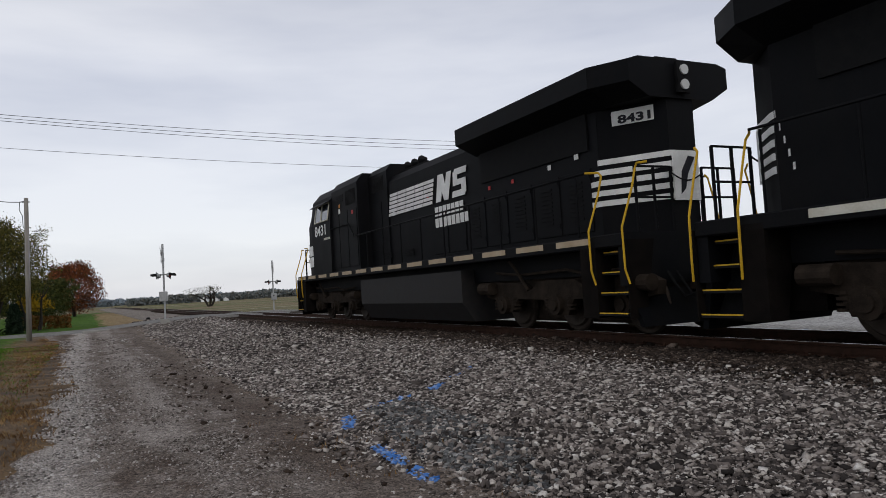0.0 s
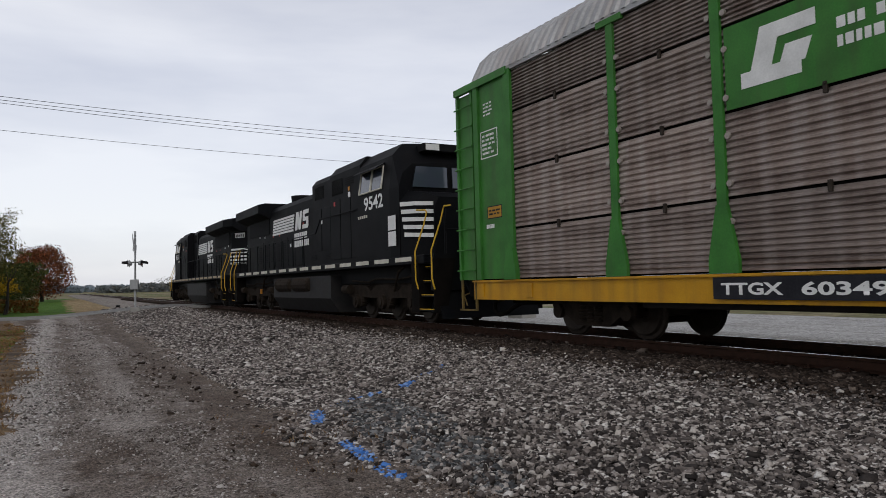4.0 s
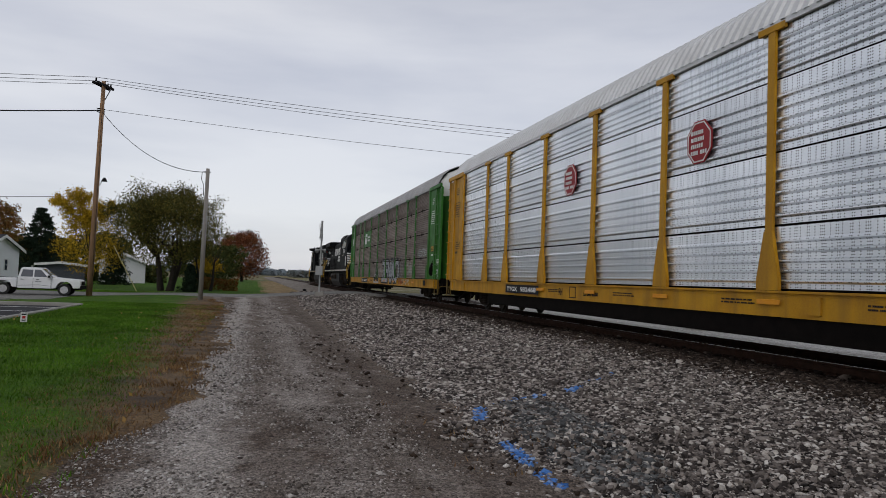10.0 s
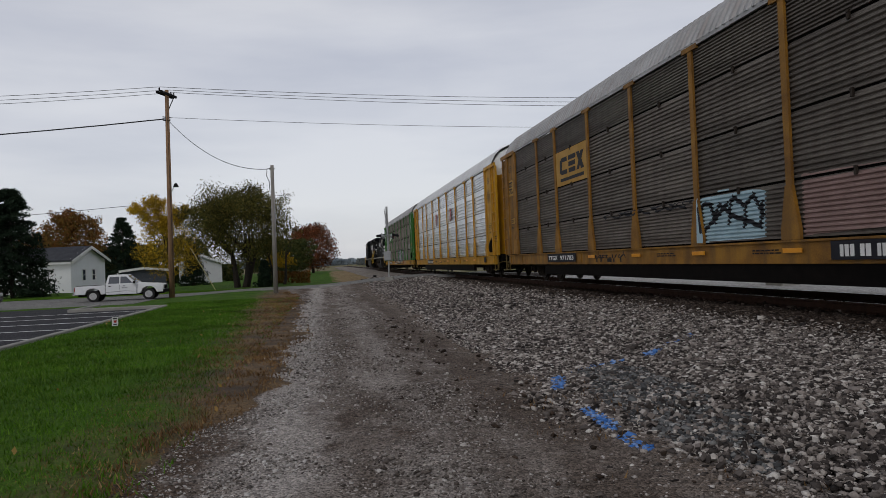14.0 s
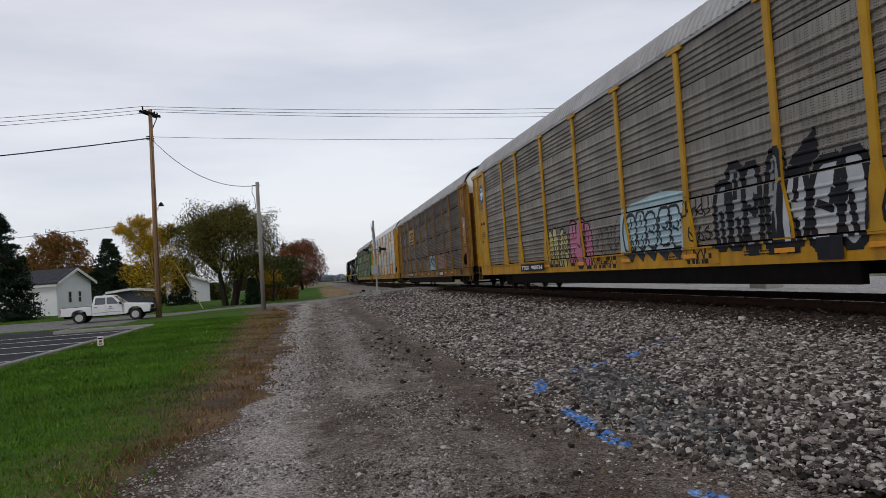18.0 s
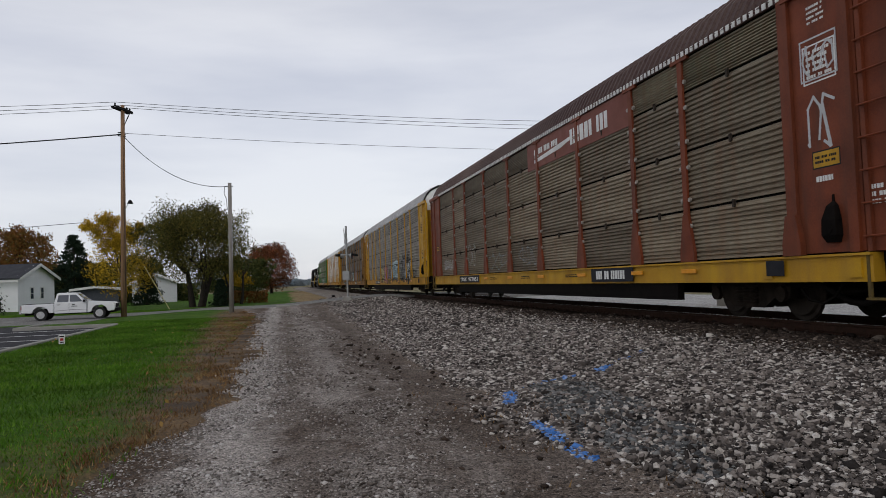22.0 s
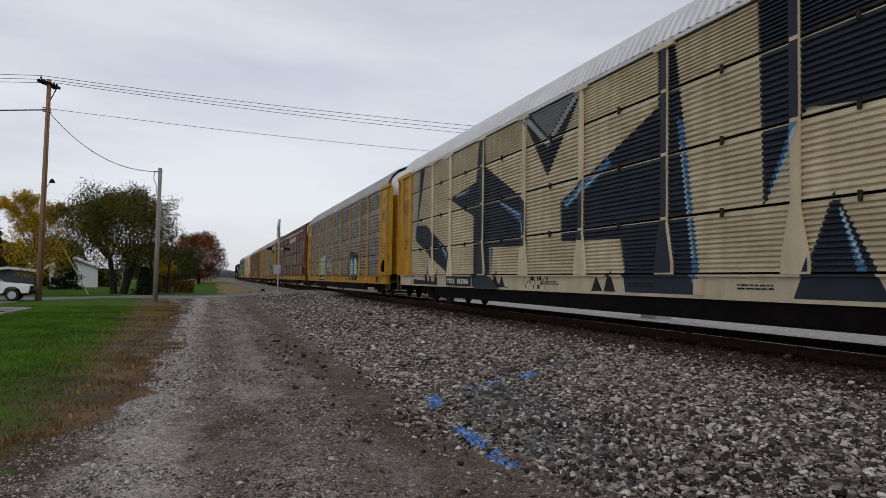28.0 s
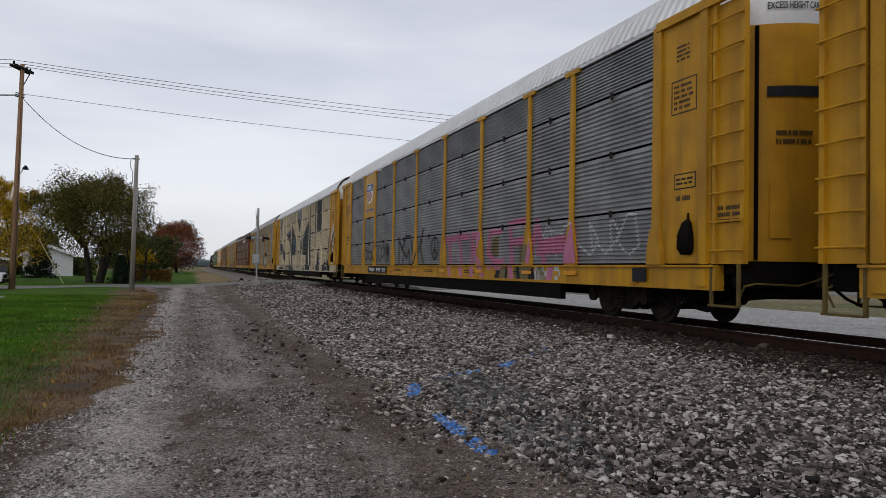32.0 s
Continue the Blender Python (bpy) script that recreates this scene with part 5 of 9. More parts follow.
paint(c_up, "graffiti_white", tag_lines(22.3, 26.6, 1.05, 1.95, 83, 6, 0.05) + outline_strokes([(22.4, 1.05), (23.1, 1.9), (23.5, 1.1)], 0.05) + tag_lines(22.4, 23.7, 0.62, 0.88, 84, 4, 0.07), G_WHITE, SPEC12, "white graffiti outlines")
bm = B()
for q in tag_lines(1.0, 1.85, 1.6, 3.4, 85, 3, 0.05):
    loft(bm, [[(-1.516, CORNER - a, b) for a, b in q], [(-1.512, CORNER - a, b) for a, b in q]])
part("corner_graffiti", bm, M_BLACK, c_last, "black scrawl on the corner panel")

# ---- locomotives ----
M_TRIM = mat("stripe_offwhite", (0.62, 0.60, 0.52), (0.48, 0.45, 0.37), 0.6, scale=3, fine=40, bump=0.03)
M_TRIM_B = mat("stripe_buff", (0.45, 0.36, 0.25), (0.36, 0.28, 0.18), 0.6, scale=3, fine=40, bump=0.03)
M_TANK = mat("fuel_tank_grey", (0.016, 0.016, 0.017), (0.026, 0.024, 0.023), 0.6, bump=0.05, spec=0.15)
M_GLASS = glass_mat("cab_glass", (0.05, 0.06, 0.08))
M_LENS = glass_mat("lamp_lens", (0.5, 0.5, 0.48), 0.15)
M_RED = mat("warning_red", (0.45, 0.03, 0.03), (0.35, 0.02, 0.02), 0.5, bump=0)
M_ORANGE = mat("tag_orange", (0.60, 0.25, 0.03), (0.5, 0.2, 0.02), 0.5, bump=0)
LOCO_R, LOCO_BASE = 0.53, 1.95
LOCO_WHEEL = finish("wheelset", wheel_bm(LOCO_R), M_STEEL, False)
LOCO_WHEELSETS = []


def on_side(bm, sx, x):
    """Turn a flat x-y outline to stand on a long side at x; it reads rightward as seen from outside."""
    for v in bm.verts:
        a, b = v.co.x, v.co.y
        v.co = Vector((sx * x, sx * a, b))
    return bm


def loco_truck_bm():
    bm = B()
    r = LOCO_R
    for sx in (-1, 1):
        x0, x1 = sorted((sx * 0.98, sx * 1.16))
        top = [(-2.75, r + 0.38), (-2.45, r + 0.50), (-1.3, r + 0.46), (-0.95, r + 0.30), (-0.55, r + 0.48), (0.55, r + 0.48), (0.95, r + 0.30), (1.3, r + 0.46), (2.45, r + 0.50), (2.75, r + 0.38)]
        low = [(2.72, r + 0.16), (2.35, r + 0.10), (2.2, r - 0.16), (1.7, r - 0.16), (1.45, r + 0.12), (0.5, r + 0.10), (0.3, r - 0.2), (-0.3, r - 0.2), (-0.5, r + 0.10), (-1.45, r + 0.12), (-1.7, r - 0.16), (-2.2, r - 0.16), (-2.35, r + 0.10), (-2.72, r + 0.16)]
        along_x(bm, top + low, x0, x1)
        for y in (-LOCO_BASE, 0, LOCO_BASE):
            rod(bm, (sx * 1.1, y, r), (sx * 1.26, y, r), 0.20, 14)
            rod(bm, (sx * 1.24, y, r), (sx * 1.30, y, r), 0.11, 12)
            for k in (-0.36, 0.36):
                for j in range(4):
                    rod(bm, (sx * 1.10, y + k, r - 0.10 + j * 0.07), (sx * 1.10, y + k, r - 0.06 + j * 0.07), 0.10, 10)
        for y in (-2.5, 2.5):
            rod(bm, (sx * 1.28, y - 0.24, r + 0.36), (sx * 1.28, y + 0.24, r + 0.36), 0.14, 12)
        pipe(bm, [(sx * 1.2, -2.3, r + 0.62), (sx * 1.2, -1.0, r + 0.56), (sx * 1.2, -0.4, r + 0.66), (sx * 1.2, 1.2, r + 0.62), (sx * 1.2, 2.2, r + 0.70)], 0.03)
        pipe(bm, [(sx * 1.25, 0.9, r + 0.30), (sx * 1.3, 1.3, r + 0.8), (sx * 1.25, 1.6, r + 0.95)], 0.035)
    box(bm, -1.0, 1.0, -2.4, 2.4, r + 0.1, r + 0.55)
    # traction motors and gear cases between the wheels
    for y in (-1.35, 0.6, 1.35, -0.6):
        bbox(bm, -0.62, 0.62, y - 0.5, y + 0.5, 0.16, r + 0.14, 0.05)
    return bm


LOCO_TRUCK = finish("truck", loco_truck_bm(), M_TRUCK)


def loco(label, number, trim, tanks, tag, emblem, hood_end, rs, re, wing_end):
    lo = thing("locomotive", label, "locomotive", group="locomotives of the train")
    Y = lambda d: d - 11.1
    YR = lambda d: d - 11.1 + rs
    back = 0.45 if rs else 0.0
    YN = lambda d: d - 11.1 + (rs + 0.3 - back if rs else 0)
    # frame and walkway edge
    bm = B()
    bbox(bm, -1.54, 1.54, Y(0.55 + re), Y(21.2), 1.50, 1.72, 0.02)
    box(bm, -1.1, 1.1, Y(1.0 + max(re, 0)), Y(21.0), 1.05, 1.5)
    part("frame", bm, M_LOCO, lo)
    for sx in (-1, 1):
        d = 2.45 if re > 0 else 1.63
        while d < 20.6:
            bm = B()
            w = 0.95
            box(bm, sx * 1.548 - 0.004, sx * 1.548 + 0.004, Y(d), Y(d + w), 1.58, 1.69)
            part("edge_stripe", bm, trim, lo)
            d += 1.38
    # long hood
    bm = B()
    hood = [(-0.95, 1.72), (-0.95, 4.25), (-0.80, 4.46), (-0.3, 4.56), (0.3, 4.56), (0.80, 4.46), (0.95, 4.25), (0.95, 1.72)]
    along_y(bm, hood, YR(2.75 - back), Y(hood_end))
    k = [(x * 0.32, z) for x, z in hood]
    loft(bm, [[(x, YN(1.65), z) for x, z in k], [(x, YR(2.76 - back), z) for x, z in hood]])
    part("long_hood", bm, M_LOCO, lo)
    bm = B()
    along_y(bm, [(-1.0, 1.72), (-1.0, 4.66), (-0.85, 4.86), (0.85, 4.86), (1.0, 4.66), (1.0, 1.72)], Y(hood_end), Y(14.3))
    part("blower_housing", bm, M_LOCO, lo)
    bm = B()
    along_y(bm, [(-1.42, 1.72), (-1.42, 4.55), (-1.2, 4.82), (1.2, 4.82), (1.42, 4.55), (1.42, 1.72)], Y(14.3), Y(16.95))
    part("equipment_cabinet", bm, M_LOCO, lo)
    # hood doors, grilles
    for sx in (-1, 1):
        for i in range(7):
            d = 3.0 + i * 0.98
            bm = B()
            x0, x1 = sorted((sx * 0.948, sx * 0.972))
            bbox(bm, x0, x1, Y(d), Y(d + 0.9), 1.86, 3.02, 0.008)
            for z in (2.0, 2.85):
                box(bm, min(sx * 0.97, sx * 0.99), max(sx * 0.97, sx * 0.99), Y(d + 0.02), Y(d + 0.06), z, z + 0.1)
            dr = part("hood_door", bm, M_LOCO, lo)
            if i < 5:
                bm = B()
                for s in range(9):
                    z = 2.1 + s * 0.085
                    box(bm, min(sx * 0.966, sx * 0.985), max(sx * 0.966, sx * 0.985), Y(d + 0.25), Y(d + 0.65), z, z + 0.04)
                part("louvre", bm, M_LOCO_DARK, dr)
        for d0, d1, z0, z1, xx in ((hood_end + 0.3, hood_end + 1.3, 4.1, 4.55, 1.0), (14.5, 15.5, 3.9, 4.38, 1.42), (15.7, 16.4, 4.1, 4.36, 1.42), (11.0, 11.6, 1.95, 2.15, 1.0), (12.6, 13.2, 1.95, 2.15, 1.0)):
            bm = B()
            x0, x1 = sorted((sx * (xx - 0.01), sx * (xx + 0.015)))
            n = max(3, int((d1 - d0) / 0.09)) if z1 - z0 > 0.3 else 4
            for s in range(n):
                if z1 - z0 > 0.3:
                    a = Y(d0 + (d1 - d0) * s / n)
                    box(bm, x0, x1, a, a + (d1 - d0) / n * 0.55, z0, z1)
                else:
                    a = z0 + (z1 - z0) * s / n
                    box(bm, x0, x1, Y(d0), Y(d1), a, a + 0.025)
            part("grille", bm, M_LOCO_DARK, lo)
        for d in (10.4, 11.35, 12.3, 13.25, 14.4, 15.3, 16.2):
            if d < hood_end:
                continue
            xx = 1.0 if d < 14 else 1.42
            bm = B()
            x0, x1 = sorted((sx * xx, sx * (xx + 0.02)))
            bbox(bm, x0, x1, Y(d), Y(d + 0.85), 2.25 if d < 14 else 1.85, 3.75, 0.006)
            part("hood_door", bm, M_LOCO, lo)
        for d, z, s, m in ((9.9, 3.35, 0.10, M_RED), (12.2, 3.2, 0.12, M_WHITE), (14.7, 3.55, 0.13, M_RED), (16.0, 3.7, 0.16, M_WHITE), (16.0, 3.9, 0.12, M_ORANGE), (3.3, 3.25, 0.12, M_WHITE), (4.2, 3.2, 0.10, M_WHITE), (5.6, 3.15, 0.09, M_RED), (6.6, 3.15, 0.09, M_RED), (8.2, 2.6, 0.13, M_WHITE), (9.0, 2.55, 0.10, M_WHITE)):
            xx = 0.975 if d < 10.2 else 1.022 if d < 14.3 else 1.444
            bm = B()
            x0, x1 = sorted((sx * xx, sx * (xx + 0.005)))
            box(bm, x0, x1, Y(d), Y(d) + s * 1.1, z, z + s)
            part("sticker", bm, m, lo)
    # radiator wings over the rear hood
    bm = B()
    wing = [(-0.95, 4.02), (-1.50, 4.26), (-1.50, 4.63), (-1.2, 4.70), (1.2, 4.70), (1.50, 4.63), (1.50, 4.26), (0.95, 4.02)]
    along_y(bm, wing, YR(2.25), Y(wing_end))
    loft(bm, [[(x * 0.76, YR(1.6), z) for x, z in wing], [(x, YR(2.26), z) for x, z in wing]])
    part("radiator_cab", bm, M_LOCO, lo)
    bm = B()
    for sx in (-1, 1):
        bm = B()
        x0, x1 = sorted((sx * 0.955, sx * 0.99))
        box(bm, x0, x1, YR(3.0), Y(wing_end - 0.2), 3.35, 4.05)
        part("radiator_intake", bm, M_LOCO_DARK, lo)
    bm = B()
    pipe(bm, [(-0.25, YR(1.9), 4.68), (-0.25, YR(1.9), 4.82), (0.25, YR(1.9), 4.82), (0.25, YR(1.9), 4.68)], 0.018)
    part("grab_iron", bm, M_LOCO, lo)
    # exhaust stack, horn and roof things
    bm = B()
    rod(bm, (0, Y(wing_end + 1.6), 4.5), (0, Y(wing_end + 1.6), 4.86), 0.44, 16, 0.48)
    part("exhaust_stack", bm, M_LOCO_DARK, lo)
    bm = B()
    for j in range(3):
        rod(bm, (-0.55, Y(wing_end + 3.6 + j * 0.5), 4.66), (-0.55, Y(wing_end + 3.9 + j * 0.5), 4.70), 0.05, 8, 0.12)
    box(bm, -0.6, -0.5, Y(wing_end + 3.5), Y(wing_end + 5.0), 4.45, 4.60)
    part("horn", bm, M_LOCO_DARK, lo)
    # rear number boards, headlight, stripes
    for sx in (-1, 1):
        bm, w = words(number, 0.20, 0.60, 0.008)
        for v in bm.verts:
            v.co = Vector(((v.co.x - w / 2) * 0.49 + sx * 0.62, YR(2.20) - 0.075 + sx * (v.co.x - w / 2) * 0.87, 3.72 + v.co.y))
        num = bm
        bm = B()
        pts = [(-0.37, 3.69), (0.37, 3.69), (0.37, 3.95), (-0.37, 3.95)]
        loft(bm, [[(a * 0.49 + sx * 0.62, YR(2.20) - off + sx * a * 0.87, z) for a, z in pts] for off in (0.055, 0.0)])
        nb = part("number_board", bm, M_WHITE if not rs else M_LOCO_DARK, lo, "white number board with black figures" if not rs else "dark number board")
        part("figures", num, M_BLACK, nb)
    bm = B()
    box(bm, -0.15, 0.15, YR(1.50), YR(1.56), 4.1, 4.64)
    hl = part("rear_headlight", bm, M_LOCO_DARK, lo)
    for z in (4.24, 4.50):
        bm = B()
        rod(bm, (0, YR(1.47), z), (0, YR(1.51), z), 0.09, 14)
        part("lens", bm, M_LENS, hl, "clear headlight lens")
    for j in range(5):
        z = 2.28 + (4 - j) * 0.185
        bm = B()
        for sx in (-1, 1):
            pts = [(sx * 0.306, YN(1.64)), (sx * (0.955 if not rs else 0.85), YR((2.745 if not rs else 2.60) - back)), (sx * 0.955, YR(2.78 - back + j * (0.11 if not rs else 0.06)))]
            for (ax, ay), (bx, by) in zip(pts, pts[1:]):
                loft(bm, [[(ax, ay, z), (ax, ay, z + 0.10)], [(bx, by, z), (bx, by, z + 0.10)]], False, False)
                loft(bm, [[(ax + sx * 0.006, ay - 0.004, z), (ax + sx * 0.006, ay - 0.004, z + 0.10)], [(bx + sx * 0.006, by, z), (bx + sx * 0.006, by, z + 0.10)]], False, False)
        box(bm, -0.31, 0.31, YN(1.634), YN(1.65), z, z + 0.10)
        part("end_stripe", bm, M_WHITE, lo)
    bm = B()
    box(bm, -0.29, 0.29, YN(1.60), YN(1.634), 2.25, 3.05)
    dr = part("end_door", bm, M_WHITE, lo, "white end door with a dark emblem")
    bm = B()
    loft(bm, [[(-0.16, YN(1.592), 2.35), (-0.05, YN(1.592), 2.45), (0.02, YN(1.592), 2.70), (0.20, YN(1.592), 3.0), (0.05, YN(1.592), 3.02), (-0.12, YN(1.592), 2.75)], [(-0.16, YN(1.60), 2.35), (-0.05, YN(1.60), 2.45), (0.02, YN(1.60), 2.70), (0.20, YN(1.60), 3.0), (0.05, YN(1.60), 3.02), (-0.12, YN(1.60), 2.75)]])
    part("emblem", bm, M_BLACK, dr)
    # cab
    bm = B()
    cabp = [(-1.53, 1.72), (-1.53, 3.55), (-1.42, 4.45), (-1.12, 4.78), (0, 4.86), (1.12, 4.78), (1.42, 4.45), (1.53, 3.55), (1.53, 1.72)]
    loft(bm, [[(x, Y(16.95), z) for x, z in cabp], [(x, Y(19.25), z) for x, z in cabp], [(x * 0.97, Y(19.75), 1.72 + (z - 1.72) * (0.80 if z > 3.6 else 1)) for x, z in cabp]])
    part("cab", bm, M_LOCO, lo)
    bm = B()
    nose = [(-1.48, 1.72), (-1.48, 3.15), (-1.25, 3.45), (1.25, 3.45), (1.48, 3.15), (1.48, 1.72)]
    loft(bm, [[(x, Y(19.7), z) for x, z in nose], [(x * 0.86, Y(20.35), 1.72 + (z - 1.72) * 0.94) for x, z in nose], [(x * 0.62, Y(20.62), 1.72 + (z - 1.72) * 0.86) for x, z in nose]])
    part("nose", bm, M_LOCO, lo)
    for sx in (-1, 1):
        for d0, d1 in ((17.15, 17.95), (18.0, 18.75)):
            pts = [(d0, 3.62), (d1, 3.62), (d1, 4.25), (d0, 4.25)]
            lean = lambda z: 1.535 - (z - 3.55) * 0.147
            bm = B()
            loft(bm, [[(sx * (lean(z) + o), Y(d), z) for d, z in pts] for o in (0.0, 0.02)])
            wd = part("cab_window", bm, M_GLASS, lo, "dark cab side window")
            bm = B()
            for (a, za), (b, zb) in zip(pts, pts[1:] + pts[:1]):
                rod(bm, (sx * (lean(za) + 0.025), Y(a), za), (sx * (lean(zb) + 0.025), Y(b), zb), 0.024, 6)
            part("window_frame", bm, M_TRIM, wd, "pale metal window frame")
        bm = B()
        loft(bm, [[(sx * 1.44, Y(17.0), 4.30), (sx * 1.44, Y(18.8), 4.30), (sx * 1.70, Y(18.8), 4.15), (sx * 1.70, Y(17.0), 4.15)], [(sx * 1.44, Y(17.0), 4.33), (sx * 1.44, Y(18.8), 4.33), (sx * 1.70, Y(18.8), 4.18), (sx * 1.70, Y(17.0), 4.18)]])
        part("sun_shade", bm, M_LOCO, lo)
        bm, w = words(number, 0.52, 1.35, 0.012)
        for v in bm.verts:
            v.co.x -= w / 2
        on_side(bm, sx, 1.537)
        for v in bm.verts:
            v.co.y += Y(18.15)
            v.co.z += 3.13
        part("cab_number", bm, M_WHITE, lo, "white cab-side road number")
        bm = B()
        bars_at = [(16.95 + 0.15 * j, 0.11) for j in range(5)]
        for d, w in bars_at:
            box(bm, min(sx * 1.535, sx * 1.54), max(sx * 1.535, sx * 1.54), Y(d + 0.05), Y(d + 0.05 + w), 2.92, 3.0)
        part("model_mark", bm, M_TRIM, lo, "small pale bars of lettering")
        bm = B()
        for z in (2.02, 2.44):
            box(bm, min(sx * 1.535, sx * 1.545), max(sx * 1.535, sx * 1.545), Y(19.15), Y(19.62), z, z + 0.38)
        part("notice_plate", bm, M_WHITE, lo, "two white notice plates")
        for j in range(5):
            z = 2.2 + j * 0.2
            bm = B()
            d0 = 19.78 + 0.06 * (4 - j)
            loft(bm, [[(sx * (1.445 + o), Y(d0), z + 0.02), (sx * (1.29 + o), Y(20.32), z), (sx * (0.95 + o), Y(20.63), z - 0.02), (sx * (0.95 + o), Y(20.63), z + 0.08), (sx * (1.29 + o), Y(20.32), z + 0.10), (sx * (1.445 + o), Y(d0), z + 0.13)] for o in (0.0, 0.035)])
            part("nose_stripe", bm, M_WHITE, lo)
    bm = B()
    pts = [(-1.12, 3.55), (-0.08, 3.55), (-0.08, 4.2), (-1.0, 4.2)]
    for s in (1, -1):
        loft(bm, [[(x * s, Y(19.77) + (0.0 if z > 4 else 0.02) + o, z if z < 4 else 4.1) for x, z in pts] for o in (0.0, 0.03)])
    part("windshield", bm, M_GLASS, lo, "two-piece windshield")
    bm = B()
    bbox(bm, -0.75, 0.75, Y(19.3), Y(19.8), 4.52, 4.74, 0.02)
    nb = part("front_number_board", bm, M_LOCO_DARK, lo)
    for sx in (-1, 1):
        bm = B()
        box(bm, sx * 0.5 - 0.2, sx * 0.5 + 0.2, Y(19.8), Y(19.815), 4.55, 4.71)
        part("board_face", bm, M_WHITE, nb)
    # emblem stripes and name bars on the hood; a runs in reading direction from the left end
    for sx in (-1, 1):
        left = Y(emblem[0]) if sx < 0 else Y(emblem[1])
        at = lambda a: left + sx * a
        x0, x1 = sorted((sx * 0.976, sx * 0.983))

        def bar(bm, a0, a1, z0, z1):
            box(bm, x0, x1, min(at(a0), at(a1)), max(at(a0), at(a1)), z0, z1)
        bm = B()
        for j in range(6):
            for i in range(5):
                bar(bm, i * 0.62 + 0.03 * j, i * 0.62 + 0.59 + 0.03 * j, 3.22 + j * 0.115, 3.305 + j * 0.115)
        part("emblem_stripes", bm, M_WHITE, lo, "block of white speed stripes")
        bm = B()
        for p in ([(0.0, 0), (0.30, 0), (0.48, 1), (0.18, 1)], [(0.18, 1), (0.48, 1), (0.72, 0), (0.48, 0)], [(0.48, 0), (0.72, 0), (0.96, 1), (0.68, 1)], [(1.04, 0.78), (1.14, 1), (1.78, 1), (1.72, 0.78)], [(1.02, 0.41), (1.70, 0.41), (1.70, 0.61), (1.02, 0.61)], [(0.94, 0.0), (1.62, 0.0), (1.70, 0.22), (0.98, 0.22)], [(1.02, 0.5), (1.26, 0.5), (1.26, 0.9), (1.04, 0.9)], [(1.46, 0.1), (1.70, 0.1), (1.70, 0.5), (1.46, 0.5)]):
            loft(bm, [[(sx * o, at(3.3 + a), 3.22 + 0.70 * b) for a, b in p] for o in (0.976, 0.984)])
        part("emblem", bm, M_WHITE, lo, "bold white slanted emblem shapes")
        bm = B()
        for count, z in ((8, 2.56), (7, 2.86)):
            for i in range(count):
                bar(bm, 3.2 + i * 0.235, 3.2 + i * 0.235 + 0.185, z, z + 0.24)
        part("name_bars", bm, M_WHITE, lo, "two rows of white bars of lettering")
    # fuel tank, air tanks
    bm = B()
    along_y(bm, [(-1.45, 1.35), (-1.45, 0.60), (-1.15, 0.14), (1.15, 0.14), (1.45, 0.60), (1.45, 1.35)], Y(7.4), Y(14.3))
    part("fuel_tank", bm, M_TANK, lo, "dark grey fuel tank")
    if tanks:
        for sx in (-1, 1):
            for a, b in ((7.9, 9.9), (10.15, 12.15)):
                bm = B()
                k = 14
                loft(bm, [[(sx * 1.32 + q * math.cos(2 * math.pi * i / k), Y(d), 1.08 + q * math.sin(2 * math.pi * i / k)) for i in range(k)] for d, q in ((a, 0.12), (a + 0.05, 0.25), (a + 0.15, 0.29), (b - 0.15, 0.29), (b - 0.05, 0.25), (b, 0.12))])
                part("air_reservoir", bm, M_TRUCK, lo, "round grimy air reservoir", smooth=False)
    # draft gear and cross members behind the steps
    for d in (1.55 + re, 20.2):
        bm = B()
        box(bm, -0.95, 0.95, Y(d - 0.55), Y(d + 0.55), 0.42, 1.5)
        part("bolster_box", bm, M_UNDER, lo)
    # trucks
    for d in (4.0, 17.9):
        tr = part("truck", LOCO_TRUCK, None, lo, "grimy three-axle locomotive truck", at=(0, Y(d), 0))
        for k, wy in enumerate((-LOCO_BASE, 0, LOCO_BASE)):
            LOCO_WHEELSETS.append((part("wheelset", LOCO_WHEEL, None, tr, at=(0, wy, LOCO_R)), k))
    if tag:
        bm = B()
        for sx in (-1, 1):
            box(bm, sx * 1.22 - 0.03, sx * 1.22 + 0.03, Y(4.37), Y(4.52), 0.72, 0.93)
        part("hand_brake_plate", bm, M_ORANGE, lo, "orange hand brake plate")
    # steps, end rails, plow, coupler at both ends
    for end in (0, 1):
        Ye = (lambda d: Y(d + re)) if end == 0 else (lambda d: Y(22.2 - d))
        s = 1 if end == 0 else -1
        for sx in (-1, 1):
            bm = B()
            y0, y1 = sorted((Ye(0.53), Ye(1.32)))
            loft(bm, [[(sx * 1.22, y0, 0.30), (sx * 1.19, y0, 0.30), (sx * 0.93, y0, 1.6), (sx * 0.96, y0, 1.6)], [(sx * 1.22, y1, 0.30), (sx * 1.19, y1, 0.30), (sx * 0.93, y1, 1.6), (sx * 0.96, y1, 1.6)]])
            st = part("step_well", bm, M_LOCO_DARK, lo)
            for a, wd in ((0.50, 0.03), (1.30, 0.42)):
                bm = B()
                y0, y1 = sorted((Ye(a), Ye(a + wd)))
                loft(bm, [[(sx * 1.54, y0, 0.32), (sx * 1.20, y0, 0.32), (sx * 0.95, y0, 1.6), (sx * 1.54, y0, 1.6)], [(sx * 1.54, y1, 0.32), (sx * 1.20, y1, 0.32), (sx * 0.95, y1, 1.6), (sx * 1.54, y1, 1.6)]])
                part("side_plate", bm, M_UNDER, st, "grimy step side plate")
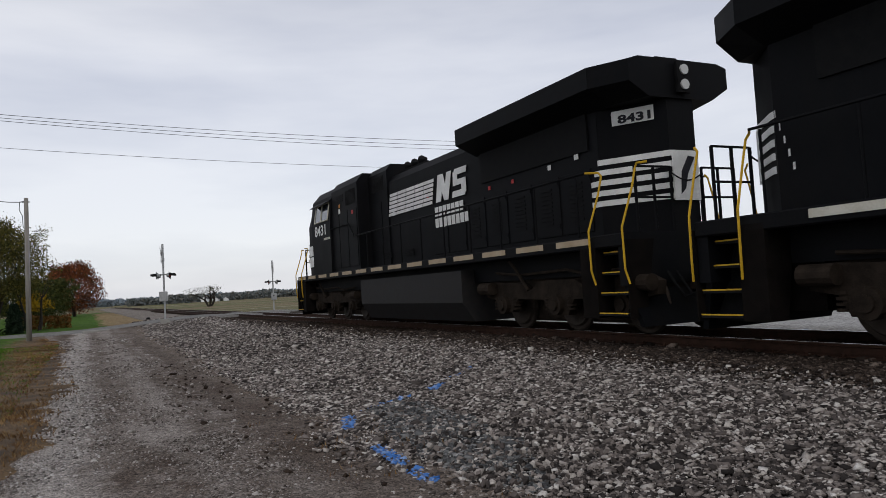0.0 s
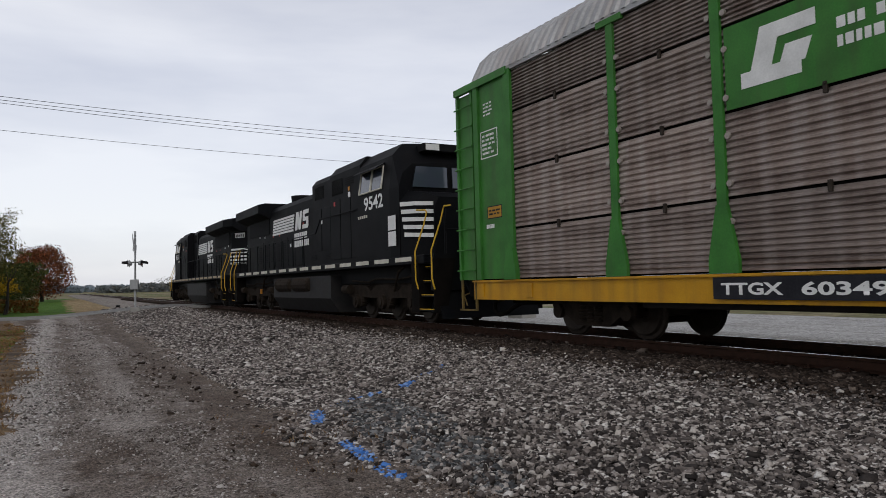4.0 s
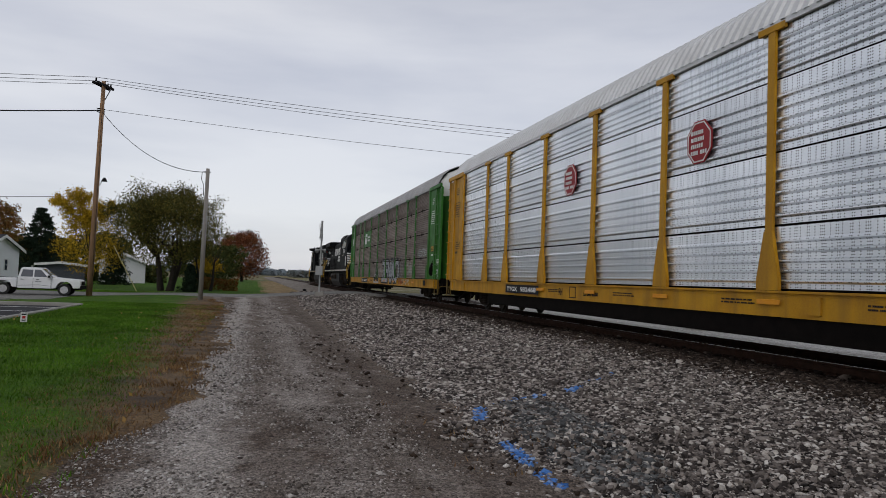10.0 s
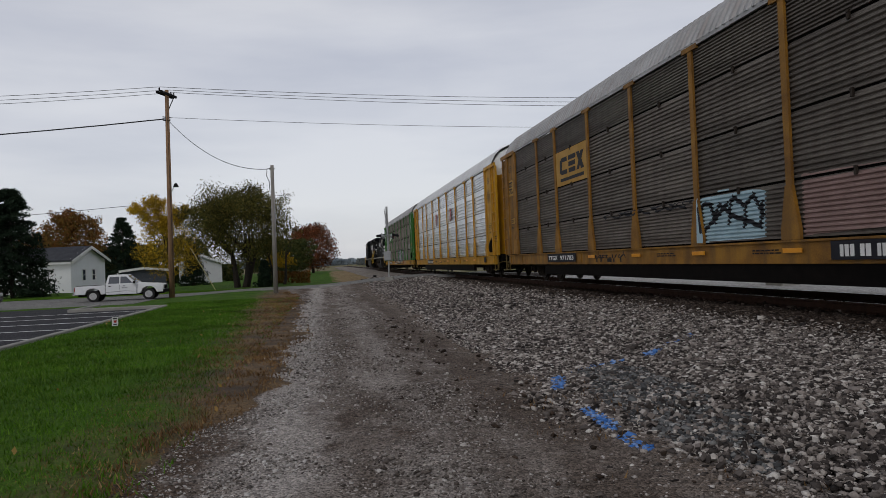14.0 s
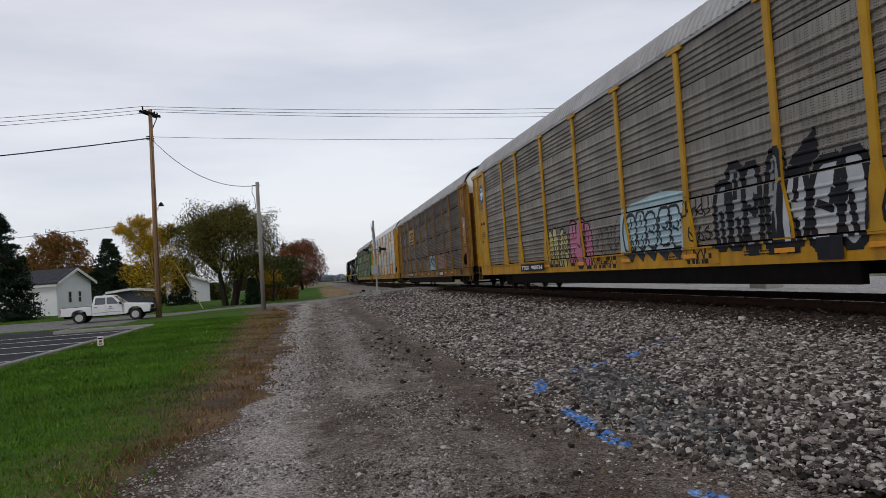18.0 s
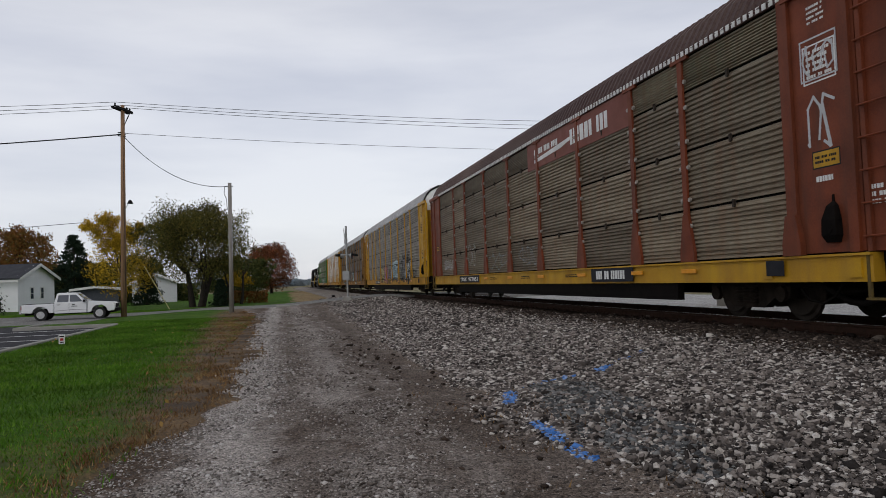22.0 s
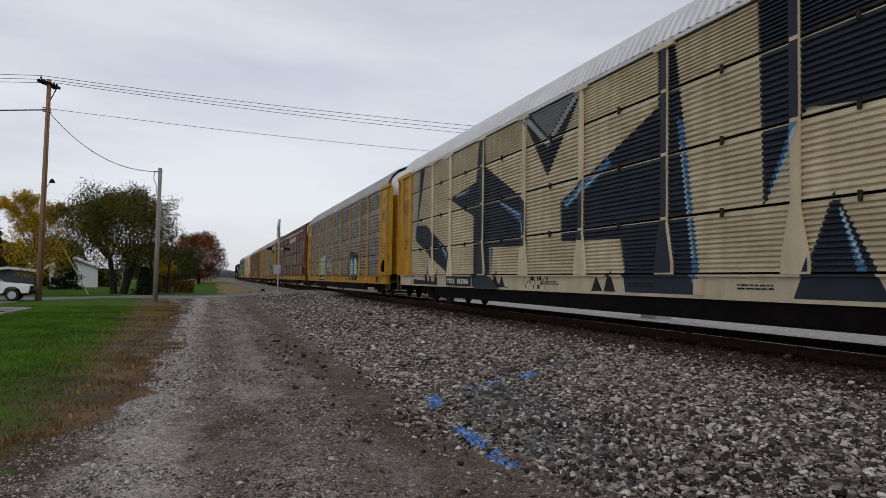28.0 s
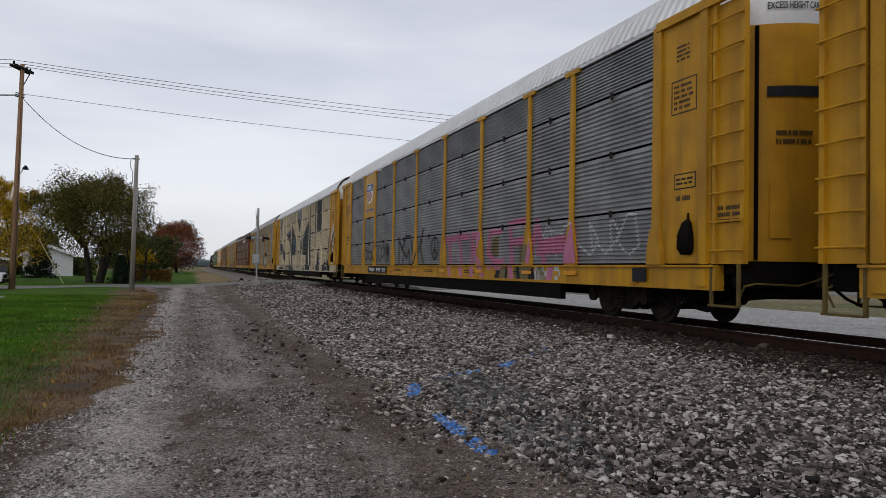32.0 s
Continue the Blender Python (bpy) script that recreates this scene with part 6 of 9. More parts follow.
            for j in range(4):
                bm = B()
                y0, y1 = sorted((Ye(0.57), Ye(1.29)))
                x0, x1 = sorted((sx * (1.54 - j * 0.06), sx * (1.28 - j * 0.06)))
                box(bm, x0, x1, y0, y1, 0.36 + j * 0.34, 0.40 + j * 0.34)
                x0, x1 = sorted((sx * (1.542 - j * 0.06), sx * (1.52 - j * 0.06)))
                part("step", bm, M_LOCO_DARK, st)
                bm = B()
                box(bm, x0, x1, y0, y1, 0.395 + j * 0.34, 0.415 + j * 0.34)
                part("step_edge", bm, M_HANDRAIL_Y, st, "yellow step edge")
            for a, q in ((0.47, -0.16), (1.33, 0.22)):
                bm = B()
                pipe(bm, [(sx * 1.54, Ye(a), 0.88), (sx * 1.585, Ye(a + 0.04), 1.12), (sx * 1.585, Ye(a + 0.05), 1.80), (sx * 1.36, Ye(a), 2.45), (sx * 1.27, Ye(a), 2.76), (sx * 1.27, Ye(a + q * 0.3), 2.83), (sx * (1.15 if a < 1 else 1.45), Ye(a + q), 2.84)], 0.019)
                part("end_handrail", bm, M_HANDRAIL_Y, lo, "yellow tubular handrail")
        bm = B()
        for x in (-1.15, -0.75, -0.36, 0.36, 0.75, 1.15):
            rod(bm, (x, Ye(0.62), 1.72), (x, Ye(0.62), 2.82), 0.03, 6)
        for z in (2.3, 2.82):
            pipe(bm, [(-1.15, Ye(0.62), z), (-0.36, Ye(0.62), z)], 0.02)
            pipe(bm, [(1.15, Ye(0.62), z), (0.36, Ye(0.62), z)], 0.02)
        part("end_railing", bm, M_LOCO, lo)
        bm = B()
        pipe(bm, [(-0.36 + 0.09 * i, Ye(0.60), 2.72 - 0.13 * math.sin(math.pi * i / 8)) for i in range(9)], 0.014)
        part("safety_chain", bm, M_LOCO_DARK, lo)
        bm = B()
        y0, y1 = sorted((Ye(0.55), Ye(0.75)))
        box(bm, -1.5, 1.5, y0, y1, 0.85, 1.72)
        loft(bm, [[(-1.45, Ye(0.62), 0.85), (1.45, Ye(0.62), 0.85), (1.35, Ye(0.40), 0.18), (-1.35, Ye(0.40), 0.18)], [(-1.45, Ye(0.72), 0.85), (1.45, Ye(0.72), 0.85), (1.35, Ye(0.50), 0.18), (-1.35, Ye(0.50), 0.18)]])
        part("pilot", bm, M_LOCO, lo)
        bm = B()
        y0, y1 = sorted((Ye(-0.05), Ye(0.6)))
        box(bm, -0.13, 0.13, y0, y1, 0.72, 0.98)
        y0, y1 = sorted((Ye(-0.1), Ye(0.2)))
        box(bm, -0.22, 0.22, y0, y1, 0.68, 1.02)
        part("coupler", bm, M_TRUCK, lo)
        for x in (-0.7, -0.5, 0.5, 0.7):
            bm = B()
            pipe(bm, [(x, Ye(0.5), 1.05), (x, Ye(0.35), 0.85), (x * 0.9, Ye(0.2), 0.62), (x * 0.8, Ye(0.0), 0.7)], 0.022)
            part("air_hose", bm, M_LOCO_DARK, lo)
    # side walkway railing: one long rail and its posts
    for sx in (-1, 1):
        bm = B()
        pipe(bm, [(sx * 1.46, Y(1.55 + re), 2.84), (sx * 1.50, Y(hood_end + 1.8), 2.80), (sx * 1.50, Y(hood_end + 2.3), 3.25), (sx * 1.50, Y(max(16.9, hood_end + 3)), 3.25)], 0.022)
        rl = part("side_handrail", bm, M_LOCO, lo)
        for i in range(9):
            bm = B()
            d = 1.75 + re + i * 1.33
            if d > hood_end + 1.8:
                continue
            rod(bm, (sx * 1.50, Y(d), 1.72), (sx * 1.50, Y(d), 2.80), 0.02, 6)
            part("stanchion", bm, M_LOCO, rl)
    return lo


LOCOS = [loco("grimy black diesel locomotive with white stripes, cab leading", "8431", M_TRIM_B, False, False, (12.75, 5.05), 12.75, 0.0, 1.0, 7.2),
         loco("black diesel locomotive with round air tanks, running cab last", "9542", M_TRIM, True, True, (12.6, 5.6), 11.2, -1.5, -0.75, 5.2)]

# ---- ground: height of the land ----
ROAD_Y0, ROAD_Y1 = 46.0, 52.8


def smooth01(a, b, v):
    k = min(1.0, max(0.0, (v - a) / (b - a)))
    return k * k * (3 - 2 * k)


def land(x, y):
    """Height of drive, verge and ballast across the track at (x, y)."""
    if x < -6.7:
        z = -0.66
    elif x < -1.9:
        z = -0.66 + 0.29 * ((x + 6.7) / 4.8) ** 0.9
    elif x < 2.1:
        z = -0.37
    elif x < 4.6:
        z = -0.37 - 0.23 * (x - 2.1) / 2.5
    else:
        z = -0.60
    k = smooth01(ROAD_Y0 - 8, ROAD_Y0, y) * (1 - smooth01(ROAD_Y1, ROAD_Y1 + 8, y))
    zr = -0.60 + 0.45 * smooth01(-11, -2.0, x) * (1 - smooth01(2.2, 10, x))
    if abs(x) < 2.3:
        zr = z
    return z + (zr - z) * k


def sheet(name, x0, x1, y0, y1, step, zf, material, label, category, jitter=0.0, thick=0.25):
    """A gridded ground sheet with a skirt."""
    nx, ny = max(2, int((x1 - x0) / step)), max(2, int((y1 - y0) / step))
    vs, fs = [], []
    for j in range(ny + 1):
        for i in range(nx + 1):
            x, y = x0 + (x1 - x0) * i / nx, y0 + (y1 - y0) * j / ny
            e = jitter * (noise.noise((x * 0.9, y * 0.9, 3.1)) * 0.7 + noise.noise((x * 3.3, y * 3.3, 7.7)) * 0.3)
            vs.append((x, y, zf(x, y) + e))
    for j in range(ny):
        for i in range(nx):
            a = j * (nx + 1) + i
            fs.append((a, a + 1, a + nx + 2, a + nx + 1))
    rim = [i for i in range(nx + 1)] + [j * (nx + 1) + nx for j in range(1, ny + 1)] + [ny * (nx + 1) + i for i in range(nx - 1, -1, -1)] + [j * (nx + 1) for j in range(ny - 1, 0, -1)]
    base = len(vs)
    for i in rim:
        vs.append((vs[i][0], vs[i][1], vs[i][2] - thick))
    for k in range(len(rim)):
        a, b = k, (k + 1) % len(rim)
        fs.append((rim[a], base + a, base + b, rim[b]))
    me = bpy.data.meshes.new(name)
    me.from_pydata(vs, [], fs)
    me.polygons.foreach_set("use_smooth", [True] * len(me.polygons))
    me.materials.append(material)
    return tagged(new(name, me), label, category, kind="structure")


def ground_mat(name, layers, bump_scale=40.0, bump=0.6, rough=0.95, bands=(), grain=(0.45, 1.5)):
    """Layers of (colour, noise scale, low, high, stretch): each is laid over the last where its noise is high; fine stones give the bump."""
    m = bpy.data.materials.new(name)
    m.use_nodes = True
    n, l = m.node_tree.nodes, m.node_tree.links
    p = n["Principled BSDF"]
    co = n.new("ShaderNodeTexCoord")
    col = None
    for color, scale, lo, hi, stretch in layers:
        if col is None:
            rgb = n.new("ShaderNodeRGB")
            rgb.outputs[0].default_value = (*color, 1)
            col = rgb.outputs[0]
            continue
        mp = n.new("ShaderNodeMapping")
        mp.inputs["Scale"].default_value = stretch
        l.new(co.outputs["Object"], mp.inputs["Vector"])
        t = n.new("ShaderNodeTexNoise")
        t.inputs["Scale"].default_value, t.inputs["Detail"].default_value, t.inputs["Roughness"].default_value = scale, 6, 0.62
        l.new(mp.outputs[0], t.inputs["Vector"])
        r = n.new("ShaderNodeMapRange")
        r.inputs["From Min"].default_value, r.inputs["From Max"].default_value = lo, hi
        l.new(t.outputs[0], r.inputs["Value"])
        mx = n.new("ShaderNodeMixRGB")
        mx.inputs["Color2"].default_value = (*color, 1)
        l.new(r.outputs[0], mx.inputs["Fac"])
        l.new(col, mx.inputs["Color1"])
        col = mx.outputs[0]
    for color, middle, half, wobble, amount in bands:
        sx = n.new("ShaderNodeSeparateXYZ")
        l.new(co.outputs["Object"], sx.inputs[0])
        tw = n.new("ShaderNodeTexNoise")
        tw.inputs["Scale"].default_value, tw.inputs["Detail"].default_value, tw.inputs["Roughness"].default_value = 0.55, 7, 0.72
        l.new(co.outputs["Object"], tw.inputs["Vector"])
        ma = n.new("ShaderNodeMath")
        ma.operation = "MULTIPLY_ADD"
        ma.inputs[1].default_value = wobble
        l.new(tw.outputs[0], ma.inputs[0])
        l.new(sx.outputs["X"], ma.inputs[2])
        mr = n.new("ShaderNodeMath")
        mr.operation = "SUBTRACT"
        mr.inputs[1].default_value = middle + wobble / 2
        l.new(ma.outputs[0], mr.inputs[0])
        ab = n.new("ShaderNodeMath")
        ab.operation = "ABSOLUTE"
        l.new(mr.outputs[0], ab.inputs[0])
        r = n.new("ShaderNodeMapRange")
        r.inputs["From Min"].default_value, r.inputs["From Max"].default_value = half, half * 0.25
        r.inputs["To Max"].default_value = amount
        l.new(ab.outputs[0], r.inputs["Value"])
        mx = n.new("ShaderNodeMixRGB")
        mx.inputs["Color2"].default_value = (*color, 1)
        l.new(r.outputs[0], mx.inputs["Fac"])
        l.new(col, mx.inputs["Color1"])
        col = mx.outputs[0]
    v = n.new("ShaderNodeTexVoronoi")
    v.inputs["Scale"].default_value = bump_scale
    l.new(co.outputs["Object"], v.inputs["Vector"])
    vr = n.new("ShaderNodeMapRange")
    vr.inputs["To Min"].default_value, vr.inputs["To Max"].default_value = grain
    l.new(v.outputs["Color"], vr.inputs["Value"])
    mv = n.new("ShaderNodeMixRGB")
    mv.blend_type = "MULTIPLY"
    mv.inputs["Fac"].default_value = 0.8
    l.new(col, mv.inputs["Color1"])
    l.new(vr.outputs[0], mv.inputs["Color2"])
    v2 = n.new("ShaderNodeTexVoronoi")
    v2.inputs["Scale"].default_value = bump_scale * 0.36
    l.new(co.outputs["Object"], v2.inputs["Vector"])
    vr2 = n.new("ShaderNodeMapRange")
    vr2.inputs["To Min"].default_value, vr2.inputs["To Max"].default_value = 0.68, 1.3
    l.new(v2.outputs["Color"], vr2.inputs["Value"])
    mv2 = n.new("ShaderNodeMixRGB")
    mv2.blend_type = "MULTIPLY"
    mv2.inputs["Fac"].default_value = 0.9
    l.new(mv.outputs[0], mv2.inputs["Color1"])
    l.new(vr2.outputs[0], mv2.inputs["Color2"])
    l.new(mv2.outputs[0], p.inputs["Base Color"])
    bp = n.new("ShaderNodeBump")
    bp.inputs["Strength"].default_value, bp.inputs["Distance"].default_value, bp.invert = bump, 0.02, True
    l.new(v.outputs["Distance"], bp.inputs["Height"])
    l.new(bp.outputs[0], p.inputs["Normal"])
    p.inputs["Roughness"].default_value = rough
    p.inputs["Specular IOR Level"].default_value = 0.08
    return m


ONE = (1, 1, 1)
LONG = (1, 0.16, 1)
M_FIELD = ground_mat("field", [((0.21, 0.165, 0.10), 0, 0, 0, ONE), ((0.11, 0.125, 0.045), 0.03, 0.46, 0.56, (0.5, 1.2, 1)), ((0.30, 0.26, 0.19), 0.05, 0.56, 0.64, (0.3, 1.5, 1)), ((0.09, 0.08, 0.04), 0.4, 0.55, 0.8, ONE)], 6.0, 0.3)
def lawn_mat(name):
    return ground_mat(name, [((0.046, 0.105, 0.010), 0, 0, 0, ONE), ((0.08, 0.15, 0.017), 0.8, 0.42, 0.66, ONE), ((0.035, 0.075, 0.012), 1.9, 0.55, 0.72, ONE), ((0.12, 0.10, 0.03), 0.35, 0.62, 0.74, ONE)], 60, 0.5)


M_LAWN, M_FAR_GRASS = lawn_mat("lawn"), lawn_mat("far_grass")


def edge_blend(m, x0, x1, wobble):
    """Let dry grass take over the lawn towards the drive, along a ragged line."""
    n, l = m.node_tree.nodes, m.node_tree.links
    out = [q for q in n if q.type == "OUTPUT_MATERIAL"][0]
    green = n["Principled BSDF"]
    dry = n.new("ShaderNodeBsdfPrincipled")
    dry.inputs["Roughness"].default_value = 0.95
    co = n.new("ShaderNodeTexCoord")
    tn = n.new("ShaderNodeTexNoise")
    tn.inputs["Scale"].default_value, tn.inputs["Detail"].default_value = 1.6, 5
    l.new(co.outputs["Object"], tn.inputs["Vector"])
    rp = n.new("ShaderNodeValToRGB")
    rp.color_ramp.elements[0].position, rp.color_ramp.elements[0].color = 0.35, (0.06, 0.037, 0.019, 1)
    rp.color_ramp.elements[1].position, rp.color_ramp.elements[1].color = 0.68, (0.20, 0.123, 0.054, 1)
    l.new(tn.outputs[0], rp.inputs[0])
    tf = n.new("ShaderNodeTexNoise")
    tf.inputs["Scale"].default_value, tf.inputs["Detail"].default_value, tf.inputs["Roughness"].default_value = 26.0, 5, 0.7
    l.new(co.outputs["Object"], tf.inputs["Vector"])
    rf = n.new("ShaderNodeMapRange")
    rf.inputs["From Min"].default_value, rf.inputs["From Max"].default_value = 0.32, 0.7
    rf.inputs["To Min"].default_value, rf.inputs["To Max"].default_value = 0.25, 1.5
    l.new(tf.outputs[0], rf.inputs["Value"])
    mf = n.new("ShaderNodeMixRGB")
    mf.blend_type, mf.inputs["Fac"].default_value = "MULTIPLY", 1.0
    l.new(rp.outputs[0], mf.inputs["Color1"])
    l.new(rf.outputs[0], mf.inputs["Color2"])
    l.new(mf.outputs[0], dry.inputs["Base Color"])
    bd = n.new("ShaderNodeBump")
    bd.inputs["Strength"].default_value, bd.inputs["Distance"].default_value = 0.8, 0.02
    l.new(tf.outputs[0], bd.inputs["Height"])
    l.new(bd.outputs[0], dry.inputs["Normal"])
    sx = n.new("ShaderNodeSeparateXYZ")
    l.new(co.outputs["Object"], sx.inputs[0])
    tw = n.new("ShaderNodeTexNoise")
    tw.inputs["Scale"].default_value, tw.inputs["Detail"].default_value, tw.inputs["Roughness"].default_value = 0.7, 6, 0.7
    l.new(co.outputs["Object"], tw.inputs["Vector"])
    ma = n.new("ShaderNodeMath")
    ma.operation = "MULTIPLY_ADD"
    ma.inputs[1].default_value = wobble
    l.new(tw.outputs[0], ma.inputs[0])
    out_x = n.new("ShaderNodeMapRange")
    out_x.inputs["From Min"].default_value, out_x.inputs["From Max"].default_value = 12.0, 32.0
    out_x.inputs["To Max"].default_value = 1.45
    l.new(sx.outputs["Y"], out_x.inputs["Value"])
    far = n.new("ShaderNodeMath")
    l.new(sx.outputs["X"], far.inputs[0])
    l.new(out_x.outputs[0], far.inputs[1])
    l.new(far.outputs[0], ma.inputs[2])
    mr = n.new("ShaderNodeMapRange")
    mr.inputs["From Min"].default_value, mr.inputs["From Max"].default_value = x0 + wobble / 2, x1 + wobble / 2
    l.new(ma.outputs[0], mr.inputs["Value"])
    mix = n.new("ShaderNodeMixShader")
    l.new(mr.outputs[0], mix.inputs[0])
    l.new(green.outputs[0], mix.inputs[1])
    l.new(dry.outputs[0], mix.inputs[2])
    l.new(mix.outputs[0], out.inputs["Surface"])


edge_blend(M_LAWN, -11.55, -10.6, 2.8)
M_DRIVE = ground_mat("gravel_drive", [((0.25, 0.216, 0.191), 0, 0, 0, ONE), ((0.33, 0.292, 0.265), 0.9, 0.45, 0.66, LONG), ((0.125, 0.096, 0.078), 0.8, 0.52, 0.66, (1, 0.3, 1)), ((0.40, 0.36, 0.33), 2.6, 0.54, 0.70, ONE), ((0.088, 0.066, 0.052), 3.6, 0.57, 0.70, (1, 0.6, 1)), ((0.07, 0.052, 0.041), 9.0, 0.62, 0.74, ONE)], 62, 1.0, bands=(((0.45, 0.41, 0.378), -9.70, 0.46, 1.6, 0.8), ((0.34, 0.304, 0.277), -8.35, 0.34, 1.8, 0.5), ((0.145, 0.115, 0.095), -9.05, 0.30, 1.8, 0.55), ((0.13, 0.103, 0.085), -8.0, 0.2, 1.4, 0.5), ((0.105, 0.078, 0.061), -7.30, 0.62, 2.4, 0.70), ((0.15, 0.112, 0.085), -6.75, 0.34, 1.2, 0.6), ((0.10, 0.070, 0.050), -10.45, 0.46, 2.4, 0.8)), grain=(0.12, 2.0))
# near bed is coloured dark to stand for shade in gaps between stones
M_BED_SHADED = ground_mat("ballast_bed", [((0.030, 0.024, 0.020), 0, 0, 0, ONE), ((0.055, 0.045, 0.038), 1.2, 0.45, 0.7, ONE), ((0.10, 0.084, 0.073), 5.0, 0.5, 0.7, ONE)], 30, 1.0, grain=(0.2, 1.8))
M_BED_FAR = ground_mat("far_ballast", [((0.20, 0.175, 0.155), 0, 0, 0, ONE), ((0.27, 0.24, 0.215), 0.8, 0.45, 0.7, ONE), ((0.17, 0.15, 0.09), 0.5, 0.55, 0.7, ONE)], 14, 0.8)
M_FARROAD = ground_mat("far_gravel_road", [((0.37, 0.362, 0.35), 0, 0, 0, ONE), ((0.46, 0.45, 0.44), 0.8, 0.45, 0.7, ONE), ((0.29, 0.28, 0.26), 0.35, 0.55, 0.7, (3, 0.3, 1))], 30, 0.4)
M_ROAD = ground_mat("road", [((0.20, 0.195, 0.185), 0, 0, 0, ONE), ((0.25, 0.245, 0.235), 0.6, 0.45, 0.7, ONE), ((0.14, 0.135, 0.13), 1.5, 0.58, 0.7, ONE)], 80, 0.3)
M_LOT = ground_mat("lot", [((0.045, 0.045, 0.05), 0, 0, 0, ONE), ((0.06, 0.06, 0.064), 0.8, 0.45, 0.7, ONE)], 80, 0.3)
M_KERB = mat("kerb_concrete", (0.34, 0.33, 0.30), (0.25, 0.24, 0.22), 0.9, scale=2, fine=50, bump=0.3)

bm = B()
box(bm, -2200, 2200, -400, 2600, -3.0, -0.78)
solid("ground", bm, M_FIELD, "flat farm ground with grass and stubble", "ground", kind="structure")


def drive_edge(y):
    return -10.55 + 0.74 * smooth01(5.0, 11, y) - 0.42 * smooth01(14, 26, y) - 0.9 * smooth01(30, 43, y) + 0.12 * math.sin(y * 0.9)


sheet("gravel_drive", -11.6, -6.2, -25, 46.4, 0.3, lambda x, y: land(x, y) + 0.03 * math.exp(-((x + 8.35) / 0.5) ** 2) - 0.02, M_DRIVE, "grey-brown gravel drive with worn wheel tracks", "drive", 0.035)
sheet("lawn", -60, -8.8, -25, 46.3, 0.45, lambda x, y: -0.60 - 0.16 * smooth01(-0.35, 0.4, x - drive_edge(y) + 0.55 * noise.noise((x * 1.7, y * 1.7, 6))) - 0.02 * smooth01(-12.5, -10.5, x) - (0.24 if (x < -15.6 and y < 31.1) or (x < -19.4 and y < 35.2) else 0) - 0.16 * smooth01(33, 40, y) * smooth01(-14, -19, x), M_LAWN, "mown green lawn with a dry brown edge along the drive", "lawn", 0.02)
BED = sheet("ballast_bed", -6.9, 4.7, -40, 45.5, 0.25, lambda x, y: land(x, y) - 0.035 - 0.05 * smooth01(-6.55, -6.9, x), M_BED_SHADED, "bed of crushed stone, coloured dark as shade between the loose stones", "ballast", 0.05)
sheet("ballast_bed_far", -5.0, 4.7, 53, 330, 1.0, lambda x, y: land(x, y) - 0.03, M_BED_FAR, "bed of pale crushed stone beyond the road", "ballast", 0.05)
sheet("road", -90, 90, ROAD_Y0, ROAD_Y1, 0.9, lambda x, y: (-0.60 - 0.15 * smooth01(-13, -19, x) + 0.47 * smooth01(-11, -2.0, x) * (1 - smooth01(2.2, 10, x))) if not 0.60 < abs(x) < 0.91 else -0.165, M_ROAD, "pale worn asphalt road over the level crossing", "road", 0.0)
sheet("far_gravel_road", 5.2, 13.5, -60, 46, 1.0, lambda x, y: -0.56, M_FARROAD, "pale gravel road beyond the track", "road", 0.02)
sheet("grass_beyond_road", -60, -4.9, 52.8, 170, 2.0, lambda x, y: -0.64, M_FAR_GRASS, "green grass beyond the road", "grass", 0.05)

M_BANK = ground_mat("dry_bank", [((0.24, 0.17, 0.09), 0, 0, 0, ONE), ((0.32, 0.25, 0.15), 0.8, 0.45, 0.7, ONE), ((0.10, 0.12, 0.03), 0.6, 0.56, 0.72, ONE)], 30, 0.6)
sheet("dry_grass_bank", -8.6, -4.7, 58, 150, 0.6, lambda x, y: -0.66 + 0.14 * math.exp(-((x + 6.3) / 1.3) ** 2), M_BANK, "tan dry grass bank beside the far track", "grass", 0.08)

# parking lot with lines and kerb
bm = B()
box(bm, -60, -15.88, -25, 30.9, -0.84, -0.66)
box(bm, -60, -19.5, 30.9, 34.9, -0.84, -0.66)
solid("parking_lot", bm, M_LOT, "dark asphalt parking lot", "parking lot", kind="structure")
for i in range(9):
    y = 29.6 - i * 2.75
    bm = B()
    box(bm, -21.8, -16.3, y - 0.05, y + 0.05, -0.66, -0.656)
    solid("lot_line", bm, M_WHITE, "white painted parking line on asphalt", "marking", group="lines of the parking lot", kind="structure")
bm = B()
bbox(bm, -15.88, -15.71, -25, 30.9, -0.8, -0.55, 0.02)
bbox(bm, -19.5, -15.71, 30.9, 31.1, -0.8, -0.53, 0.02)
bbox(bm, -19.6, -19.42, 31.1, 34.9, -0.8, -0.55, 0.02)
solid("kerb", bm, M_KERB, "pale concrete kerb round the parking lot", "kerb", kind="structure")
bm = B()
box(bm, -60, -19.0, 34.9, 46.02, -0.9, -0.742)
solid("lot_apron", bm, M_ROAD, "grey asphalt apron between lot and road", "apron", kind="structure")

# ---- poles, wires and signals ----
M_POLE = mat("pole_wood", (0.32, 0.19, 0.105), (0.20, 0.125, 0.075), 0.85, scale=3, fine=30, stretch=(4, 4, 0.3), bump=0.4)
M_POLE_G = mat("pole_weathered", (0.30, 0.28, 0.25), (0.20, 0.185, 0.165), 0.85, scale=3, fine=30, stretch=(4, 4, 0.3), bump=0.4)
M_GALV = mat("galvanised", (0.45, 0.46, 0.46), (0.34, 0.35, 0.35), 0.5, 0.5, bump=0.03)
M_WIRE = mat("wire_black", (0.02, 0.02, 0.022), (0.03, 0.03, 0.03), 0.7, bump=0)
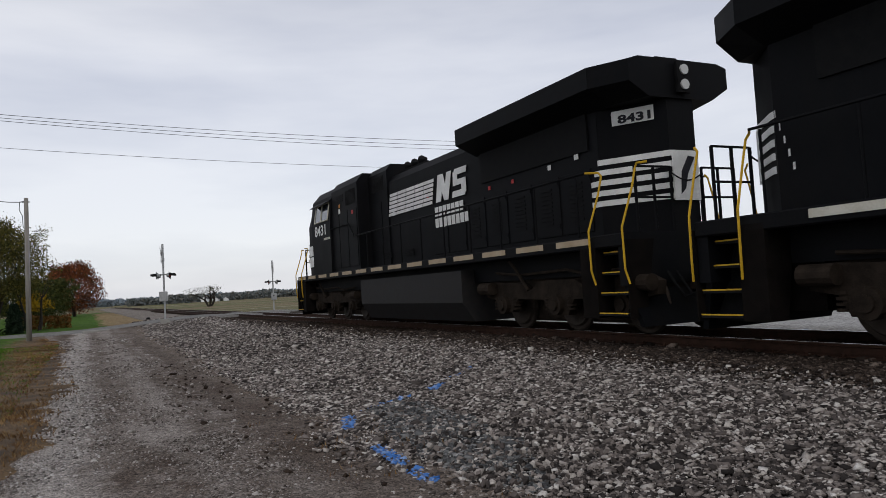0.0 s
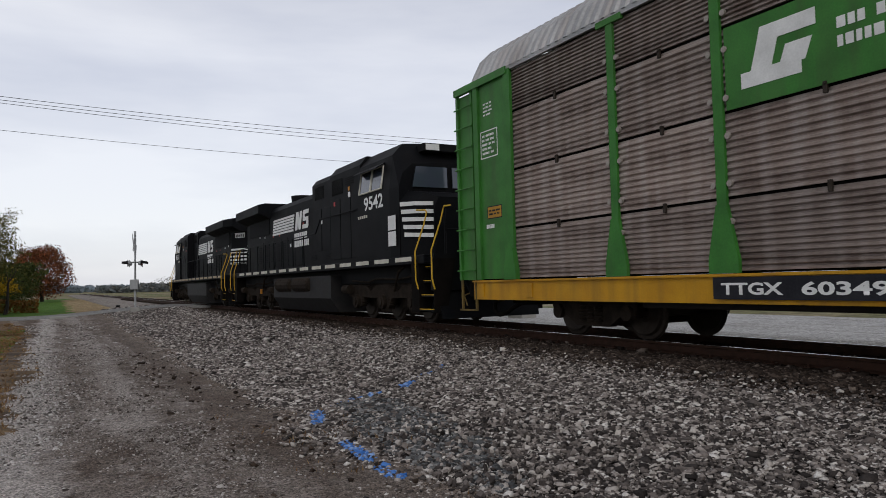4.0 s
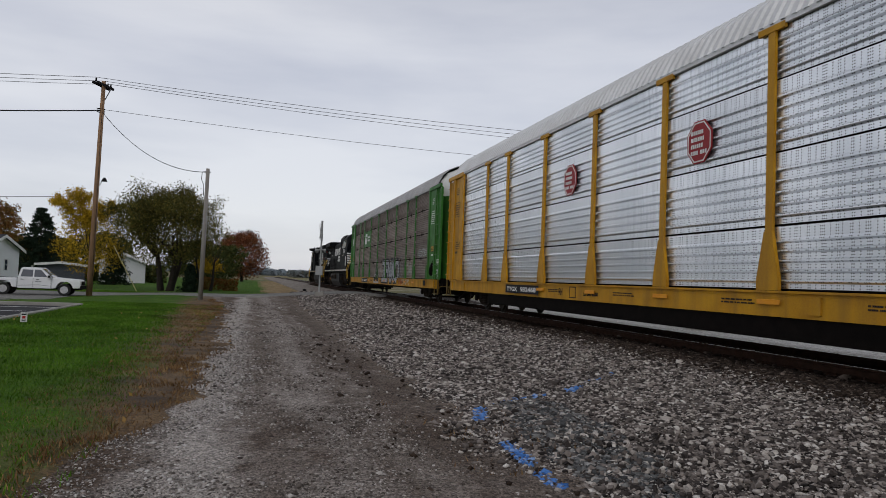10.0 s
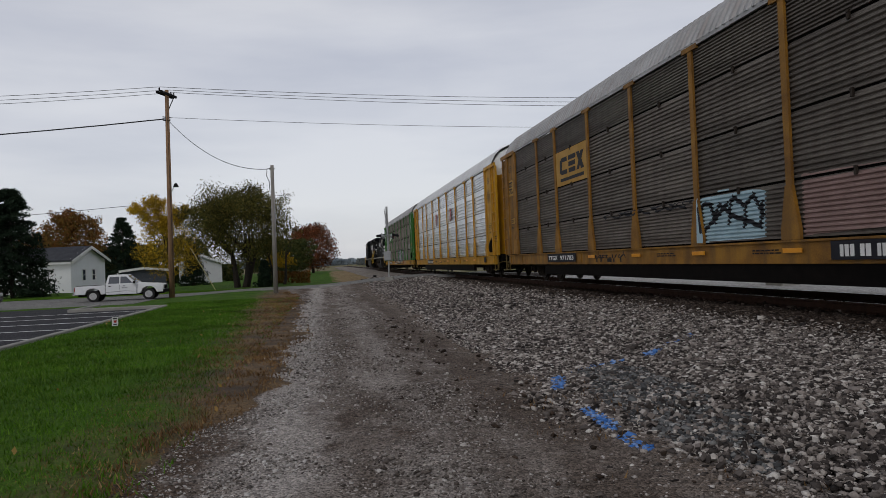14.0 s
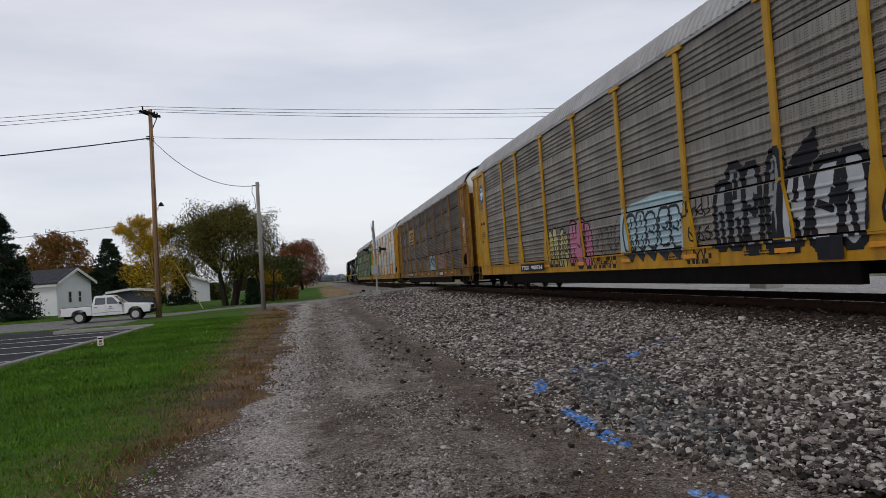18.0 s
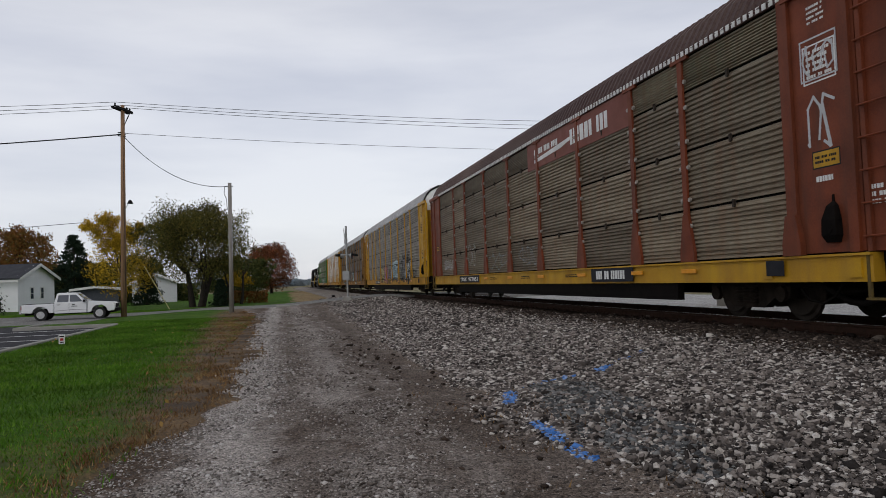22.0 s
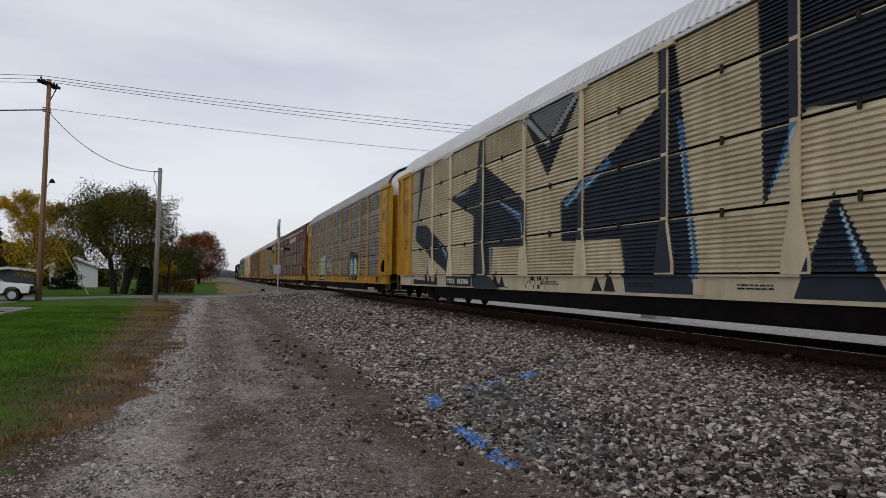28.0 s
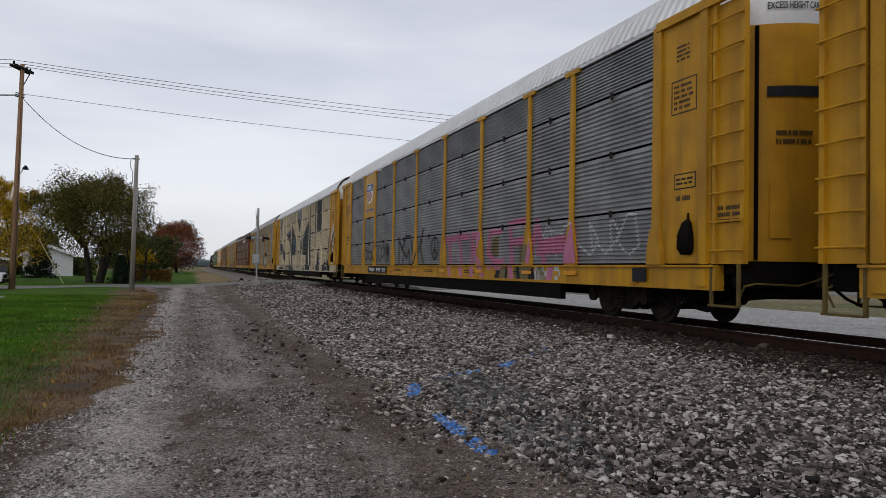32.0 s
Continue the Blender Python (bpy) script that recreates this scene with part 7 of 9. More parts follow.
M_SIGBLACK = mat("signal_black", (0.008, 0.008, 0.009), (0.014, 0.014, 0.014), 0.7, bump=0.02, spec=0.08)
M_GUARD = mat("guard_faded", (0.55, 0.50, 0.22), (0.45, 0.40, 0.2), 0.6, bump=0)
M_CAB = mat("cabinet_grey", (0.36, 0.37, 0.37), (0.29, 0.30, 0.30), 0.5, 0.3, bump=0.02)


def sag(a, b, drop, n=16):
    a, b = Vector(a), Vector(b)
    return [a.lerp(b, i / n) - Vector((0, 0, drop * 4 * (i / n) * (1 - i / n))) for i in range(n + 1)]


up = thing("utility_pole", "tall brown wooden utility pole with crossarms and a lamp", "utility pole", (-18.3, 44.95, -0.62))
bm = B()
rod(bm, (0, 0, -0.3), (0.1, 0.08, 12.4), 0.17, 14, 0.11)
part("shaft", bm, M_POLE, up, smooth=True)
for k in (-0.13, 0.13):
    bm = B()
    t = bmesh.new()
    box(t, -0.05, 0.05, -0.85, 0.85, 12.05, 12.19)
    for v in t.verts:
        x, y = v.co.x + k, v.co.y
        v.co.x, v.co.y = x * 0.94 + y * 0.34 + 0.1, y * 0.94 - x * 0.34
    join(bm, t)
    part("crossarm", bm, M_SIGBLACK, up, "dark weathered crossarm")
ARM = [(-0.16, -0.68), (0.1, 0.08), (0.36, 0.76)]
for ax, ay in ARM + [(0.26, 0.45)]:
    bm = B()
    for j in range(3):
        rod(bm, (ax, ay, 12.2 + j * 0.06), (ax, ay, 12.24 + j * 0.06), 0.05, 10)
    rod(bm, (ax, ay, 12.18), (ax, ay, 12.40), 0.02, 8)
    part("insulator", bm, M_SIGBLACK, up)
bm = B()
pipe(bm, [(0.45, 0.3, 12.0), (0.2, 0.1, 11.3), (0.12, 0.05, 11.0)], 0.03)
part("brace", bm, M_SIGBLACK, up)
bm = B()
pipe(bm, [(0.12, 0, 6.1), (0.35, -0.15, 6.5), (0.5, -0.25, 6.6)], 0.025)
ar = part("lamp_arm", bm, M_GALV, up)
bm = B()
rod(bm, (0.5, -0.25, 6.66), (0.5, -0.25, 6.5), 0.10, 12, 0.17)
rod(bm, (0.5, -0.25, 6.72), (0.5, -0.25, 6.64), 0.07, 10)
part("lamp_head", bm, M_SIGBLACK, ar, "dark dusk-to-dawn lamp head")
bm = B()
for j in range(3):
    rod(bm, (-0.15, -0.1, 10.55 + j * 0.1), (0.25, 0.1, 10.55 + j * 0.1), 0.03, 8)
part("bracket", bm, M_SIGBLACK, up)
bm = B()
pipe(bm, [(0.13, -0.12, 11.0), (0.14, -0.12, 6.0), (0.16, -0.12, 1.0)], 0.012)
part("ground_wire", bm, M_WIRE, up)

sp = thing("service_pole", "slim weathered grey wooden service pole", "utility pole", (-11.9, 40.18, -0.66))
bm = B()
rod(bm, (0, 0, -0.3), (0.05, 0, 7.1), 0.13, 12, 0.095)
part("shaft", bm, M_POLE_G, sp, smooth=True)
bm = B()
pipe(bm, [(0.05, 0, 6.95), (-0.22, -0.05, 6.9), (-0.25, -0.1, 6.5), (-0.12, -0.1, 6.2), (-0.1, -0.08, 5.6)], 0.018)
part("service_drop", bm, M_WIRE, sp)
bm = B()
rod(bm, (-0.12, 0, 6.9), (0.2, 0, 6.92), 0.035, 8)
part("bracket", bm, M_GALV, sp)

base = Vector((-18.3, 44.95, -0.62))
for i, (ax, ay) in enumerate(ARM):
    bm = B()
    a = base + Vector((ax, ay, 12.42))
    pipe(bm, sag(a, (30, 47.5 + ay, 12.0 - 0.22 * i), 0.55), 0.014, 5)
    pipe(bm, sag(a, (-75, 43.0 + ay, 12.3 - 0.22 * i), 1.3), 0.014, 5)
    solid("power_line", bm, M_WIRE, "thin dark overhead power line on insulators", "cable", group="overhead lines")
bm = B()
pipe(bm, sag(base + Vector((0.1, 0.1, 10.75)), (30, 46, 9.6), 0.5), 0.012, 5)
solid("neutral_line", bm, M_WIRE, "thin single overhead line across the track", "cable", group="overhead lines")
bm = B()
pipe(bm, sag(base + Vector((0.0, 0.0, 10.65)), (-75, 43.0, 8.5), 1.2), 0.035, 6)
solid("telephone_cable", bm, M_WIRE, "thick dark telephone cable from the utility pole", "cable", group="overhead lines")
bm = B()
pipe(bm, sag(base + Vector((0.1, 0.0, 10.6)), (-11.9, 40.18, 6.25), 0.9), 0.018, 5)
solid("service_cable", bm, M_WIRE, "sagging cable between the two poles", "cable", group="overhead lines")
bm = B()
pipe(bm, sag((-21.5, 62, 6.6), (-75, 60, 4.2), 0.5), 0.02, 5)
solid("house_cable", bm, M_WIRE, "dark cable behind the roadside trees", "cable", group="overhead lines")
bm = B()
rod(bm, (-17.1, 54.2, -0.7), (-18.9, 55, 2.5), 0.022, 8)
solid("guy_guard", bm, M_GUARD, "leaning yellow plastic guard on a guy wire", "guy wire")


def crossing_signal(at, rz):
    s = thing("crossing_signal", "grey railroad crossing signal with two lamp pairs and a relay box", "crossing signal", at, rz, "crossing signals")
    bm = B()
    rod(bm, (0, 0, 0), (0, 0, 4.35), 0.055, 10)
    rod(bm, (0, 0, 3.6), (0, 0, 4.4), 0.065, 10)
    part("mast", bm, M_GALV, s)
    bm = B()
    bbox(bm, -0.25, 0.25, -0.25, 0.25, -0.35, 0.04, 0.02)
    part("base", bm, M_KERB, s)
    bm = B()
    rod(bm, (-0.42, 0, 2.62), (0.42, 0, 2.62), 0.03, 8)
    part("cross_arm", bm, M_GALV, s)
    for sx in (-1, 1):
        for sy in (-1, 1):
            bm = B()
            rod(bm, (sx * 0.42, sy * 0.33, 2.55), (sx * 0.42, sy * 0.36, 2.55), 0.20, 16)
            la = part("lamp_backing", bm, M_SIGBLACK, s, "round black backing plate")
            bm = B()
            rod(bm, (sx * 0.42, sy * 0.20, 2.55), (sx * 0.42, sy * 0.33, 2.55), 0.10, 12, 0.14)
            rod(bm, (sx * 0.42, 0, 2.62), (sx * 0.42, sy * 0.22, 2.60), 0.03, 8)
            part("lamp_housing", bm, M_CAB, la, "pale grey lamp housing")
            bm = B()
            k = 10
            for i in range(k):
                a0, a1 = math.pi * (i / k), math.pi * ((i + 1) / k)
                p = [(sx * 0.42 + 0.13 * math.cos(a), 2.55 + 0.13 * math.sin(a)) for a in (a0, a1)]
                loft(bm, [[(p[0][0], sy * 0.36, p[0][1]), (p[1][0], sy * 0.36, p[1][1])], [(p[0][0], sy * 0.66, p[0][1] - 0.03), (p[1][0], sy * 0.66, p[1][1] - 0.03)]], False, False)
            part("hood", bm, M_SIGBLACK, la)
            bm = B()
            rod(bm, (sx * 0.42, sy * 0.36, 2.55), (sx * 0.42, sy * 0.375, 2.55), 0.105, 14)
            part("lens", bm, M_RED, la, "unlit red lens")
    for sgn in (-1, 1):
        bm = B()
        t = bmesh.new()
        box(t, -0.62, 0.62, -0.015, 0.0, -0.11, 0.11)
        for v in t.verts:
            x, z = v.co.x, v.co.z
            v.co = Vector((x * 0.707 - sgn * z * 0.707, -0.075 - 0.02 * (sgn > 0) + v.co.y, 3.75 + sgn * x * 0.707 + z * 0.707))
        join(bm, t)
        part("crossbuck_board", bm, M_WHITE, s, "white crossbuck board seen edge-on")
    bm = B()
    bbox(bm, -0.24, 0.24, -0.27, 0.17, 1.05, 1.62, 0.02)
    bx = part("relay_box", bm, M_CAB, s, "grey relay box with a dark tag")
    bm = B()
    box(bm, -0.246, -0.242, -0.06, 0.02, 1.36, 1.46)
    part("tag", bm, M_SIGBLACK, bx)
    bm = B()
    rod(bm, (0.12, 0.02, 0), (0.12, 0.02, 1.1), 0.025, 6)
    part("conduit", bm, M_GALV, s)
    bm = B()
    pipe(bm, [(-0.35, 0, 2.7), (-0.37, 0.04, 3.6)], 0.012)
    pipe(bm, [(-0.29, 0, 2.7), (-0.28, 0.04, 3.62)], 0.012)
    pipe(bm, [(-0.28, 0.04, 3.5), (0, 0, 3.45)], 0.012)
    part("antenna_rods", bm, M_GALV, s)
    return s


crossing_signal((-5.27, 44.3, -0.10), -100)
crossing_signal((4.95, 61.0, -0.50), 80)
bm = B()
bbox(bm, -9.6, -8.2, 45.1, 45.6, -0.75, -0.46, 0.02)
solid("concrete_slab", bm, M_KERB, "pale concrete slab at the crossing edge", "slab")
bm = B()
bbox(bm, -5.55, -5.3, 55.0, 55.25, -0.6, -0.12, 0.02)
solid("junction_post", bm, M_SIGBLACK, "short dark junction post by the road", "post")
sg = thing("yard_sign", "small white yard sign with red and dark bars", "sign", (-14.9, 20.55, -0.62), 8)
sg.scale = (0.38, 0.38, 0.46)
bm = B()
box(bm, -0.20, 0.20, -0.01, 0.01, 0.10, 0.62)
part("board", bm, M_WHITE, sg)
bm = B()
box(bm, -0.15, 0.15, -0.016, -0.011, 0.48, 0.56)
part("dark_bar", bm, M_SIGBLACK, sg)
bm = B()
box(bm, -0.12, 0.12, -0.016, -0.011, 0.16, 0.22)
part("dark_bar", bm, M_SIGBLACK, sg)
bm = B()
box(bm, -0.10, 0.10, -0.016, -0.011, 0.28, 0.42)
part("red_mark", bm, M_RED, sg)
bm = B()
rod(bm, (-0.15, 0, -0.1), (-0.15, 0, 0.12), 0.01)
rod(bm, (0.15, 0, -0.1), (0.15, 0, 0.12), 0.01)
part("stake", bm, M_GALV, sg)

# ---- pickup and a dark car ----
M_TRUCKPAINT = mat("pickup_white", (0.75, 0.76, 0.77), (0.70, 0.71, 0.72), 0.25, scale=2, fine=20, bump=0)
M_DARKPAINT = mat("car_dark", (0.012, 0.014, 0.02), (0.02, 0.022, 0.03), 0.25, bump=0)
M_TYRE = mat("tyre", (0.018, 0.018, 0.018), (0.03, 0.03, 0.03), 0.85, bump=0.2)
M_ALLOY = mat("alloy", (0.55, 0.55, 0.56), (0.45, 0.45, 0.46), 0.35, 0.8, bump=0)
M_CHROME = mat("chrome", (0.6, 0.6, 0.62), (0.5, 0.5, 0.52), 0.2, 0.9, bump=0)
M_TAIL = mat("tail_lamp", (0.35, 0.02, 0.02), (0.25, 0.01, 0.01), 0.3, bump=0)


def road_wheel(parent, x, y, r=0.39):
    bm = B()
    k = 20
    s = 1 if y > 0 else -1
    loft(bm, [[(x + q * math.cos(2 * math.pi * i / k), y + s * w, r + q * math.sin(2 * math.pi * i / k)) for i in range(k)] for q, w in ((r * 0.6, 0.10), (r * 0.95, 0.12), (r, 0.08), (r, -0.10), (r * 0.9, -0.14), (r * 0.5, -0.14))])
    w = part("wheel", bm, M_TYRE, parent, "black tyre on an alloy rim")
    bm = B()
    loft(bm, [[(x + q * math.cos(2 * math.pi * i / k), y + s * d, r + q * math.sin(2 * math.pi * i / k)) for i in range(k)] for q, d in ((r * 0.62, 0.115), (r * 0.52, 0.105), (r * 0.5, 0.06))])
    for i in range(6):
        a = 2 * math.pi * i / 6
        rod(bm, (x, y + s * 0.10, r), (x + r * 0.55 * math.cos(a), y + s * 0.10, r + r * 0.55 * math.sin(a)), 0.035, 6)
    part("rim", bm, M_ALLOY, w, "bright alloy rim")


def pickup(at, rz):
    p = thing("pickup_truck", "white crew-cab pickup truck parked beside the road", "pickup truck", at, rz)
    def shell(prof, half, tuck):
        bm = B()
        loft(bm, [[(x, -half + (tuck if z > 1.05 else 0), z) for x, z in prof], [(x, half - (tuck if z > 1.05 else 0), z) for x, z in prof]])
        bmesh.ops.bevel(bm, geom=bm.edges[:], offset=0.03, segments=2, affect="EDGES")
        return bm
    part("bed", shell([(-2.85, 0.55), (-2.2, 0.52), (-2.15, 0.80), (-1.9, 0.96), (-1.55, 0.96), (-1.3, 0.80), (-1.25, 0.5), (-0.95, 0.5), (-0.95, 1.12), (-2.85, 1.10)], 0.96, 0.02), M_TRUCKPAINT, p)
    part("cab_lower", shell([(-0.93, 0.45), (1.05, 0.45), (1.05, 1.14), (-0.93, 1.14)], 0.97, 0.02), M_TRUCKPAINT, p)
    part("hood", shell([(1.06, 0.45), (1.30, 0.5), (1.36, 0.80), (1.6, 0.96), (1.95, 0.96), (2.2, 0.80), (2.28, 0.5), (2.72, 0.52), (2.75, 0.95), (2.62, 1.08), (1.06, 1.20)], 0.96, 0.04), M_TRUCKPAINT, p)
    bm = B()
    lowz, top = 1.13, 1.76
    q0 = [(-0.93, -0.93), (1.10, -0.93), (1.10, 0.93), (-0.93, 0.93)]
    q1 = [(-0.78, -0.76), (0.40, -0.76), (0.40, 0.76), (-0.78, 0.76)]
    loft(bm, [[(x, y, lowz) for x, y in q0], [(x, y, top) for x, y in q1], [(x * 0.85, y * 0.85, top + 0.05) for x, y in q1]])
    part("cab_roof", bm, M_TRUCKPAINT, p)
    for sy in (-1, 1):
        for a in ((-0.76, -0.08, -0.68, -0.08), (0.0, 0.78, 0.0, 0.36)):
            bm = B()
            pts = [(a[0], 1.20), (a[1], 1.20), (a[3], 1.66), (a[2], 1.66)]
            loft(bm, [[(x, sy * (0.93 - (z - 1.13) * 0.27 + o), z) for x, z in pts] for o in (0.0, 0.015)])
            part("side_window", bm, M_GLASS, p, "dark tinted side window")
        bm = B()
        for x in (-0.93, -0.04, 1.0):
            box(bm, x - 0.006, x + 0.006, sy * 0.972 - 0.004, sy * 0.972 + 0.004, 0.5, 1.12)
        part("door_gap", bm, M_SIGBLACK, p)
        bm = B()
        for x in (-0.75, 0.15):
            box(bm, x, x + 0.16, sy * 0.985 - 0.012, sy * 0.985 + 0.012, 1.0, 1.04)
        part("door_handle", bm, M_SIGBLACK, p)
        bm = B()
        bars_x = [(0.1 + 0.09 * j, 0.07) for j in range(4)]
        for x, w in bars_x:
            box(bm, x, x + w, sy * 0.974 - 0.003, sy * 0.974 + 0.003, 0.86, 0.93)
        part("door_mark", bm, M_CAB, p, "grey bars of lettering on the door")
        bm = B()
        box(bm, 0.82, 0.95, sy * 1.06 - 0.08, sy * 1.06 + 0.08, 1.16, 1.32)
        part("mirror", bm, M_SIGBLACK, p)
        bm = B()
        bbox(bm, 2.60, 2.77, sy * 0.80 - 0.15, sy * 0.80 + 0.15, 0.78, 0.98, 0.02)
        part("headlight", bm, M_LENS, p, "clear headlight")
        bm = B()
        box(bm, -2.87, -2.83, sy * 0.88 - 0.08, sy * 0.88 + 0.08, 0.75, 1.02)
        part("tail_light", bm, M_TAIL, p, "red tail light")
        bm = B()
        pts = [(-0.9, 0.60), (0.3, 0.66), (1.0, 0.60), (1.0, 0.62), (0.3, 0.70), (-0.9, 0.63)]
        loft(bm, [[(x, sy * (0.972 + o), z) for x, z in pts] for o in (0, 0.004)])
        part("pinstripe", bm, M_CAB, p)
    for x, y in ((-1.72, -0.86), (-1.72, 0.86), (1.78, -0.86), (1.78, 0.86)):
        road_wheel(p, x, y)
    bm = B()
    pts = [(0.43, 1.73), (1.06, 1.20)]
    loft(bm, [[(pts[0][0] + 0.02, -0.70, pts[0][1]), (pts[0][0] + 0.02, 0.70, pts[0][1]), (pts[1][0] + 0.02, 0.85, pts[1][1]), (pts[1][0] + 0.02, -0.85, pts[1][1])], [(pts[0][0], -0.70, pts[0][1]), (pts[0][0], 0.70, pts[0][1]), (pts[1][0], 0.85, pts[1][1]), (pts[1][0], -0.85, pts[1][1])]])
    part("windshield", bm, M_GLASS, p)
    bm = B()
    bbox(bm, 2.70, 2.90, -0.95, 0.95, 0.45, 0.68, 0.03)
    part("front_bumper", bm, M_SIGBLACK, p)
    bm = B()
    bbox(bm, 2.72, 2.80, -0.60, 0.60, 0.72, 0.98, 0.02)
    part("grille", bm, M_SIGBLACK, p)
    bm = B()
    bbox(bm, -3.0, -2.84, -0.9, 0.9, 0.48, 0.66, 0.03)
    part("rear_bumper", bm, M_CHROME, p)
    bm = B()
    box(bm, -2.8, -1.0, -0.85, 0.85, 1.085, 1.125)
    part("bed_liner", bm, M_SIGBLACK, p)
    bm = B()
    box(bm, -2.7, 2.6, -0.7, 0.7, 0.38, 0.55)
    part("chassis", bm, M_UNDER, p)
    return p


pickup((-20.95, 44.6, -0.742), 4).scale = (0.855, 0.87, 0.84)


def dark_car(at, rz):
    c = thing("dark_suv", "dark sport utility car parked on the lot", "car", at, rz)
    bm = B()
    low = [(-2.2, 0.35), (2.15, 0.35), (2.25, 0.6), (2.15, 0.92), (1.1, 1.02), (-2.2, 1.05)]
    loft(bm, [[(x, -0.9, z) for x, z in low], [(x, 0.9, z) for x, z in low]])
    bmesh.ops.bevel(bm, geom=bm.edges[:], offset=0.05, segments=2, affect="EDGES")
    part("body", bm, M_DARKPAINT, c)
    bm = B()
    loft(bm, [[(-2.15, -0.85, 1.03), (1.1, -0.85, 1.03), (1.1, 0.85, 1.03), (-2.15, 0.85, 1.03)], [(-1.95, -0.68, 1.68), (0.3, -0.68, 1.68), (0.3, 0.68, 1.68), (-1.95, 0.68, 1.68)]])
    part("greenhouse", bm, M_GLASS, c)
    for sy in (-1, 1):
        bm = B()
        bbox(bm, 2.02, 2.22, sy * 0.68 - 0.16, sy * 0.68 + 0.16, 0.68, 0.85, 0.02)
        part("headlight", bm, M_LENS, c, "clear headlight")
    for x, y in ((-1.35, -0.8), (-1.35, 0.8), (1.35, -0.8), (1.35, 0.8)):
        road_wheel(c, x, y, 0.36)
    return c


dark_car((-27.6, 38.6, -0.742), 5)

# ---- house and sheds ----
M_SIDING = mat("siding_white", (0.84, 0.85, 0.86), (0.76, 0.77, 0.78), 0.6, scale=1, fine=20, bump=0.03)
M_SHINGLE = mat("roof_shingle", (0.035, 0.037, 0.045), (0.06, 0.062, 0.07), 0.9, scale=2, fine=30, bump=0.5)


def house(name, label, at, rz, w, l, eave, ridge, win=True, roof_m=None, wall_m=None):
    """A gabled building: gable walls at y = 0 and y = l, w wide, lapped siding in real courses."""
    h = thing(name, label, "house", at, rz)
    bm = B()
    box(bm, 0.02, w - 0.02, 0.02, l - 0.02, -0.3, eave)
    loft(bm, [[(0.02, y, eave), (w - 0.02, y, eave), (w / 2, y, ridge)] for y in (0.02, l - 0.02)])
    part("core", bm, wall_m or M_SIDING, h)
    bm = B()
    z = 0.0
    while z < ridge - 0.1:
        a = 0 if z < eave else (z - eave) / (ridge - eave) * w / 2
        x0, x1 = a, w - a
        if x1 - x0 > 0.2:
            loft(bm, [[(x0, 0.02, z), (x1, 0.02, z), (x1, -0.025, z), (x0, -0.025, z)], [(x0, 0.02, z + 0.14), (x1, 0.02, z + 0.14), (x1, -0.005, z + 0.14), (x0, -0.005, z + 0.14)]])
        if z < eave - 0.1:
            loft(bm, [[(0.02, 0, z), (0.02, l, z), (-0.025, l, z), (-0.025, 0, z)], [(0.02, 0, z + 0.14), (0.02, l, z + 0.14), (-0.005, l, z + 0.14), (-0.005, 0, z + 0.14)]])
        z += 0.15
    part("siding", bm, wall_m or M_SIDING, h, "lapped white siding")
    for s in (0, 1):
        bm = B()
        xa, xb = (-0.3, w / 2) if s == 0 else (w + 0.3, w / 2)
        za = eave - 0.3 * (ridge - eave) / (w / 2)
        loft(bm, [[(xa, -0.4, za), (xb, -0.4, ridge), (xb, -0.4, ridge + 0.12), (xa, -0.4, za + 0.12)], [(xa, l + 0.4, za), (xb, l + 0.4, ridge), (xb, l + 0.4, ridge + 0.12), (xa, l + 0.4, za + 0.12)]])
        part("roof_slope", bm, roof_m or M_SHINGLE, h)
        bm = B()
        loft(bm, [[(xa, y, za - 0.16), (xb, y, ridge - 0.16), (xb, y, ridge + 0.1), (xa, y, za + 0.1)] for y in (-0.44, -0.405)])
        part("bargeboard", bm, M_WHITE, h)
    bm = B()
    box(bm, -0.5, -0.4, -0.4, l + 0.4, eave - 0.36, eave - 0.20)
    part("gutter", bm, M_WHITE, h)
    if win:
        for cx in (w * 0.36, w * 0.64):
            bm = B()
            box(bm, cx - 0.16, cx + 0.16, -0.04, -0.02, 1.05, 1.95)
            wd = part("window", bm, M_GLASS, h)
            bm = B()
            box(bm, cx - 0.22, cx - 0.16, -0.06, -0.01, 1.0, 2.0)
            box(bm, cx + 0.16, cx + 0.22, -0.06, -0.01, 1.0, 2.0)
            box(bm, cx - 0.22, cx + 0.22, -0.06, -0.01, 1.95, 2.02)
            box(bm, cx - 0.16, cx + 0.16, -0.05, -0.015, 1.48, 1.52)
            part("window_frame", bm, M_WHITE, wd)
    return h


house("garage", "white lap-sided gabled garage with a dark shingle roof", (-30.6, 65.5, -0.66), 70, 4.5, 12.0, 2.85, 3.95)
house("white_shed", "low pale metal shed behind the trees", (-25.3, 84.0, -0.66), 10, 4.6, 6.0, 2.3, 3.2, False, mat("shed_roof", (0.5, 0.51, 0.52), (0.42, 0.43, 0.44), 0.5, 0.3, bump=0.02), mat("shed_wall", (0.62, 0.63, 0.64), (0.52, 0.53, 0.54), 0.6, bump=0.02))
house("grey_shed", "low dark grey shed beside the pale one", (-31.6, 85.0, -0.66), 10, 4.6, 5.0, 1.75, 2.0, False, mat("grey_shed_roof", (0.06, 0.063, 0.07), (0.04, 0.042, 0.047), 0.6, bump=0.05), mat("grey_shed_wall", (0.075, 0.082, 0.095), (0.05, 0.055, 0.065), 0.7, bump=0.05))

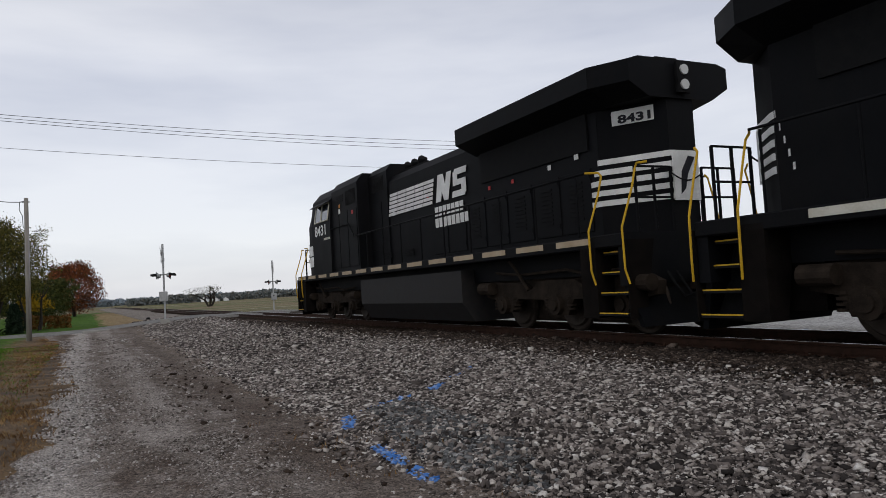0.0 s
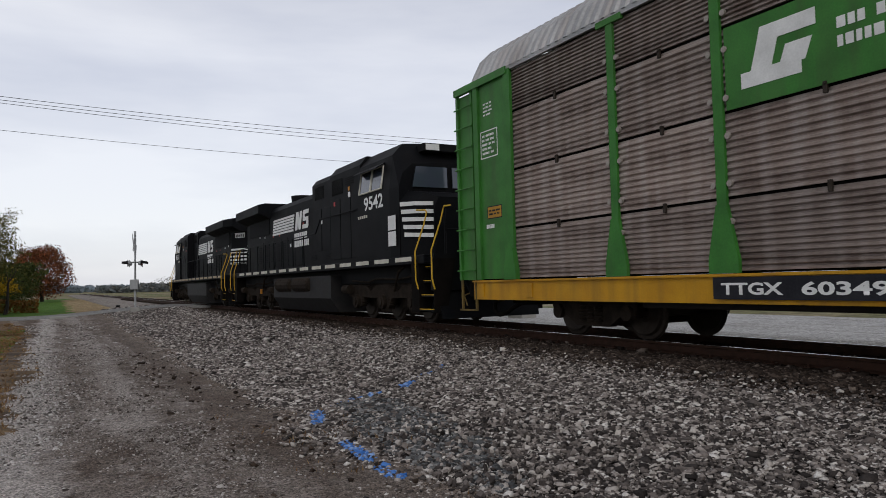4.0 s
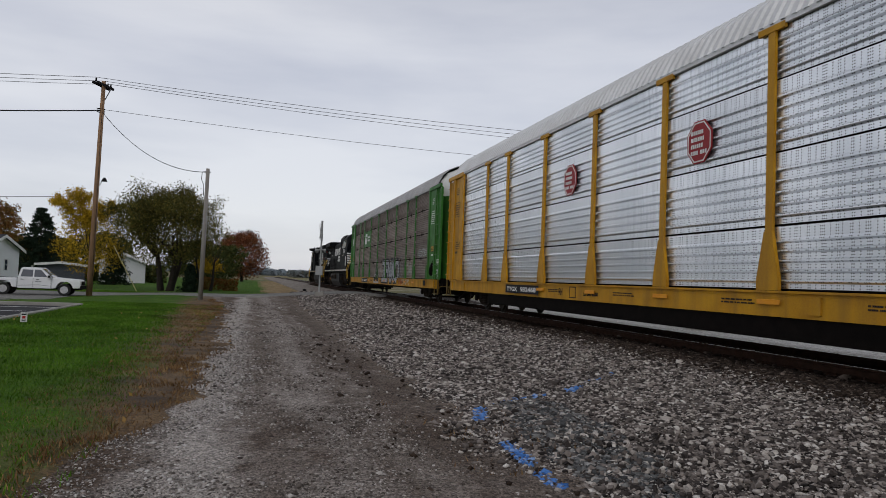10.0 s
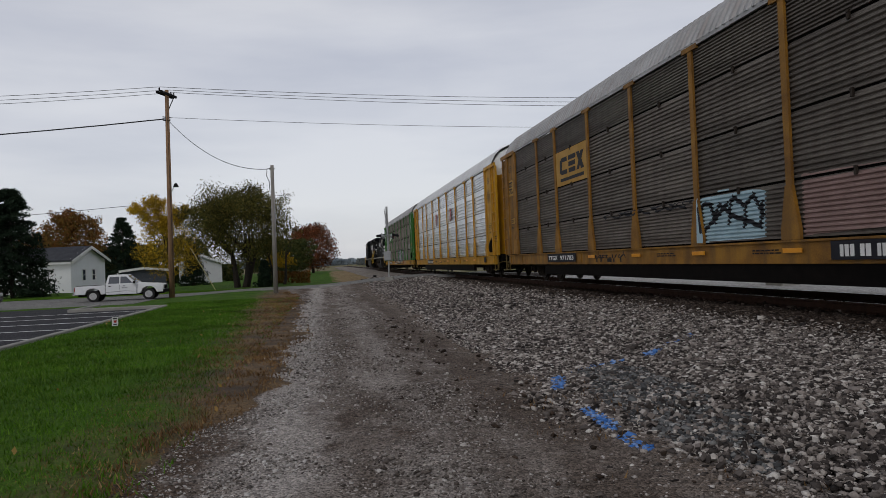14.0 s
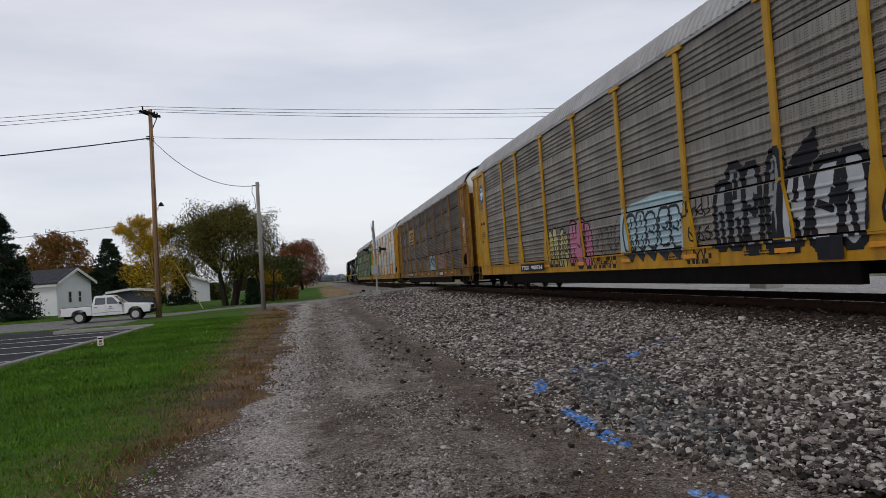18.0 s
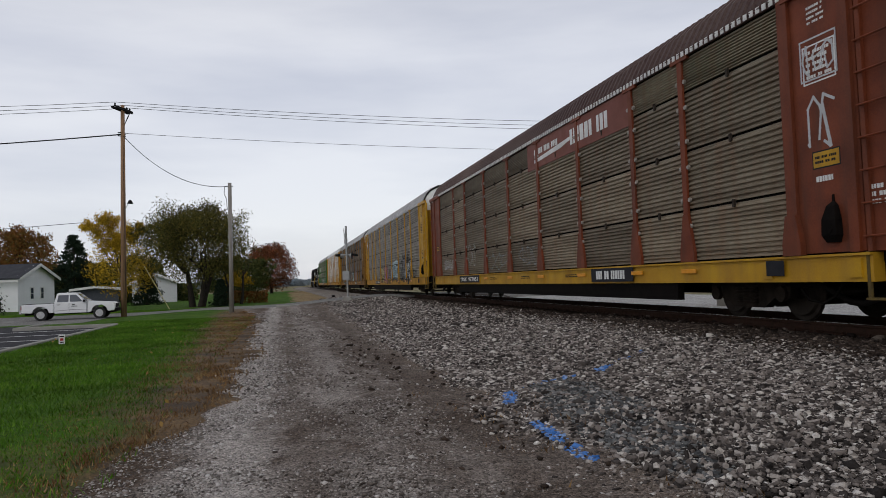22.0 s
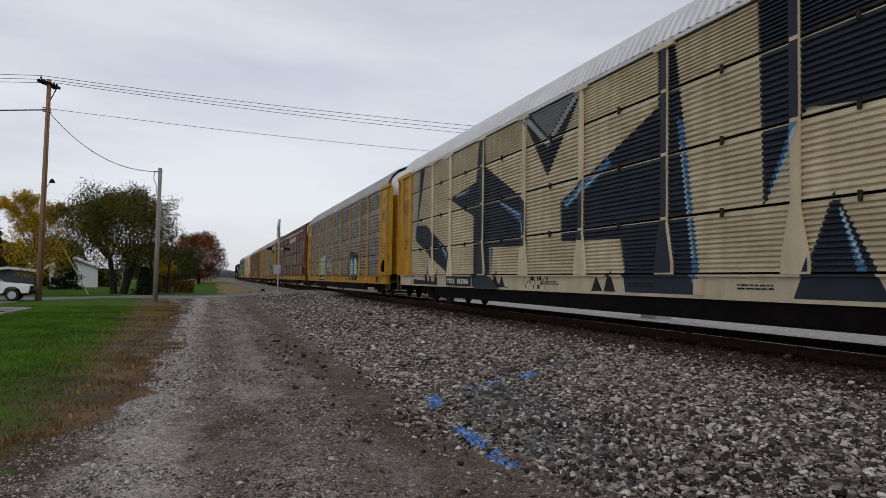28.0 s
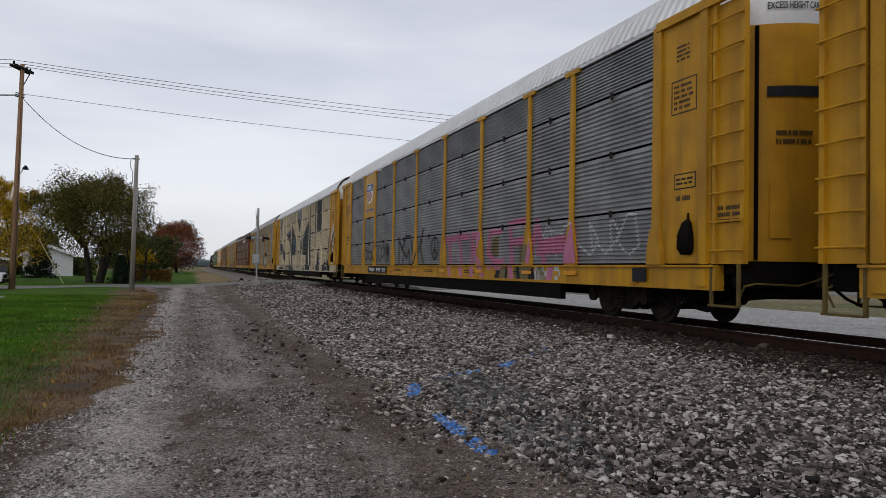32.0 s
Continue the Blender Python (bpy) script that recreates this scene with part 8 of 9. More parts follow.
# concrete blocks beyond the track
for x, y, w in ((6.9, 23.1, 1.0),):
    bm = B()
    bbox(bm, x - 0.35, x + 0.35, y - w / 2, y + w / 2, -0.60, -0.02, 0.03)
    solid("concrete_block", bm, M_KERB, "weathered grey concrete block beyond the track", "block", group="blocks beyond the track")


# small pale farm buildings on the horizon
for x, y, w, l, e, r in ((66, 500, 3.5, 6, 1.7, 2.6), (74, 505, 3, 4, 1.5, 2.3), (60, 510, 4, 8, 2.0, 3.2), (150, 500, 4, 6, 1.8, 2.8)):
    house("farm_building", "small white farm building far across the fields", (x, y, -0.78), -20, w, l, e, r, False)

# ---- trees ----
def leaf_mat(name, a, b, c, patch=0.0):
    m = bpy.data.materials.new(name)
    m.use_nodes = True
    n, l = m.node_tree.nodes, m.node_tree.links
    p = n["Principled BSDF"]
    g = n.new("ShaderNodeNewGeometry")
    r = n.new("ShaderNodeValToRGB")
    r.color_ramp.elements[0].color, r.color_ramp.elements[1].color = (*a, 1), (*c, 1)
    e = r.color_ramp.elements.new(0.5)
    e.color = (*b, 1)
    l.new(g.outputs["Random Per Island"], r.inputs[0])
    if patch:
        co = n.new("ShaderNodeTexCoord")
        t = n.new("ShaderNodeTexNoise")
        t.inputs["Scale"].default_value, t.inputs["Detail"].default_value, t.inputs["Roughness"].default_value = 0.55, 4, 0.6
        l.new(co.outputs["Object"], t.inputs["Vector"])
        mr = n.new("ShaderNodeMapRange")
        mr.inputs["From Min"].default_value, mr.inputs["From Max"].default_value = 0.3, 0.7
        mr.inputs["To Min"].default_value, mr.inputs["To Max"].default_value = 1 - patch, 1 + patch
        l.new(t.outputs[0], mr.inputs["Value"])
        mx = n.new("ShaderNodeMixRGB")
        mx.blend_type, mx.inputs["Fac"].default_value = "MULTIPLY", 1
        l.new(r.outputs[0], mx.inputs["Color1"])
        l.new(mr.outputs[0], mx.inputs["Color2"])
        l.new(mx.outputs[0], p.inputs["Base Color"])
    else:
        l.new(r.outputs[0], p.inputs["Base Color"])
    p.inputs["Roughness"].default_value = 0.75
    p.inputs["Specular IOR Level"].default_value = 0.1
    return m


M_BARK = mat("bark", (0.04, 0.032, 0.026), (0.022, 0.018, 0.015), 0.9, scale=4, fine=40, stretch=(3, 3, 0.5), bump=0.6)
L_OLIVE = leaf_mat("leaves_olive", (0.040, 0.046, 0.012), (0.082, 0.079, 0.018), (0.165, 0.132, 0.028), 0.4)
L_YELLOW = leaf_mat("leaves_yellow", (0.24, 0.15, 0.008), (0.44, 0.28, 0.015), (0.62, 0.41, 0.035), 0.35)
L_RED = leaf_mat("leaves_red", (0.06, 0.045, 0.015), (0.17, 0.05, 0.022), (0.26, 0.085, 0.03), 0.5)
L_ORANGE = leaf_mat("leaves_orange", (0.13, 0.055, 0.018), (0.22, 0.095, 0.022), (0.12, 0.10, 0.025))
L_GREEN = leaf_mat("leaves_green", (0.03, 0.045, 0.012), (0.055, 0.07, 0.02), (0.11, 0.10, 0.027))
L_DARK = leaf_mat("needles_dark", (0.008, 0.017, 0.009), (0.013, 0.024, 0.013), (0.02, 0.033, 0.018))


def leaves_mesh(name, centres, size, material, rng, flat=0.5):
    """Small two-triangle leaves at the given places, each turned at random."""
    n = len(centres)
    a = rng.normal(size=(n, 3))
    a /= np.linalg.norm(a, axis=1)[:, None]
    b = np.cross(a, rng.normal(size=(n, 3)))
    b /= np.linalg.norm(b, axis=1)[:, None]
    s = size * rng.uniform(0.6, 1.4, n)[:, None]
    c = np.asarray(centres)
    v = np.stack([c - a * s, c + b * s * flat, c + a * s, c - b * s * flat], 1).reshape(-1, 3)
    me = bpy.data.meshes.new(name)
    me.vertices.add(4 * n)
    me.vertices.foreach_set("co", v.astype(np.float32).ravel())
    me.loops.add(4 * n)
    me.loops.foreach_set("vertex_index", np.arange(4 * n, dtype=np.int32))
    me.polygons.add(n)
    me.polygons.foreach_set("loop_start", np.arange(0, 4 * n, 4, dtype=np.int32))
    me.update(calc_edges=True)
    me.materials.append(material)
    return me


def tree(name, label, at, height, spread, leaf_m, seed, leaves=5000, size=0.10, trunk=0.22, stems=1, start=0.25, density=1.0, droop=0.0, bare=0.15, crown_low=0.3, squash=1.0, fill=0.0, peak=0.0):
    """A broadleaf tree: stems that fork into limbs and twigs, and leaves in clumps round the twig ends."""
    t = thing(name, label, "tree", at)
    rnd = random.Random(seed)
    rng = np.random.default_rng(seed)
    bm = B()
    tips = []

    def grow(p, d, length, r, depth):
        steps = 3
        for _ in range(steps):
            d = (d + Vector((rnd.uniform(-1, 1), rnd.uniform(-1, 1), rnd.uniform(-0.5, 0.9 - droop))) * 0.20).normalized()
            q = p + d * (length / steps)
            rod(bm, p, q, r, 7 if depth < 2 else 4, r * 0.82, False)
            p, r = q, r * 0.82
            if depth >= 2:
                tips.append(p.copy())
        if depth >= 4:
            return
        n = 3 if depth < 2 else rnd.choice((2, 3))
        for i in range(n):
            side = Vector((rnd.uniform(-1, 1), rnd.uniform(-1, 1), rnd.uniform(-0.15, 0.65) - droop)).normalized()
            k = rnd.uniform(0.55, 0.85) * squash if depth < 1 else rnd.uniform(0.6, 0.95)
            grow(p, (d * (1 - k * 0.6) + side * k).normalized(), length * rnd.uniform(0.62, 0.82), r * 0.68, depth + 1)

    L = height * start
    for i in range(stems):
        a = 2 * math.pi * i / max(1, stems) + rnd.uniform(0, 1)
        lean = 0.0 if stems == 1 else 0.30
        grow(Vector((0.35 * math.cos(a), 0.35 * math.sin(a), -0.2)) if stems > 1 else Vector((0, 0, -0.2)), Vector((lean * math.cos(a), lean * math.sin(a), 1)).normalized(), L, trunk, 0)
    pts = np.array([tuple(p) for p in tips])
    sx = spread / max(0.1, np.percentile(np.hypot(pts[:, 0], pts[:, 1]), 96))
    sz = height / np.percentile(pts[:, 2], 99)
    for v in bm.verts:
        k = min(1.0, max(0.0, v.co.z / (height * 0.3)))
        v.co = Vector((v.co.x * (1 + (sx - 1) * k), v.co.y * (1 + (sx - 1) * k), v.co.z * sz))
    pts = pts * (sx, sx, sz)
    pts = pts[pts[:, 2] > height * crown_low]
    part("trunk", bm, M_BARK, t, "dark forked trunk and limbs")
    clumps = pts[rng.choice(len(pts), max(8, int(len(pts) * (1 - bare))), replace=False)]
    c = clumps[rng.integers(0, len(clumps), leaves)] + rng.normal(size=(leaves, 3)) * (0.26, 0.26, 0.20) * np.array([spread / 4.0 * density])
    k = int(leaves * fill)
    if k:
        # fill the body of the crown with lumps, narrower towards the top
        d = rng.normal(size=(k, 3))
        d /= np.linalg.norm(d, axis=1)[:, None]
        lump = np.array([1 + 0.22 * noise.noise((a * 2.3 + seed, b * 2.3, e * 2.3)) + 0.14 * noise.noise((a * 6, b * 6 + seed, e * 6)) for a, b, e in d])
        q = d * (rng.uniform(0.25, 1, k) ** 0.5 * lump)[:, None]
        half = height * (1 - crown_low) / 2
        wide = spread * (1 - peak * np.clip(q[:, 2], -0.4, 1))
        c[:k] = np.stack([q[:, 0] * wide, q[:, 1] * wide, height * crown_low + half * (1 + q[:, 2])], 1) + rng.normal(size=(k, 3)) * 0.12
    part("crown", leaves_mesh("crown", c, size, leaf_m, rng), None, t)
    return t


def conifer(name, label, at, height, radius, seed, leaves=9000, taper=0.8):
    t = thing(name, label, "tree", at)
    rng = np.random.default_rng(seed)
    bm = B()
    rod(bm, (0, 0, -0.2), (0, 0, height * 0.97), 0.16, 8, 0.02)
    rnd = random.Random(seed)
    ends = []
    z = height * 0.06
    while z < height * 0.96:
        rr = radius * (1 - z / height) ** taper
        for i in range(7):
            a = rnd.uniform(0, 2 * math.pi)
            q = rr * rnd.uniform(0.75, 1.12)
            e = Vector((q * math.cos(a), q * math.sin(a), z - q * 0.22))
            rod(bm, (0, 0, z), e, 0.03, 4, 0.008, False)
            for k in (0.35, 0.55, 0.75, 0.9, 1.0):
                ends.append((e.x * k, e.y * k, z - q * 0.22 * k, 0.10 + 0.12 * rr / radius))
        z += height * 0.032
    part("trunk", bm, M_BARK, t)
    ends = np.array(ends)
    pick = ends[rng.integers(0, len(ends), leaves)]
    c = pick[:, :3] + rng.normal(size=(leaves, 3)) * pick[:, 3:] * (1, 1, 0.6)
    part("crown", leaves_mesh("crown", c, 0.13, L_DARK, rng, 0.35), None, t)
    return t


tree("roadside_tree", "broad multi-stemmed tree with thinning olive leaves", (-15.6, 57.5, -0.66), 7.8, 4.0, L_OLIVE, 11, 54000, 0.070, 0.24, 4, 0.26, 1.15, 0.0, 0.10, 0.25, fill=0.52, peak=0.12)
tree("bare_tree", "half-bare tree with dark twigs and few leaves", (-12.9, 60.5, -0.66), 6.9, 2.6, L_OLIVE, 12, 900, 0.09, 0.15, 2, 0.3, 0.8, 0, 0.6, 0.35)
tree("yellow_tree", "small maple with bright yellow autumn leaves", (-21.5, 60.5, -0.66), 7.3, 2.5, L_YELLOW, 13, 30000, 0.06, 0.12, 1, 0.20, 0.9, 0, 0.2, 0.12, fill=0.34, peak=0.62)
tree("orange_tree", "tall oak turning orange and brown", (-39.6, 95.0, -0.66), 9.4, 4.0, L_ORANGE, 14, 14000, 0.14, 0.3, 1, 0.25, 1.0, 0, 0.1, 0.10, fill=0.65, peak=0.3)
tree("orange_tree", "brown and green tree beside the oak", (-44.5, 98.0, -0.66), 7.6, 3.4, L_ORANGE, 24, 9000, 0.14, 0.3, 1, 0.25, 1.0, 0, 0.1, 0.08, fill=0.7, peak=0.2)
tree("red_tree", "round maple with deep red autumn leaves", (-11.2, 136.0, -0.66), 9.2, 4.7, L_RED, 15, 16000, 0.15, 0.3, 1, 0.2, 1.0, 0, 0.05, 0.05, fill=0.8, peak=0.12)
tree("green_tree", "dull green tree with dense low crown", (-18.9, 125.0, -0.66), 6.6, 4.6, L_GREEN, 16, 14000, 0.15, 0.3, 2, 0.2, 1.0, 0, 0.05, 0.03, fill=0.75)
tree("green_tree", "dull green tree with dense low crown", (-15.0, 124.0, -0.66), 5.9, 4.0, L_GREEN, 17, 12000, 0.15, 0.25, 1, 0.2, 1.0, 0, 0.05, 0.03, fill=0.75)
tree("green_tree", "olive tree with dense low crown behind the shed", (-29.0, 100.0, -0.66), 6.2, 4.6, L_GREEN, 19, 7000, 0.2, 0.25, 1, 0.2, 1.0, 0, 0.05, 0.05, fill=0.7)
tree("yellow_shrub", "small yellow-green shrub by the road", (-13.0, 63.0, -0.66), 2.8, 1.6, L_YELLOW, 20, 1800, 0.08, 0.05, 3, 0.2, 1.0, 0, 0.1, 0.05)
tree("far_round_tree", "lone leafless tree with a rounded dome far off", (16.0, 172.0, -0.7), 4.6, 5.2, L_GREEN, 21, 500, 0.12, 0.25, 3, 0.2, 1.2, 0, 0.3, 0.2)
conifer("dark_spruce", "dense dark green spruce beside the house", (-31.9, 57.0, -0.66), 8.3, 3.0, 31, 26000, 0.6)
conifer("spruce", "dark green spruce behind the garage", (-32.2, 88.0, -0.66), 8.2, 3.7, 32, 18000)
conifer("spruce", "small dark spruce near the shed", (-21.7, 72.0, -0.66), 3.9, 1.5, 33, 5000)
conifer("pointed_cypress", "narrow pointed dark evergreen shrub", (-13.7, 55.8, -0.66), 2.0, 0.5, 34, 2500)


def far_trees(name, label, x0, x1, y, h0, h1, leaf_m, seed, n=9000, depth=14.0, size=0.5):
    """A far belt of trees: one mass of small clumps with an uneven top."""
    rng = np.random.default_rng(seed)
    x = rng.uniform(x0, x1, n)
    top = np.array([h0 + (h1 - h0) * (0.5 + 0.5 * noise.noise((a * 0.05, seed, 0))) * (0.75 + 0.5 * (noise.noise((a * 0.22, seed, 5)))) for a in x])
    z = -0.7 + np.maximum(top, 0.6) * rng.uniform(0.0, 1.0, n) ** 0.8
    c = np.stack([x, y + rng.uniform(-depth, depth, n), z], 1)
    me = leaves_mesh(name, c, size, leaf_m, rng, 0.7)
    return tagged(new(name, me), label, "trees", kind="stuff")


# air haze is mixed into these leaf colours: paler and bluer farther off
L_HAZE = leaf_mat("leaves_far_hazed", (0.13, 0.15, 0.15), (0.15, 0.165, 0.165), (0.19, 0.185, 0.16))
L_HAZE2 = leaf_mat("leaves_very_far_hazed", (0.20, 0.24, 0.27), (0.22, 0.26, 0.29), (0.25, 0.28, 0.30))
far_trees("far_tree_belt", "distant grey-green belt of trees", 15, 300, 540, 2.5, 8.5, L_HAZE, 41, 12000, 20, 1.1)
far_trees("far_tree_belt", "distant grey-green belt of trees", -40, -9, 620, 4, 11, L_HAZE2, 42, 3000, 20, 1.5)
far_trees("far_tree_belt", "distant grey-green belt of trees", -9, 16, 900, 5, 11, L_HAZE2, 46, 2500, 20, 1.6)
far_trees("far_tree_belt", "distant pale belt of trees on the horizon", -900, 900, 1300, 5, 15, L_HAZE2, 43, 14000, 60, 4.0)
far_trees("roadside_scrub", "low tangled scrub and corn stalks by the fence", -14.5, -10.5, 64, 0.8, 1.7, L_ORANGE, 44, 1800, 0.8, 0.10)
far_trees("hedge", "dark green hedge line behind the yard", -75, -34, 112, 4, 8, L_GREEN, 45, 9000, 5, 0.4)
far_trees("hedge", "dark shrubs between spruce and shed", -30.5, -19.5, 92, 1.5, 3.2, L_GREEN, 47, 3500, 3, 0.2)

# ---- loose stone, grass and leaves ----
def rock_template(rng):
    """A broken block: a cube with every corner pulled about."""
    v = np.array([(x, y, z) for x in (-1, 1) for y in (-1, 1) for z in (-1, 1)], float) * (0.80, 0.62, 0.55)
    v += rng.uniform(-0.34, 0.34, v.shape)
    f = np.array([(0, 1, 3), (0, 3, 2), (4, 6, 7), (4, 7, 5), (0, 4, 5), (0, 5, 1), (2, 3, 7), (2, 7, 6), (0, 2, 6), (0, 6, 4), (1, 5, 7), (1, 7, 3)])
    return v, f


def stones(name, xy, size, zf, material, rng, sink=0.35, low=True):
    """Many broken stones as one mesh, each its own island."""
    n = len(xy)
    temps = [rock_template(rng) for _ in range(8)]
    nv, nf = len(temps[0][0]), len(temps[0][1])
    V = np.empty((n, nv, 3), np.float32)
    which = rng.integers(0, 8, n)
    q = rng.normal(size=(n, 4))
    q /= np.linalg.norm(q, axis=1)[:, None]
    w, x, y, z = q.T
    R = np.stack([np.stack([1 - 2 * (y * y + z * z), 2 * (x * y - z * w), 2 * (x * z + y * w)], 1), np.stack([2 * (x * y + z * w), 1 - 2 * (x * x + z * z), 2 * (y * z - x * w)], 1), np.stack([2 * (x * z - y * w), 2 * (y * z + x * w), 1 - 2 * (x * x + y * y)], 1)], 1)
    s = size * np.exp(rng.normal(size=n) * 0.36)
    sc = rng.uniform(0.65, 1.25, (n, 3)) * s[:, None]
    base = np.array([zf(a, b) for a, b in xy])
    for k in range(8):
        i = np.where(which == k)[0]
        loc = temps[k][0][None] * sc[i][:, None, :]
        V[i] = np.einsum("nij,nvj->nvi", R[i], loc)
    V[:, :, 2] *= 0.62
    V[:, :, 0] += xy[:, 0, None]
    V[:, :, 1] += xy[:, 1, None]
    V[:, :, 2] += (base + s * (1 - 2 * sink) * 0.6)[:, None]
    F = (temps[0][1][None] + (np.arange(n) * nv)[:, None, None]).reshape(-1, 3)
    me = bpy.data.meshes.new(name)
    me.vertices.add(n * nv)
    me.vertices.foreach_set("co", V.ravel())
    me.loops.add(len(F) * 3)
    me.loops.foreach_set("vertex_index", F.astype(np.int32).ravel())
    me.polygons.add(len(F))
    me.polygons.foreach_set("loop_start", np.arange(0, len(F) * 3, 3, dtype=np.int32))
    me.update(calc_edges=True)
    me.materials.append(material)
    return me


def stone_mat(name, ramp, single=False):
    m = bpy.data.materials.new(name)
    m.use_nodes = True
    n, l = m.node_tree.nodes, m.node_tree.links
    p = n["Principled BSDF"]
    g = n.new("ShaderNodeNewGeometry")
    r = n.new("ShaderNodeValToRGB")
    r.color_ramp.interpolation = "LINEAR"
    e = r.color_ramp.elements
    e[0].position, e[0].color = ramp[0][0], (*ramp[0][1], 1)
    e[1].position, e[1].color = ramp[-1][0], (*ramp[-1][1], 1)
    for pos, c in ramp[1:-1]:
        q = e.new(pos)
        q.color = (*c, 1)
    l.new(n.new("ShaderNodeObjectInfo").outputs["Random"] if single else g.outputs["Random Per Island"], r.inputs[0])
    co = n.new("ShaderNodeTexCoord")
    t = n.new("ShaderNodeTexNoise")
    t.inputs["Scale"].default_value, t.inputs["Detail"].default_value = 70, 3
    l.new(co.outputs["Object"], t.inputs["Vector"])
    mr = n.new("ShaderNodeMapRange")
    mr.inputs["To Min"].default_value, mr.inputs["To Max"].default_value = 0.6, 1.35
    l.new(t.outputs[0], mr.inputs["Value"])
    mx = n.new("ShaderNodeMixRGB")
    mx.blend_type, mx.inputs["Fac"].default_value = "MULTIPLY", 1
    l.new(r.outputs[0], mx.inputs["Color1"])
    l.new(mr.outputs[0], mx.inputs["Color2"])
    l.new(mx.outputs[0], p.inputs["Base Color"])
    p.inputs["Roughness"].default_value = 0.85
    p.inputs["Specular IOR Level"].default_value = 0.12
    bp = n.new("ShaderNodeBump")
    bp.inputs["Strength"].default_value, bp.inputs["Distance"].default_value = 0.3, 0.01
    l.new(t.outputs[0], bp.inputs["Height"])
    l.new(bp.outputs[0], p.inputs["Normal"])
    return m


STONE_RAMP = [(0.0, (0.022, 0.019, 0.018)), (0.28, (0.075, 0.064, 0.059)), (0.55, (0.175, 0.150, 0.136)), (0.78, (0.34, 0.30, 0.272)), (0.92, (0.53, 0.487, 0.445)), (1.0, (0.70, 0.665, 0.625))]
M_STONE, M_STONE_ONE = stone_mat("crushed_stone", STONE_RAMP), stone_mat("single_crushed_stone", STONE_RAMP, True)
# rust stain by the rails, with the train's shade darkening the colours further
M_STONE_R = stone_mat("rusty_shaded_stone", [(0.0, (0.014, 0.010, 0.008)), (0.5, (0.038, 0.027, 0.021)), (0.85, (0.075, 0.057, 0.046)), (1.0, (0.18, 0.145, 0.12))])
M_STONE_D = stone_mat("grey_crushed_stone", [(0.0, (0.04, 0.041, 0.043)), (0.5, (0.11, 0.113, 0.115)), (0.9, (0.22, 0.22, 0.215)), (1.0, (0.45, 0.44, 0.43))])
M_BLUE = stone_mat("blue_sprayed_stone", [(0.0, (0.05, 0.16, 0.45)), (0.5, (0.10, 0.25, 0.62)), (1.0, (0.28, 0.42, 0.70))])
M_CLOD = stone_mat("damp_earth", [(0.0, (0.022, 0.015, 0.011)), (1.0, (0.07, 0.05, 0.038))])
M_GRIT = stone_mat("drive_gravel", [(0.0, (0.06, 0.049, 0.042)), (0.4, (0.185, 0.158, 0.14)), (0.75, (0.33, 0.295, 0.27)), (1.0, (0.60, 0.56, 0.53))])
M_GRIT_W = stone_mat("pale_gravel", [(0.0, (0.08, 0.07, 0.064)), (0.4, (0.31, 0.283, 0.262)), (0.8, (0.54, 0.505, 0.48)), (1.0, (0.70, 0.675, 0.65))])
# start, end, half width and strength of each sprayed dash
BLUE_DABS = [(-6.45, 8.22, -6.64, 7.62, 0.080, 0.85), (-6.22, 8.48, -5.60, 8.70, 0.05, 0.28), (-5.58, 8.62, -5.42, 8.80, 0.06, 0.5), (-4.95, 8.90, -4.66, 9.21, 0.065, 0.8), (-4.4, 9.5, -3.6, 10.2, 0.06, 0.18), (-6.74, 6.48, -6.79, 5.74, 0.085, 0.85), (-6.82, 5.36, -6.84, 5.01, 0.08, 0.75), (-6.88, 3.74, -6.90, 3.3, 0.08, 0.85)]


def grey_patch(x, y):
    return ((x + 5.95 - 0.12 * (y - 7)) / 0.50) ** 2 + ((y - 6.6) / 2.2) ** 2 < 1 + 0.7 * noise.noise((x * 2, y * 2, 1))


